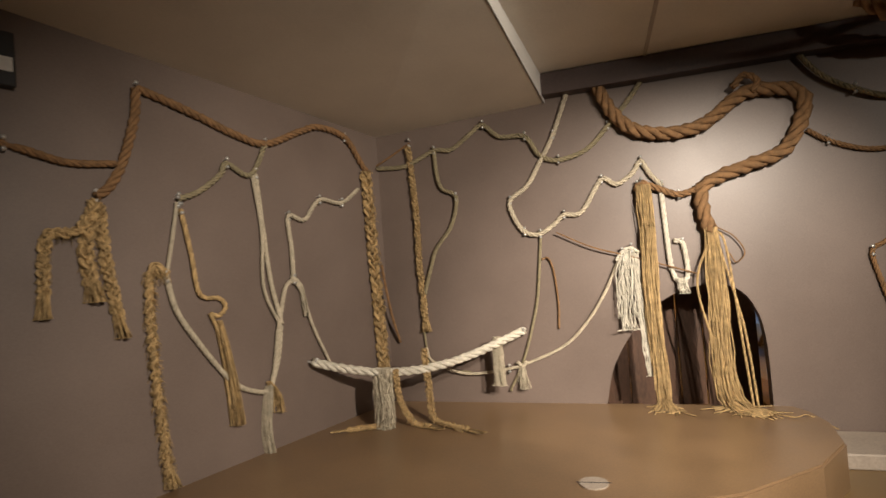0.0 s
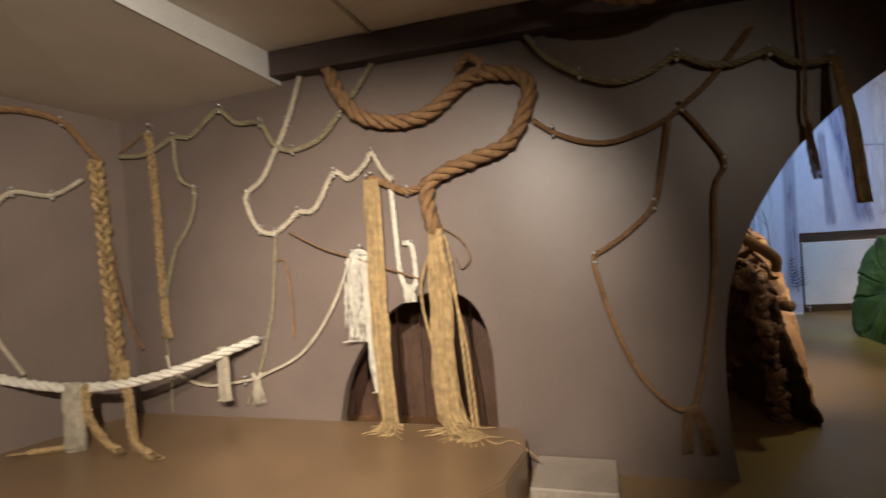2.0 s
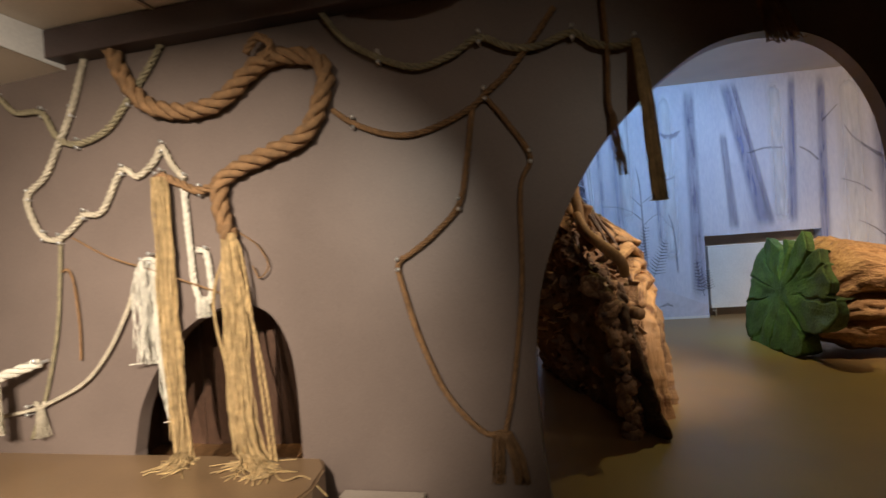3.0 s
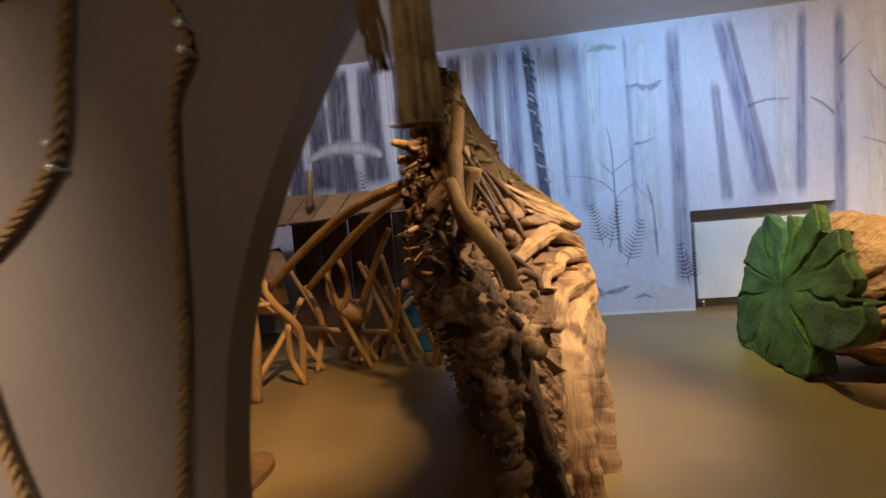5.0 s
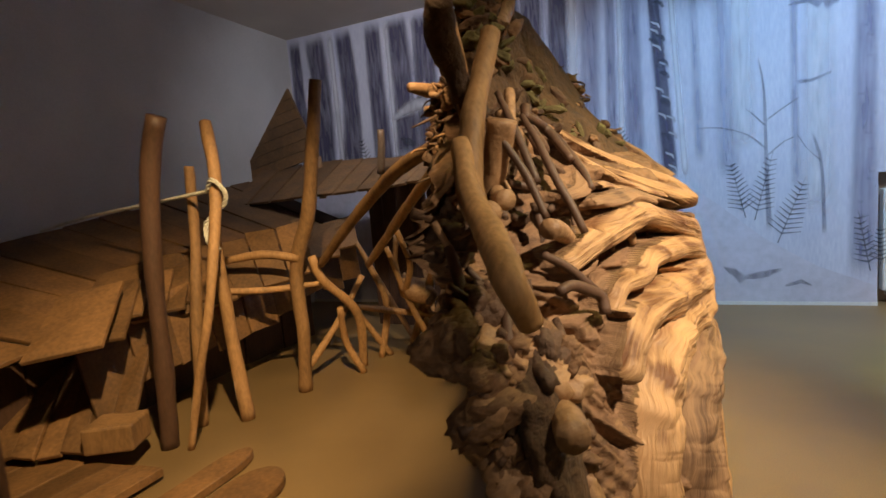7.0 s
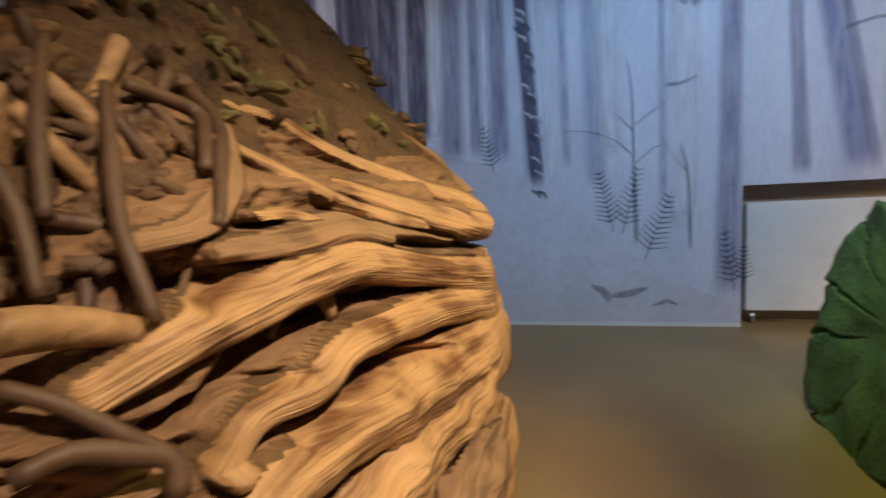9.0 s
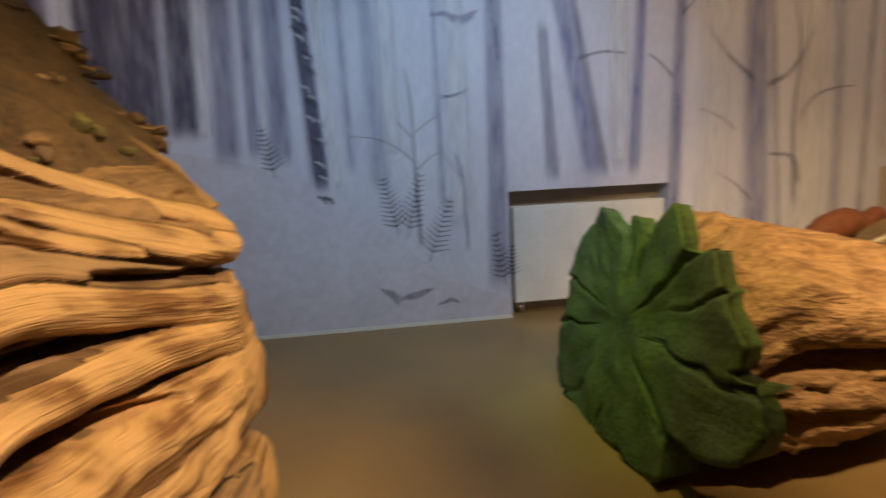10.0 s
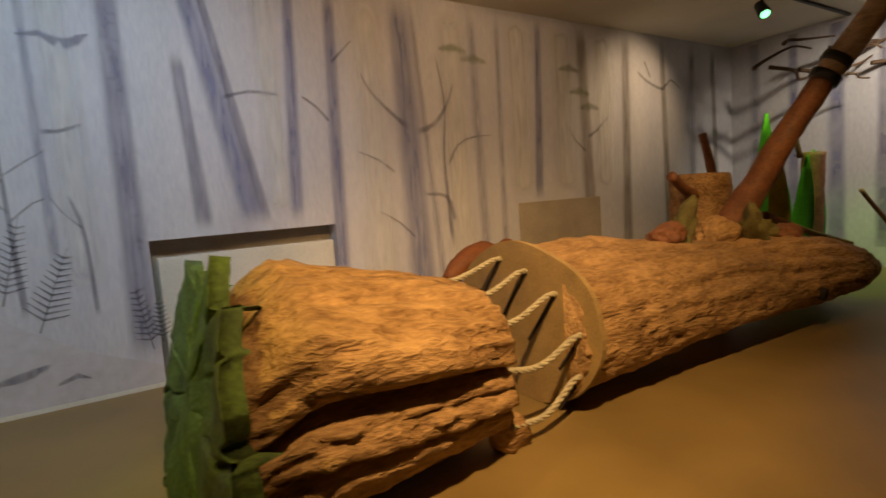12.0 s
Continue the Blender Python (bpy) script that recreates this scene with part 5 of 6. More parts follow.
part("rope_loop", bm, RW, s1, "white rope loop")
bm = bmesh.new()
twist(bm, [(2.76, 11.74, 1.44), (2.71, 11.72, 1.38), (2.74, 11.7, 1.27), (2.8, 11.72, 1.22)], 0.016)
part("rope_loop", bm, RW, s1, "white rope loop")
stick([(2.66, 11.91, 0), (2.62, 11.9, 0.5), (2.6, 11.9, 0.9), (2.58, 11.9, 1.3)], (0.05, 0.045, 0.04, 0.035))
stick([(2.4, 11.75, 0.0), (2.42, 11.8, 0.72), (2.42, 11.88, 1.3), (2.43, 11.9, 1.78)], (0.04, 0.04, 0.036, 0.034))
stick([(2.74, 12.45, 0), (2.78, 12.45, 0.5), (2.78, 12.45, 0.97), (2.95, 12.45, 1.4), (3.05, 12.45, 1.85), (3.14, 12.45, 2.33)], (0.055, 0.05, 0.055, 0.05, 0.045), "tall pale curved post of the stick fence")
stick([(2.9, 13.06, 0), (2.96, 12.95, 0.5), (2.86, 12.65, 0.85), (2.82, 12.6, 1.05)], (0.04, 0.038, 0.04, 0.035))
stick([(2.6, 12.6, 0.05), (2.8, 12.9, 0.45), (2.95, 13.1, 0.8)], (0.03, 0.03, 0.026), "pale thin stick leaning in the fence")
stick([(2.9, 12.6, 0.98), (3.3, 12.4, 1.26), (3.7, 12.15, 1.48), (4.1, 11.8, 1.62), (4.6, 11.35, 1.7)], (0.03, 0.04, 0.04, 0.04, 0.035), "long bent branch reaching from the fence to the stump")
stick([(3.05, 13.05, 0.9), (3.4, 12.8, 1.15), (3.75, 12.5, 1.38), (4.3, 11.9, 1.64), (4.55, 11.6, 1.7)], (0.03, 0.038, 0.036, 0.034), "long bent branch reaching from the fence to the stump")
stick([(2.95, 13.3, 0), (3.02, 13.35, 0.5), (2.92, 13.25, 0.9)], (0.035, 0.035, 0.03))
stick([(3.05, 13.75, 0), (3.4, 13.4, 0.55), (3.8, 13.0, 1.2), (3.95, 12.85, 1.4)], (0.04, 0.036, 0.03, 0.028))
stick([(3.25, 13.9, 0), (3.15, 13.7, 0.4), (3.05, 13.55, 0.75), (3.1, 13.5, 1.1)], (0.032, 0.03, 0.028, 0.025))
stick([(2.75, 13.2, 0.5), (3.2, 13.4, 0.4), (3.6, 13.6, 0.32), (4.0, 13.65, 0.3)], (0.028, 0.03, 0.028))
stick([(3.5, 13.95, 0), (3.7, 13.75, 0.45), (4.0, 13.4, 0.95), (4.1, 13.2, 1.25)], (0.035, 0.03, 0.03))
stick([(3.85, 13.92, 0), (3.72, 13.6, 0.5), (3.62, 13.3, 0.95)], (0.032, 0.03, 0.026))
stick([(3.3, 13.55, 0), (3.6, 13.75, 0.35), (3.95, 13.95, 0.7)], (0.028, 0.03, 0.028))
stick([(4.15, 13.7, 0), (4.05, 13.4, 0.6), (4.1, 13.0, 1.2), (4.25, 12.6, 1.7)], (0.035, 0.034, 0.03, 0.028))
stick([(2.3, 12.2, 1.08), (2.6, 12.3, 1.11), (2.84, 12.42, 1.06)], (0.03, 0.035, 0.03), "short stick wedged across the fence posts")
stick([(2.3, 12.15, 0.86), (2.6, 12.35, 0.83), (2.9, 12.55, 0.84)], (0.024, 0.026, 0.022), "short stick wedged across the fence posts")
stick([(3.0, 12.9, 0.0), (2.92, 12.8, 0.3), (3.0, 12.65, 0.62)], (0.03, 0.03, 0.026))
stick([(3.3, 13.2, 0.62), (3.45, 13.05, 0.9), (3.4, 12.95, 1.2)], (0.028, 0.028, 0.024))
rnd = random.Random(9)
for k in range(16):
    a = Vector((rnd.uniform(3.0, 4.2), rnd.uniform(13.3, 14.1), rnd.uniform(0, 0.2)))
    b = a + Vector((rnd.uniform(-0.5, 0.5), rnd.uniform(-0.5, 0.3), rnd.uniform(0.5, 1.1)))
    a.z = 0
    stick([a, a.lerp(b, 0.5) + Vector((rnd.uniform(-0.06, 0.06), 0, 0)), b], (0.03, 0.028, 0.022), "crossed wooden stick in the dense part of the fence")
bm = bmesh.new()
lump(bm, Vector((3.35, 13.3, 0.62)), (0.17, 0.13, 0.13), 4.2)
tagged(part("tree_knot", bm, M["root"]), "gnarled pale wood knot wedged in the stick fence", "wood knot")
bm = bmesh.new()
box(bm, (3.75, 13.9, 0.0), (4.05, 14.4, 0.7))
tagged(part("storage_bin", bevelled(bm, 0.03), M["blue"], smooth=False), "blue plastic bin behind the stick fence", "bin")

# ---- the plank lodge ----


def plank_row(name, corners, n, thick, label, seed, material=None, ragged=0.06, category="roof"):
    """A row of boards filling the quad a-b-c-d (a-b is the upper edge, boards run a to d)."""
    a, b, c, d = (Vector(p) for p in corners)
    nrm = (b - a).cross(d - a).normalized()
    rnd = random.Random(seed)
    ob = thing(name, (a + c) / 2, label, category)
    inv = Matrix.Translation((a + c) / 2).inverted()
    for k in range(n):
        t0, t1 = k / n + 0.012 / n * rnd.uniform(0.2, 3), (k + 1) / n - 0.012 / n * rnd.uniform(0.2, 3)
        lift = nrm * rnd.uniform(-0.012, 0.012)
        ends = [a.lerp(b, t0), a.lerp(b, t1), d.lerp(c, t1), d.lerp(c, t0)]
        run = (ends[3] - ends[0]).normalized()
        ends[0], ends[1] = ends[0] - run * rnd.uniform(0, ragged), ends[1] - run * rnd.uniform(0, ragged)
        ends[2], ends[3] = ends[2] + run * rnd.uniform(0, ragged), ends[3] + run * rnd.uniform(0, ragged)
        bm = bmesh.new()
        lo = [bm.verts.new(p + lift - nrm * thick / 2) for p in ends]
        hi = [bm.verts.new(p + lift + nrm * thick / 2) for p in ends]
        bm.faces.new(list(reversed(lo)))
        bm.faces.new(hi)
        for i in range(4):
            j = (i + 1) % 4
            bm.faces.new((lo[i], lo[j], hi[j], hi[i]))
        bevelled(bm, 0.004, 1)
        pl = part("plank", bm, material or M["plank"], None, smooth=False)
        pl.parent, pl.matrix_parent_inverse = ob, inv
    return ob


plank_row("lodge_roof", ((0.62, 10.2, 1.1), (0.62, 14.4, 1.78), (2.15, 14.2, 1.2), (1.95, 10.8, 0.72)), 13, 0.03, "dark weathered plank roof sloping from the white wall", 1)
plank_row("lodge_roof", ((0.7, 14.62, 1.95), (3.9, 14.62, 1.85), (3.9, 13.9, 1.62), (0.9, 13.75, 1.5)), 11, 0.03, "weathered plank roof behind the stick fence", 2)
plank_row("lodge_roof", ((1.5, 11.9, 1.05), (2.55, 12.9, 1.3), (2.75, 12.7, 0.95), (2.0, 11.75, 0.7)), 6, 0.03, "overlapping boards of the lodge eave", 3)
plank_row("lodge_wall", ((2.05, 11.2, 0.72), (2.3, 14.0, 1.2), (2.35, 14.0, 0.72), (2.15, 11.2, 0.35)), 9, 0.03, "ragged board wall under the lodge eave", 4, None, 0.12, "wall")
# these two walls are coloured dark for the shaded void below the eaves
plank_row("lodge_wall", ((2.3, 14.4, 1.62), (3.95, 14.4, 1.6), (3.95, 14.4, 0.0), (2.3, 14.4, 0.0)), 9, 0.03, "lodge board wall coloured dark for the shade under the roof", 5, M["stickdark"], 0.0, "wall")
plank_row("lodge_wall", ((1.6, 10.9, 0.6), (1.75, 13.9, 0.9), (1.75, 13.9, 0.0), (1.6, 10.9, 0.0)), 12, 0.03, "inner lodge board wall coloured dark for the void under the eave", 6, M["stickdark"], 0.0, "wall")

# added dark box behind the arch: blocks the fence light, keeps the hole black
plank_row("lodge_wall", ((1.5, 10.32, 1.28), (3.2, 10.24, 1.28), (3.2, 10.24, 0.0), (1.5, 10.32, 0.0)), 8, 0.03, "added dark backing that shades the end of the crawl hole", 9, M["stickdark"], 0.0, "wall")
plank_row("lodge_wall", ((1.55, 9.72, 1.28), (1.52, 10.3, 1.28), (1.52, 10.3, 0.0), (1.55, 9.72, 0.0)), 4, 0.03, "added dark side keeping light out of the crawl hole", 10, M["stickdark"], 0.0, "wall")
plank_row("lodge_roof", ((1.5, 9.72, 1.3), (3.2, 9.62, 1.3), (3.2, 10.24, 1.3), (1.5, 10.32, 1.3)), 8, 0.03, "added dark lid keeping light out of the crawl hole", 11, M["stickdark"], 0.0)


def gable():
    ob = thing("lodge_gable", (1.0, 14.5, 2.0), "triangular gable of brown boards above the lodge", "gable")
    inv = Matrix.Translation((1.0, 14.5, 2.0)).inverted()
    ap, lb, rb = Vector((1.27, 14.5, 2.85)), Vector((0.3, 14.5, 1.75)), Vector((1.62, 14.5, 2.0))
    for k in range(7):
        t0, t1 = k / 7, (k + 1) / 7 - 0.006
        q = [ap.lerp(lb, t0), ap.lerp(rb, t0), ap.lerp(rb, t1), ap.lerp(lb, t1)]
        bm = bmesh.new()
        if k == 0:
            q = [ap, ap.lerp(rb, t1), ap.lerp(lb, t1)]
        a = [bm.verts.new(p) for p in q]
        f = bm.faces.new(a)
        ext = bmesh.ops.extrude_face_region(bm, geom=[f])
        bmesh.ops.translate(bm, verts=[g for g in ext["geom"] if isinstance(g, bmesh.types.BMVert)], vec=(0, 0.03, 0))
        bmesh.ops.recalc_face_normals(bm, faces=bm.faces)
        pl = part("plank", bm, M["plank"], None, smooth=False)
        pl.parent, pl.matrix_parent_inverse = ob, inv
    bm = bmesh.new()
    tube(bm, [rb + Vector((0.02, -0.03, -0.5)), rb + Vector((0.02, -0.03, 0.0))], (0.04, 0.035), 8, 0.1, 0.1)
    pl = part("post", bm, M["stick"], None)
    pl.parent, pl.matrix_parent_inverse = ob, inv


gable()
stick([(2.72, 14.0, 1.7), (2.76, 14.0, 1.95), (2.77, 14.0, 2.14)], (0.04, 0.04, 0.038), "short round post standing up from the lodge roof")
plank_row("deck", ((1.5, 11.0, 0.045), (2.78, 11.12, 0.045), (2.78, 9.8, 0.045), (1.5, 9.9, 0.045)), 7, 0.05, "lit plank deck beside the stick fence", 7, None, 0.05, "deck")
# deck board ends; the gaps beside them stand for shadow bands on the deck
for x0, x1, y0, y1 in ((2.98, 3.16, 9.8, 11.5), (3.24, 3.54, 9.75, 11.36)):
    bm = bmesh.new()
    outline = [(x0, y0), (x1, y0)] + [((x0 + x1) / 2 + math.cos(k * math.pi / 10) * (x1 - x0) / 2, y1 - 0.22 + math.sin(k * math.pi / 10) * 0.22) for k in range(11)]
    f = bm.faces.new([bm.verts.new((x, y, 0.004)) for x, y in outline])
    ext = bmesh.ops.extrude_face_region(bm, geom=[f])
    bmesh.ops.translate(bm, verts=[g for g in ext["geom"] if isinstance(g, bmesh.types.BMVert)], vec=(0, 0, 0.05))
    bevelled(bm, 0.006, 1)
    tagged(part("board", bm, M["plank"], smooth=False), "rounded end board of the deck, set apart by a gap for shadow", "board")
plank_row("deck", ((1.2, 11.3, 0.5), (2.2, 11.6, 0.6), (2.45, 11.2, 0.14), (1.6, 10.8, 0.14)), 7, 0.03, "sloping plank ramp up to the lodge", 8, None, 0.05, "ramp")
bm = bmesh.new()
box(bm, (-0.14, -0.12, 0), (0.14, 0.12, 0.16), Matrix.Translation((2.35, 11.2, 0.13)) @ Matrix.Rotation(0.5, 4, "Z"))
tagged(part("wood_block", bevelled(bm, 0.015), M["stick"], smooth=False), "sawn wooden block resting on the deck", "wood block")
rnd = random.Random(19)
for k in range(14):
    y = 11.2 + 0.2 * k
    p = Vector((1.7 + rnd.uniform(-0.2, 0.5), y, 0.9 + 0.1 * (y - 11) + rnd.uniform(0, 0.1)))
    plank_row("board", (p, p + Vector((0.3, 0.22, 0.06)), p + Vector((0.55, -0.1, -0.2)), p + Vector((0.25, -0.35, -0.22))), 1, 0.028, "short loose board on the lodge roof", 100 + k, None, 0.06, "board")
rope([(0.7, 11.9, 1.42), (1.3, 11.9, 1.5), (2.0, 11.85, 1.55), (2.72, 11.8, 1.6)], 0.013, RW, "white rope stretched from the wall to the fence", (), OUT)

# ---- the log creature ----


def log_body(name, stations, label, seed, sides=72, furrow=0.05, deep=()):
    """A rough trunk; stations are (x, y, z, half width, half height)."""
    bm = bmesh.new()
    path = smooth_path([(s[0], s[1], s[2]) for s in stations], 0.022)
    rings = []
    for i, q in enumerate(path):
        s = i / (len(path) - 1) * (len(stations) - 1)
        k = min(int(s), len(stations) - 2)
        hw, hh = (stations[k][m] + (stations[k + 1][m] - stations[k][m]) * (s - k) for m in (3, 4))
        t = (path[min(i + 1, len(path) - 1)] - path[max(0, i - 1)]).normalized()
        side = Vector((-t.y, t.x, 0)).normalized()
        ring = []
        for j in range(sides):
            w = 2 * math.pi * j / sides
            lobes = 1 + 0.05 * math.sin(3 * w + seed) + 0.035 * math.sin(5 * w + 2 * seed + q.x * 0.6)
            p0 = Vector((q.x * 0.55, 2.2 * math.cos(w), 2.2 * math.sin(w)))
            k2 = lobes + furrow * noise.noise(p0 * 1.6 + Vector((seed, 0, 0))) + furrow * 0.8 * noise.noise(Vector((q.x * 1.5, 7 * math.cos(w), 7 * math.sin(w)))) + 0.03 * noise.noise(Vector((q.x * 3.5, 13 * math.cos(w), 13 * math.sin(w)))) + 0.03 * noise.noise(Vector((q.x * 9, 22 * math.cos(w), 24 * math.sin(w)))) + 0.016 * noise.noise(Vector((q.x * 26, 44 * math.cos(w), 48 * math.sin(w)))) - 0.035 * max(0, 0.07 - abs(noise.noise(Vector((q.x * 1.2, 5 * math.cos(w) + seed, 5 * math.sin(w)))))) / 0.07
            for w0, wid, dep in deep:
                d = (w - w0 - 0.12 * math.sin(q.x * 2.1) + math.pi) % (2 * math.pi) - math.pi
                k2 -= dep * math.exp(-((d / wid) ** 2))
            v = q + side * (math.cos(w) * hw * k2) + UP * (math.sin(w) * hh * k2)
            v.z = max(v.z, 0.004)
            ring.append(bm.verts.new(v))
        rings.append(ring)
    for a, b in zip(rings, rings[1:]):
        for j in range(sides):
            bm.faces.new((a[j], a[(j + 1) % sides], b[(j + 1) % sides], b[j]))
    bm.faces.new(list(reversed(rings[0])))
    bm.faces.new(rings[-1])
    return part(name, bm, M["bark"])


FACE_OUT = [(0.0, 1.05), (0.05, 1.0), (0.08, 0.87), (0.12, 0.93), (0.21, 0.97), (0.37, 0.87), (0.51, 0.84), (0.68, 0.83), (0.76, 0.74), (0.79, 0.66), (0.93, 0.71), (1.10, 0.75), (1.19, 0.77), (1.27, 0.68), (1.40, 0.55), (1.52, 0.55), (1.64, 0.62), (1.72, 0.62), (1.80, 0.53), (1.93, 0.55), (2.05, 0.61), (2.14, 0.74), (2.22, 0.81), (2.4, 0.79), (2.6, 0.83), (2.96, 0.80), (3.1, 0.72), (3.25, 0.74), (3.6, 0.91), (3.83, 0.89), (4.26, 0.72), (4.7, 0.65), (5.03, 0.62), (5.28, 0.75), (5.5, 0.80), (5.62, 0.66), (5.72, 0.58), (5.89, 0.84), (6.07, 1.05), (6.2, 1.09)]


def face_radius(a):
    """Outline of the sawn end: fingers along the top, a wide foot, a lobe to one side."""
    a %= 2 * math.pi
    pts = FACE_OUT + [(2 * math.pi, FACE_OUT[0][1])]
    for (a0, r0), (a1, r1) in zip(pts, pts[1:]):
        if a0 <= a <= a1:
            return r0 + (r1 - r0) * (a - a0) / (a1 - a0)
    return 1.0


def log_part():
    ob = log_body("split_log", [(7.36, 13.05, 0.56, 0.82, 0.38), (7.65, 13.05, 0.65, 0.91, 0.58), (8.1, 13.02, 0.60, 0.82, 0.54), (8.6, 12.99, 0.56, 0.72, 0.50), (8.80, 12.98, 0.54, 0.62, 0.44)], "", 1.3, 150, 0.085, ((math.pi + 0.02, 0.07, 0.20), (math.pi + 0.55, 0.05, 0.10), (math.pi - 0.42, 0.03, 0.035), (math.pi - 0.85, 0.035, 0.04), (4.6, 0.10, 0.10), (1.9, 0.05, 0.05), (1.3, 0.06, 0.05), (math.pi + 0.28, 0.03, 0.06)))
    tagged(ob, "huge pale weathered log section with a sawn end coloured as green lit", "log")
    cy, cz = 13.05, 0.62
    cracks = [(0.03, 0.014, 0.10, 0.45), (2.95, 0.012, 0.05, 0.4), (5.70, 0.035, 0.18, 0.4), (4.62, 0.016, 0.08, 0.5), (4.0, 0.012, 0.04, 0.6), (3.35, 0.012, 0.04, 0.6), (1.45, 0.05, 0.06, 0.5), (1.86, 0.05, 0.06, 0.5), (0.79, 0.03, 0.14, 0.4), (1.95, 0.02, 0.06, 0.4), (2.5, 0.012, 0.04, 0.7), (5.6, 0.01, 0.03, 0.7), (0.45, 0.012, 0.04, 0.7)]
    bm = bmesh.new()
    na, nr = 420, 20
    rings = []
    for k in range(1, nr + 4):
        t = min(1.0, k / nr)
        back = max(0, k - nr)
        ring = []
        for j in range(na):
            a = 2 * math.pi * j / na
            r = face_radius(a) * t * (1.0 - 0.012 * back)
            y, z = cy - math.cos(a) * r, max(0.004, cz + math.sin(a) * r)
            x = 7.12 + 0.2 * z + 0.04 * noise.noise(Vector((y * 2.5, z * 2.5, 1))) + 0.02 * noise.noise(Vector((y * 6, z * 6, 5))) + 0.008 * noise.noise(Vector((y * 16, z * 16, 2)))
            for a0, w0, d0, r0 in cracks:
                da = (a - a0 + 0.12 * noise.noise(Vector((r * 4, a0 * 9, 0))) + 0.03 * noise.noise(Vector((r * 15, a0 * 9, 4))) + math.pi) % (2 * math.pi) - math.pi
                if t > r0 * 0.6:
                    x += d0 * math.exp(-((da / w0) ** 2)) * min(1, (t - r0 * 0.6) * 3)
            ring.append(bm.verts.new((x + (0, 0.04, 0.5, 1.0)[back] * (max(x + 0.09, 7.36) - x), y, z)))
        rings.append(ring)
    hub = bm.verts.new((7.12 + 0.2 * cz, cy, cz))
    for j in range(na):
        bm.faces.new((hub, rings[0][(j + 1) % na], rings[0][j]))
    for a, b in zip(rings, rings[1:]):
        for j in range(na):
            bm.faces.new((a[j], a[(j + 1) % na], b[(j + 1) % na], b[j]))
    bmesh.ops.recalc_face_normals(bm, faces=bm.faces)
    # the base colour already carries the green light that falls on this end
    part("end_face", bm, M["green"], ob, "end grain split by cracks, green light put into its colour")
    bm = bmesh.new()
    lump(bm, Vector((8.85, 12.62, 0.1)), (0.13, 0.13, 0.09), 3.3)
    part("knot", bm, M["bark"], ob)
    return ob


log_a = log_part()
log_b = log_body("split_log", [(9.5, 13.2, 0.53, 0.68, 0.53), (10.2, 13.14, 0.55, 0.66, 0.52), (11.2, 13.03, 0.54, 0.60, 0.46), (12.2, 12.9, 0.52, 0.55, 0.40), (13.0, 12.8, 0.49, 0.50, 0.37), (13.5, 12.74, 0.46, 0.47, 0.37), (13.78, 12.71, 0.45, 0.41, 0.32), (13.88, 12.70, 0.44, 0.24, 0.19)], "", 4.1, 110, 0.05, ((math.pi - 0.34, 0.025, 0.07), (2.0, 0.05, 0.05), (math.pi + 0.15, 0.03, 0.03), (1.2, 0.06, 0.05), (math.pi - 0.75, 0.03, 0.03)))
tagged(log_b, "long warm-lit tapering log lying like a snouted creature", "log")
# no real hole: a stub coloured like the shade inside one
bm = bmesh.new()
tube(bm, [(12.3, 12.5, 0.42), (12.3, 12.352, 0.40)], (0.04, 0.055), 16, 0.02, 0.15)
part("knot_hole", bm, M["crack"], log_b, "dark stub for the shade in an eye-like knot hole")
for x, y, z, s, m_ in ((11.1, 13.1, 1.02, (0.16, 0.1, 0.11), "redwood"), (11.35, 13.12, 0.97, (0.34, 0.16, 0.10), "moss"), (11.85, 13.05, 0.95, (0.36, 0.17, 0.09), "bark"), (12.3, 12.98, 0.92, (0.30, 0.16, 0.10), "moss"), (12.75, 12.87, 0.86, (0.15, 0.13, 0.11), "redwood"), (12.6, 13.0, 0.9, (0.12, 0.1, 0.14), "moss")):
    bm = bmesh.new()
    lump(bm, Vector((x, y, z)), s, x * 1.9, 4)
    part("burl", bm, M[m_], log_b, "mossy burl")
# plywood disc and cord lacing that join the two logs
bm = bmesh.new()
ring = []
for j in range(56):
    w_ = 2 * math.pi * j / 56
    k_ = 1 + 0.06 * noise.noise(Vector((math.cos(w_) * 1.4, math.sin(w_) * 1.4, 3)))
    ring.append(bm.verts.new((9.46, 13.17 + math.cos(w_) * 0.76 * k_, max(0.004, 0.57 + math.sin(w_) * 0.58 * k_))))
f = bm.faces.new(ring)
ext = bmesh.ops.extrude_face_region(bm, geom=[f])
bmesh.ops.translate(bm, verts=[g for g in ext["geom"] if isinstance(g, bmesh.types.BMVert)], vec=(0.04, 0, 0))
bmesh.ops.recalc_face_normals(bm, faces=bm.faces)
disc = tagged(part("plywood_disc", bm, M["ply"], smooth=False), "plywood disc with dark slots joining the two logs", "disc")
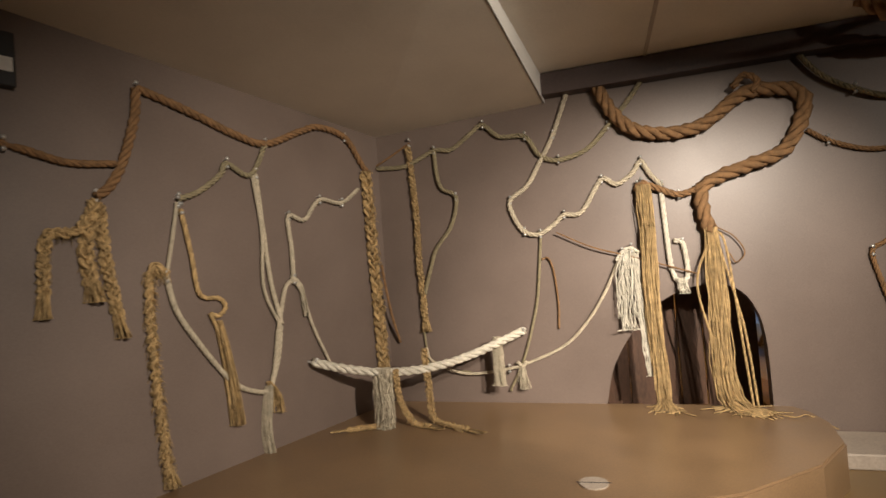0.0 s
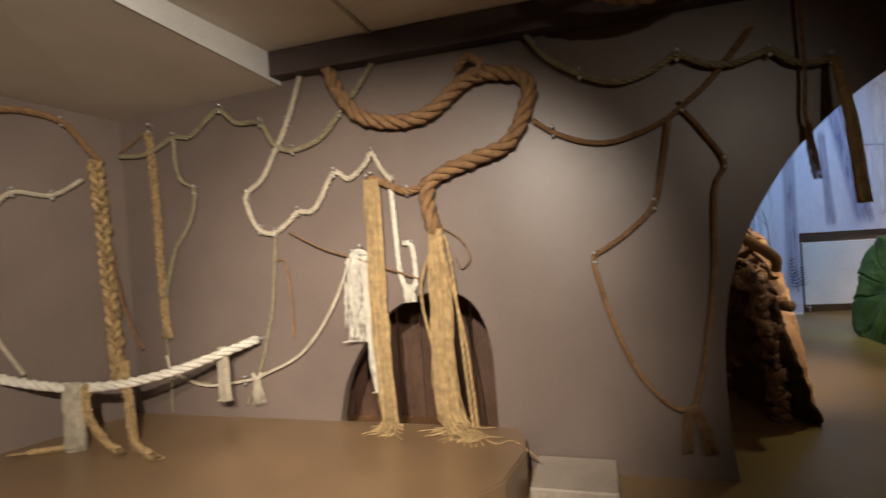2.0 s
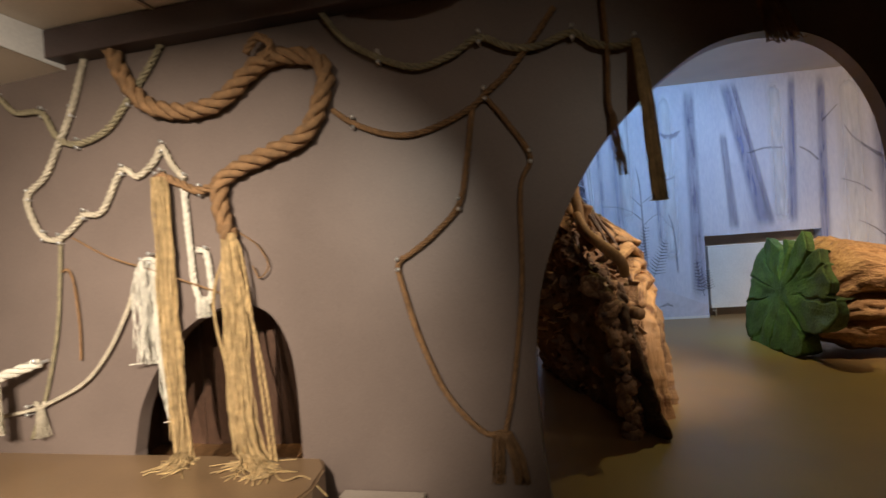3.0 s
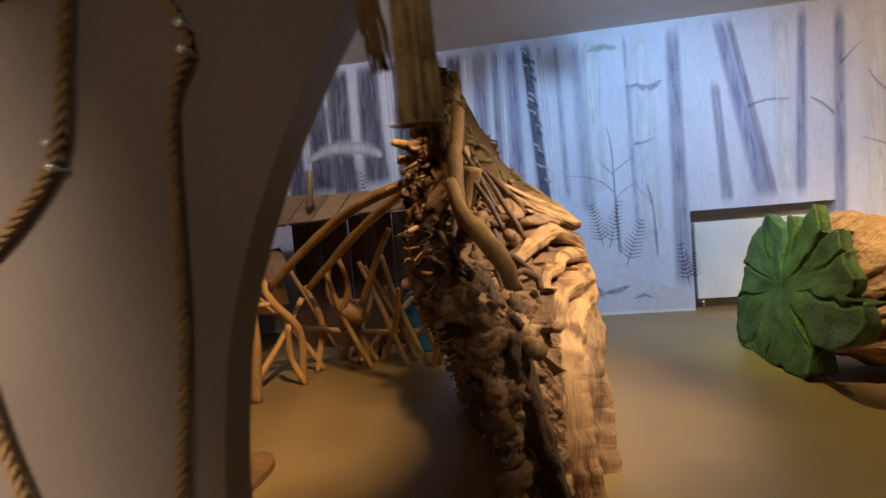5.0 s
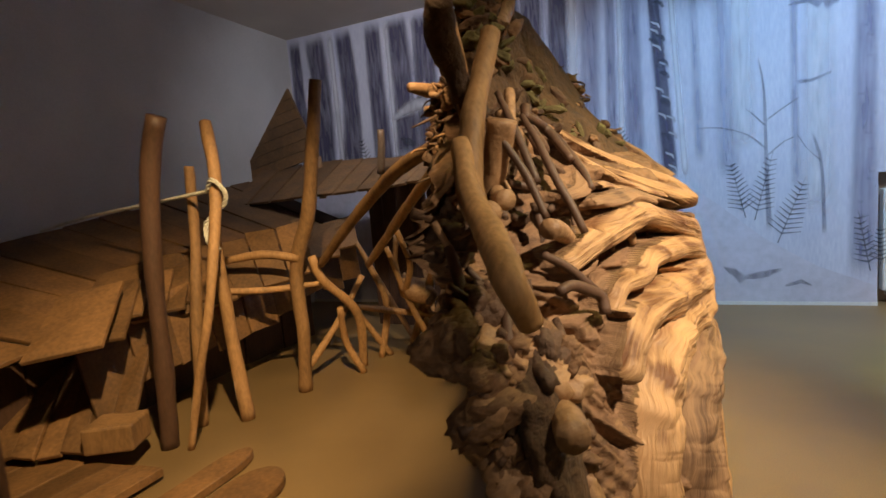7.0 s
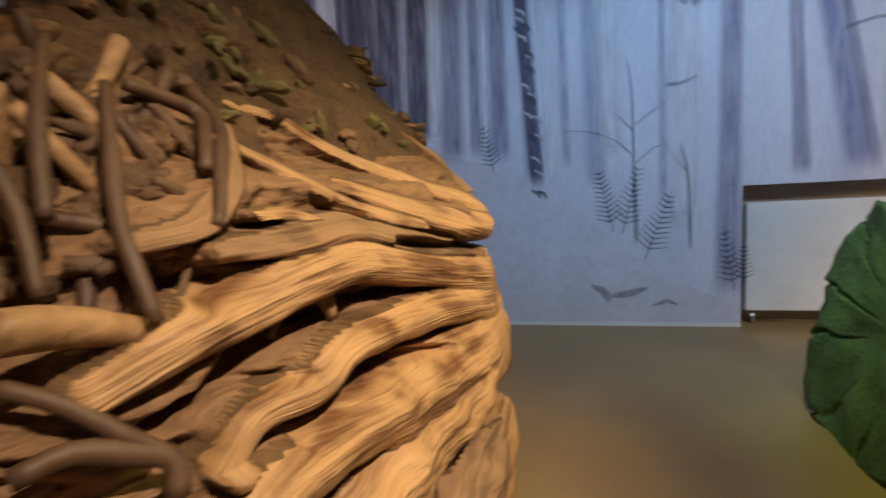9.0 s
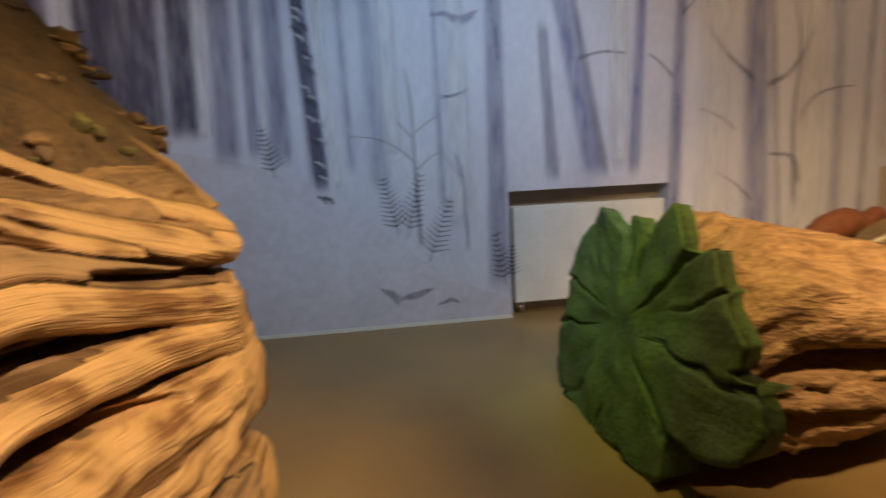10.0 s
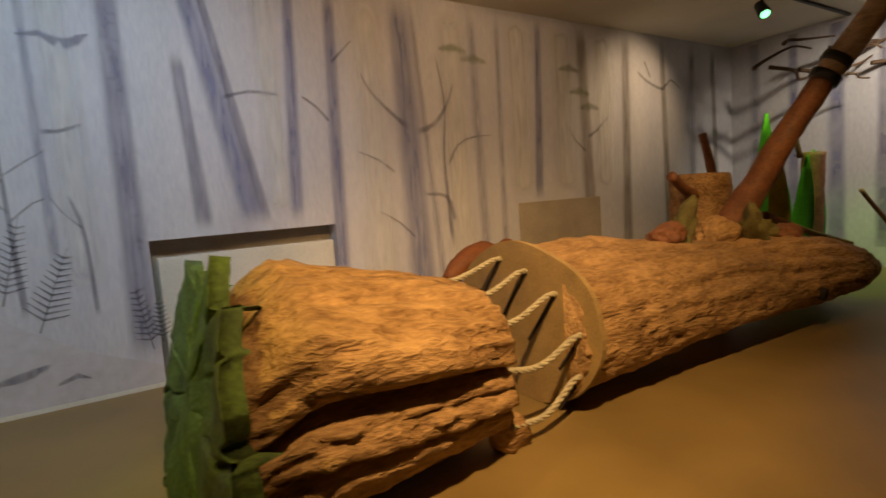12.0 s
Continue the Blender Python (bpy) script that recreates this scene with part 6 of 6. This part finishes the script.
for k, (y, z, ex, ey, ez) in enumerate(((13.36, 1.0, 8.58, 13.25, 0.98), (13.08, 0.93, 8.70, 13.0, 0.88), (12.80, 0.80, 8.78, 12.82, 0.72), (12.58, 0.56, 8.82, 12.62, 0.48), (12.60, 0.28, 8.84, 12.56, 0.16))):
    d = Vector((0, 0.62, -0.78))
    e = Vector((0, 0.78, 0.62))
    o = Vector((9.457, y, z))
    # slots are not cut: dark strips on the disc carry their shade
    bm = bmesh.new()
    n_ = 0.46 if k < 3 else 0.34
    q = [o + e * 0.016, o - e * 0.016, o + d * n_ - e * 0.011, o + d * n_ + e * 0.011]
    q = [Vector((p.x, p.y, max(0.01, p.z))) for p in q]
    a = [bm.verts.new(p) for p in q] + [bm.verts.new(p - Vector((0.005, 0, 0))) for p in q]
    for i in range(4):
        bm.faces.new((a[i], a[(i + 1) % 4], a[4 + (i + 1) % 4], a[4 + i]))
    bm.faces.new(a[4:])
    part("slot", bm, M["crack"], disc, "dark strip for the shade in a slot", smooth=False)
    end = Vector((ex, ey, ez))
    bm = bmesh.new()
    twist(bm, [o + Vector((0.02, 0, 0)), o + Vector((-0.06, 0, 0.01)), o.lerp(end, 0.55) - UP * 0.07, end], 0.021)
    tagged(part("lacing_cord", bm, RP), "pale thick cord lacing the log to the disc", "cord", "lacing cords")
# fox silhouette standing behind the logs
bm = bmesh.new()
tube(bm, [(10.6, 14.75, 0.78), (10.3, 14.7, 0.86), (9.95, 14.62, 0.8), (9.75, 14.58, 0.68)], (0.1, 0.15, 0.13, 0.07), 12, 0.04, 0.1)
tube(bm, [(10.5, 14.72, 0.85), (10.68, 14.76, 0.92), (10.8, 14.8, 0.86)], (0.09, 0.085, 0.04), 10, 0.03, 0.1)
for x in (9.95, 10.1, 10.4, 10.5):
    tube(bm, [(x, 14.68, 0.8), (x - 0.03, 14.66, 0.4), (x, 14.66, 0.0)], (0.05, 0.03, 0.025), 7, 0.06)
tagged(part("animal_figure", bm, M["fox"]), "reddish brown carved animal figure behind the logs", "figure")

# ---- radiator and covered niche ----
rad = thing("radiator", (8.13, 15.6, 0.1), "flat white panel radiator standing in a wall niche", "radiator")
bm = bmesh.new()
box(bm, (7.33, 15.53, 0.14), (8.97, 15.64, 1.14))
rp = part("panel", bevelled(bm, 0.012), M["radiator"], None, smooth=False)
rp.parent, rp.matrix_parent_inverse = rad, Matrix.Translation(rad.location).inverted()
for x in [7.36 + 0.0333 * k for k in range(48)]:
    bm = bmesh.new()
    box(bm, (x, 15.526, 0.2), (x + 0.02, 15.531, 1.1))
    rb = part("rib", bm, M["radiator"], None, smooth=False)
    rb.parent, rb.matrix_parent_inverse = rad, Matrix.Translation(rad.location).inverted()
bm = bmesh.new()
tube(bm, [(7.42, 15.6, 0.14), (7.42, 15.62, 0.0)], (0.012, 0.012), 8, 0.05)
tube(bm, [(7.40, 15.55, 0.09), (7.40, 15.66, 0.09)], (0.02, 0.02), 8, 0.05)
rb = part("valve", bm, M["metal"], None)
rb.parent, rb.matrix_parent_inverse = rad, Matrix.Translation(rad.location).inverted()
bm = bmesh.new()
box(bm, (11.5, 15.47, 0.1), (13.03, 15.497, 1.35))
tagged(part("cover_panel", bevelled(bm, 0.006), M["niche"], smooth=False), "flat grey panel covering a wall niche", "panel")

# ---- painted forest ----
layer = [0]


def stroke(pts, material, name="painted_tree"):
    """Each stroke lies a hair above the one before."""
    layer[0] += 1
    return planar(name, pts, M[material], wall_n, 15.4965 - 0.00006 * layer[0])


def hill():
    bm = bmesh.new()
    pts = [(0.6, 0.036), (0.6, 1.85), (1.6, 1.95), (2.6, 1.9), (3.6, 1.95), (4.5, 1.75), (5.1, 1.62), (5.5, 1.42), (5.9, 1.1), (6.34, 0.7), (6.8, 0.4), (7.27, 0.2), (7.27, 0.036)]
    bm.faces.new([bm.verts.new((x, 15.4968, z)) for x, z in pts])
    part("painted_hill", bm, M["hill"], wall_n, "pale painted slope", smooth=False)


hill()
rnd = random.Random(31)
x = 0.7
while x < 3.6:  # dark trunks on the slope
    w_ = rnd.uniform(0.22, 0.42)
    foot = 1.8 + rnd.uniform(-0.1, 0.3)
    stroke([(x, 3.76, w_), (x + rnd.uniform(-0.04, 0.04), (3.7 + foot) / 2, w_ * 1.05), (x + rnd.uniform(-0.03, 0.05), foot, w_ * 1.25)], rnd.choice(("p_dark", "p_dark", "p_violet")))
    if rnd.random() < 0.6:
        stroke([(x + w_ * 0.72, 3.76, 0.12), (x + w_ * 0.78, foot, 0.15)], "p_white")
    x += w_ + rnd.uniform(0.04, 0.16)
for a, b, w_, m_, foot in ((3.78, 3.77, 0.34, "p_dark", 2.0), (4.06, 4.0, 0.30, "p_dark", 1.9), (4.36, 4.30, 0.26, "p_dark", 1.88), (4.2, 4.16, 0.12, "p_pale", 1.9), (4.52, 4.46, 0.16, "p_white", 1.85), (4.71, 4.64, 0.28, "p_violet", 1.62), (4.92, 4.88, 0.14, "p_violet", 1.66), (5.02, 4.98, 0.10, "p_white", 1.6), (5.14, 5.12, 0.22, "p_violet", 1.6), (5.5, 5.62, 0.10, "p_white", 1.3)):
    stroke([(a, 3.76, w_), ((a + b) / 2, (3.7 + foot) / 2, w_ * 1.05), (b, foot, w_ * 1.2)], m_)
for a, b, w_, m_, foot in ((5.34, 5.46, 0.22, "p_violet", 1.35), (5.32, 5.48, 0.14, "p_dark", 1.35), (5.96, 6.03, 0.24, "p_pale", 1.3), (5.72, 5.76, 0.12, "p_pale", 1.5), (7.19, 7.16, 0.26, "p_violet", 0.2), (7.66, 7.75, 0.17, "p_violet", 1.33), (7.72, 8.2, 0.25, "p_blue", 1.33), (7.85, 8.32, 0.12, "p_violet", 1.33), (8.72, 8.6, 0.17, "p_blue", 1.33), (9.13, 9.02, 0.2, "p_blue", 0.3), (9.92, 10.02, 0.42, "p_blue", 0.25), (10.08, 10.3, 0.12, "p_pale", 0.3), (10.9, 10.95, 0.2, "p_pale", 0.3), (11.99, 11.88, 0.18, "p_blue", 1.35), (12.78, 12.88, 0.3, "p_brown", 0.4), (13.73, 13.65, 0.26, "p_brown", 0.3), (14.6, 14.7, 0.2, "p_brown", 0.3), (15.4, 15.35, 0.3, "p_pale", 0.3), (16.0, 16.1, 0.2, "p_brown", 0.3), (6.6, 6.62, 0.1, "p_pale", 1.1), (11.3, 11.25, 0.14, "p_pale", 0.3)):
    top = 3.76 if a != 7.66 else 2.95
    stroke([(a, top, w_ * 0.85), ((a + b) / 2, (top + foot) / 2, w_), (b, foot, w_ * 1.2)], m_)
for k in range(26):  # birch patches
    t = rnd.random()
    x0 = 5.33 + 0.15 * t + rnd.uniform(-0.05, 0.05)
    z0 = 3.7 - 2.4 * t
    stroke([(x0 - 0.04, z0 + 0.04, 0.035), (x0 + 0.03, z0, 0.05), (x0 + 0.05, z0 - 0.05, 0.03)], "p_white" if k % 2 else "p_ink", "painted_bark_patch")
for k in range(40):
    t = rnd.random()
    x0 = 7.24 - 0.05 * t + rnd.uniform(-0.1, 0.1)
    z0 = 3.6 - 3.3 * t
    stroke([(x0 - 0.025, z0, 0.02), (x0 + 0.03, z0 - 0.01, 0.025)], "p_twig", "painted_bark_patch")
# lighter mist between trunks
for x0, w_, z0, z1 in ((6.15, 0.3, 3.7, 1.6), (6.8, 0.35, 3.7, 0.9), (8.45, 0.3, 3.7, 1.4), (9.5, 0.5, 3.7, 0.4), (10.6, 0.5, 3.7, 0.4), (11.6, 0.5, 3.7, 1.4), (12.4, 0.5, 3.7, 1.4), (13.2, 0.5, 3.7, 1.4)):
    stroke([(x0, z0, w_), (x0, z1, w_ * 1.1)], "p_white", "painted_mist")
# saplings and branches
for pts in (((6.30, 2.55, 0.02), (6.35, 2.2, 0.035), (6.36, 1.6, 0.05), (6.38, 0.75, 0.07)), ((6.36, 1.62, 0.03), (6.2, 1.78, 0.025), (5.95, 1.88, 0.02), (5.72, 1.9, 0.015)), ((6.36, 1.85, 0.025), (6.25, 1.98, 0.02), (6.18, 2.05, 0.012)), ((6.36, 1.9, 0.025), (6.5, 2.0, 0.02), (6.66, 2.1, 0.012)), ((6.37, 1.55, 0.025), (6.52, 1.68, 0.02), (6.62, 1.72, 0.012)), ((6.62, 2.24, 0.05), (6.75, 2.24, 0.045), (6.92, 2.3, 0.025)), ((6.75, 1.75, 0.03), (6.83, 1.4, 0.04), (6.85, 0.7, 0.05)), ((6.83, 1.45, 0.02), (6.7, 1.6, 0.015), (6.62, 1.75, 0.01)),
            ((8.0, 2.55, 0.04), (8.25, 2.62, 0.04), (8.55, 2.6, 0.035)), ((8.75, 2.6, 0.035), (8.9, 2.5, 0.04), (9.03, 2.35, 0.045)), ((9.1, 2.95, 0.04), (9.25, 3.1, 0.03), (9.35, 3.2, 0.02)), ((9.95, 2.3, 0.08), (9.7, 2.5, 0.06), (9.5, 2.7, 0.04), (9.4, 2.9, 0.02)), ((10.05, 2.25, 0.09), (10.3, 2.35, 0.07), (10.5, 2.6, 0.05), (10.6, 2.85, 0.03)), ((10.35, 3.2, 0.02), (10.45, 2.6, 0.04), (10.4, 1.9, 0.06), (10.45, 0.9, 0.08)), ((10.45, 1.85, 0.05), (10.6, 2.1, 0.04), (10.85, 2.2, 0.03), (11.15, 2.22, 0.015)), ((9.3, 2.05, 0.02), (9.55, 1.95, 0.03), (9.75, 1.8, 0.035)), ((10.1, 1.55, 0.04), (10.4, 1.5, 0.06), (10.5, 1.2, 0.08)), ((9.5, 1.4, 0.02), (9.75, 1.25, 0.03), (9.95, 1.05, 0.03)), ((12.85, 2.2, 0.06), (13.05, 2.3, 0.05), (13.3, 2.5, 0.02)), ((12.8, 2.0, 0.05), (12.6, 2.15, 0.03), (12.45, 2.35, 0.02)), ((13.95, 3.2, 0.05), (14.2, 3.05, 0.06), (14.6, 2.95, 0.07), (14.8, 3.1, 0.05), (15.1, 2.95, 0.03)), ((14.15, 3.35, 0.04), (14.3, 3.1, 0.05)), ((8.9, 1.55, 0.02), (9.0, 1.5, 0.03))):
    stroke([(px, pz, w_) for px, pz, w_ in pts], "p_twig", "painted_branch")


def fern(foot, tip, n=9, s=0.12):
    """Fronds drawn in dark paint."""
    bm = bmesh.new()
    uv = bm.loops.layers.uv.new("uv")
    layer[0] += 1
    y = 15.4965 - 0.00006 * layer[0]
    a, b = Vector((foot[0], y, foot[1])), Vector((tip[0], y, tip[1]))
    d = (b - a).normalized()
    side = Vector((d.z, 0, -d.x))

    def quad(p, q, w_):
        e = (q - p).normalized()
        nn = Vector((e.z, 0, -e.x)) * w_ / 2
        f_ = bm.faces.new([bm.verts.new(v) for v in (p - nn, p + nn, q + nn * 0.4, q - nn * 0.4)])
        for lp, c in zip(f_.loops, ((0, 1), (1, 1), (1, 0.5), (0, 0.5))):
            lp[uv].uv = c

    quad(a, b, 0.014)
    for i in range(n):
        t = 0.15 + 0.8 * i / n
        r = s * (1 - 0.75 * t)
        for k in (-1, 1):
            p = a.lerp(b, t)
            quad(p, p + side * k * r + d * r * 0.45, 0.022)
    part("painted_fern", bm, M["p_ink"], wall_n, smooth=False)


for foot, tip, n_, s_ in (((6.17, 0.93), (6.03, 1.55), 11, 0.15), ((6.25, 0.9), (6.42, 1.58), 11, 0.15), ((6.45, 0.65), (6.7, 1.31), 11, 0.17), ((7.22, 0.35), (7.12, 0.95), 9, 0.12), ((7.3, 0.4), (7.3, 0.8), 8, 0.1), ((5.05, 1.55), (4.95, 2.05), 9, 0.12), ((3.0, 1.7), (2.9, 2.3), 9, 0.12), ((1.75, 1.75), (1.62, 2.3), 9, 0.12), ((3.55, 1.7), (3.7, 2.2), 9, 0.12)):
    fern(foot, tip, n_, s_)
# bat, bird and mushrooms in thin paint
for pts in (((6.55, 2.98, 0.02), (6.72, 3.0, 0.07), (6.84, 2.93, 0.12)), ((6.84, 2.92, 0.13), (6.95, 2.96, 0.1), (7.05, 3.02, 0.02))):
    stroke(list(pts), "p_violet", "painted_bat")
for pts in (((5.95, 0.42, 0.02), (6.05, 0.36, 0.1), (6.15, 0.25, 0.12)), ((6.15, 0.3, 0.05), (6.35, 0.33, 0.12), (6.5, 0.38, 0.03)), ((6.5, 0.2, 0.03), (6.65, 0.25, 0.06), (6.75, 0.2, 0.02))):
    stroke(list(pts), "p_twig", "painted_bird")
for k in range(30):
    x0, z0 = rnd.uniform(1.7, 3.9), 1.75 + rnd.uniform(-0.1, 0.25)
    stroke([(x0, z0, 0.03), (x0 + rnd.uniform(0.03, 0.09), z0 + rnd.uniform(-0.02, 0.02), 0.035)], "p_ink", "painted_leaf")
stroke([(2.25, 2.22, 0.05), (2.33, 2.15, 0.12), (2.45, 2.1, 0.06)], "p_ink", "painted_bird")
stroke([(2.1, 2.45, 0.1), (2.5, 2.6, 0.3), (3.0, 2.55, 0.35), (3.3, 2.4, 0.15)], "p_white", "painted_mist")
for x0, z0 in ((10.6, 3.2), (10.9, 3.1), (12.5, 3.1), (12.7, 2.8), (6.3, 3.5), (12.9, 2.6)):
    stroke([(x0 - 0.2, z0, 0.05), (x0, z0 + 0.03, 0.16), (x0 + 0.22, z0 - 0.02, 0.06)], "p_leaf", "painted_leaf")

# ---- ceiling fixtures ----


def spotlight(at, aim, glow=None):
    ob = thing("spotlight", at, "small black ceiling spotlight" if glow is None else "small black ceiling spotlight glowing green", "spotlight", "ceiling spotlights")
    at, aim = Vector(at), Vector(aim)
    d = (aim - at).normalized()
    inv = Matrix.Translation(at).inverted()
    bits = []
    bm = bmesh.new()
    tube(bm, [at + UP * (TOP2 - at.z - 0.002), at], (0.02, 0.02), 8, 0.05)
    bits.append(part("stem", bm, M["black"]))
    bm = bmesh.new()
    tube(bm, [at - d * 0.1, at - d * 0.09, at + d * 0.1], (0.05, 0.065, 0.075), 18, 0.05)
    bits.append(part("housing", bm, M["black"]))
    if glow:
        bm = bmesh.new()
        tube(bm, [at + d * 0.101, at + d * 0.106], (0.055, 0.055), 18, 0.02)
        bits.append(part("lens", bm, glow))
    for b_ in bits:
        b_.parent, b_.matrix_parent_inverse = ob, inv


glow = bpy.data.materials.new("green_lens")
glow.use_nodes = True
gb = glow.node_tree.nodes["Principled BSDF"]
gb.inputs["Base Color"].default_value = (0.05, 0.6, 0.4, 1)
gb.inputs["Emission Color"].default_value, gb.inputs["Emission Strength"].default_value = (0.1, 1, 0.6, 1), 4
spotlight((6.47, 13.3, 3.6), (6.9, 15.5, 2.5))
spotlight((6.12, 13.33, 3.62), (5.9, 11.8, 2.6), glow)
spotlight((14.0, 13.7, 3.5), (13.2, 12.4, 1.6), glow)
for x0, y0 in ((6.9, 12.9), (9.6, 12.6), (8.0, 10.4)):
    bm = bmesh.new()
    tube(bm, [(x0, y0, TOP2 + 0.01), (x0, y0, TOP2 - 0.012)], (0.1, 0.085), 20, 0.02)
    tagged(part("ceiling_light", bm, M["metal"]), "small round recessed ceiling light", "ceiling light")
bm = bmesh.new()
box(bm, (10.5, 13.68, TOP2 - 0.04), (16.5, 13.72, TOP2 - 0.003))
tagged(part("track_rail", bm, M["black"], smooth=False), "thin dark lighting rail on the ceiling", "rail")

# ---- far end of the forest room ----


def far_log(pts, radii, material, label, name="branch"):
    bm = bmesh.new()
    tube(bm, pts, radii, 14, 0.06, 0.14, 4, 1, pts[0][0])
    return tagged(part(name, bm, material), label, "branch")


big = far_log([(12.35, 13.4, 0.75), (12.6, 13.15, 1.3), (12.85, 12.9, 1.9), (13.1, 12.6, 2.5)], (0.17, 0.14, 0.12, 0.11), M["redwood"], "thick reddish leaning branch fixed above the log")
bm = bmesh.new()
tube(bm, [(13.06, 12.65, 2.42), (13.2, 12.45, 2.75), (13.4, 12.2, 3.2)], (0.12, 0.12, 0.12), 14, 0.06, 0.08)
part("birch_end", bm, M["birch"], big, "pale birch end")
bm = bmesh.new()
for k in (0, 0.1):
    tube(bm, [Vector((13.04, 12.68, 2.36)) + Vector((0.1, -0.12, 0.25)) * k * 6, Vector((13.07, 12.64, 2.43)) + Vector((0.1, -0.12, 0.25)) * k * 6], (0.14, 0.14), 16, 0.05)
part("clamp", bm, M["black"], big, "black clamp")
far_log([(12.9, 13.9, 0.0), (12.92, 13.9, 0.8), (12.95, 13.9, 1.55)], (0.36, 0.34, 0.33), M["bark"], "upright sawn tree trunk lit warm", "upright_log")
far_log([(12.7, 13.8, 1.3), (12.4, 13.75, 1.4), (12.1, 13.7, 1.55)], (0.06, 0.055, 0.05), M["redwood"], "short side branch stub")
far_log([(12.7, 13.8, 0.95), (12.3, 13.75, 0.98)], (0.05, 0.04), M["redwood"], "short side branch stub")
far_log([(13.75, 14.1, 0.0), (13.68, 14.1, 0.7), (13.6, 14.1, 1.3), (13.5, 14.1, 1.7), (13.35, 14.1, 2.05)], (0.08, 0.07, 0.06, 0.05), M["redwood"], "broken dark branch standing upright")
far_log([(15.3, 13.7, 0), (15.3, 13.7, 1.0), (15.35, 13.68, 1.75)], (0.16, 0.15, 0.14), M["redwood"], "upright dark trunk with green light on it", "upright_log")
far_log([(15.2, 13.8, 1.7), (15.1, 13.8, 1.95), (15.2, 13.8, 2.2)], (0.04, 0.03, 0.02), M["redwood"], "thin crooked dark twig on the upright log")
far_log([(13.8, 13.6, 1.0), (14.6, 13.4, 0.7), (15.2, 13.2, 0.5)], (0.05, 0.045, 0.04), M["redwood"], "fallen dark branch leaning among leaves")
far_log([(15.5, 13.2, 1.2), (16.0, 13.0, 0.6), (16.3, 12.9, 0.05)], (0.03, 0.03, 0.025), M["redwood"], "thin dark stick leaning on the floor")


def felt_leaf(a, b, w_, material):
    a, b = Vector(a), Vector(b)
    side = Vector((0.4, -0.9, 0)).normalized()
    bm = bmesh.new()
    row = []
    for i in range(9):
        t = i / 8
        p = a.lerp(b, t) + Vector((0.08, 0, 0)) * math.sin(math.pi * t)
        h = w_ * math.sin(math.pi * min(0.98, 0.1 + 0.9 * t)) ** 0.8 + 0.004
        row.append((bm.verts.new(p - side * h), bm.verts.new(p + Vector((0.03, 0.02, 0))), bm.verts.new(p + side * h)))
    for r0, r1 in zip(row, row[1:]):
        bm.faces.new((r0[0], r0[1], r1[1], r1[0]))
        bm.faces.new((r0[1], r0[2], r1[2], r1[1]))
    ext = bmesh.ops.extrude_face_region(bm, geom=list(bm.faces))
    bmesh.ops.translate(bm, verts=[g for g in ext["geom"] if isinstance(g, bmesh.types.BMVert)], vec=(0.012, 0.006, 0))
    bmesh.ops.recalc_face_normals(bm, faces=bm.faces)
    return tagged(part("giant_leaf", bm, material), "giant upright felt leaf under green light", "leaf", "giant leaves")


for a, b, w_, m_ in (((14.2, 13.9, 0), (14.5, 13.9, 2.3), 0.14, "leaf"), ((14.3, 13.7, 0), (14.1, 13.6, 1.9), 0.12, "yellowleaf"), ((14.5, 13.6, 0), (14.7, 13.5, 1.7), 0.12, "leaf"), ((14.9, 13.9, 0), (15.0, 13.95, 1.6), 0.1, "leaf"), ((15.6, 13.8, 0), (15.6, 13.8, 1.8), 0.12, "leaf")):
    felt_leaf(a, b, w_, M[m_])
rnd = random.Random(88)
for k in range(9):
    p = Vector((14.8 + 0.2 * k, 14.2 - 0.1 * k, 3.05 + rnd.uniform(-0.3, 0.25)))
    pts = [p]
    for _ in range(4):
        pts.append(pts[-1] + Vector((rnd.uniform(0.05, 0.35), rnd.uniform(-0.25, 0.05), rnd.uniform(-0.12, 0.14))))
    far_log(pts, (0.03, 0.02, 0.012), M["stickdark"], "dark bare twig hung under the ceiling", "twig")
for y0, w_, m_ in ((15.1, 0.3, "p_pale"), (14.5, 0.25, "p_blue"), (13.9, 0.35, "p_blue"), (13.3, 0.3, "p_violet"), (12.6, 0.3, "p_pale")):
    bm = bmesh.new()
    uv = bm.loops.layers.uv.new("uv")
    f = bm.faces.new([bm.verts.new((16.597, y, z)) for y, z in ((y0 - w_ / 2, 0.3), (y0 + w_ / 2, 0.3), (y0 + w_ * 0.4, 3.7), (y0 - w_ * 0.4, 3.7))])
    for lp, c in zip(f.loops, ((0, 0.1), (1, 0.1), (1, 0.9), (0, 0.9))):
        lp[uv].uv = c
    tagged(part("trim_painted_tree", bm, M[m_], smooth=False), "painted blue tree trunk on the end wall", "painting", kind="structure")
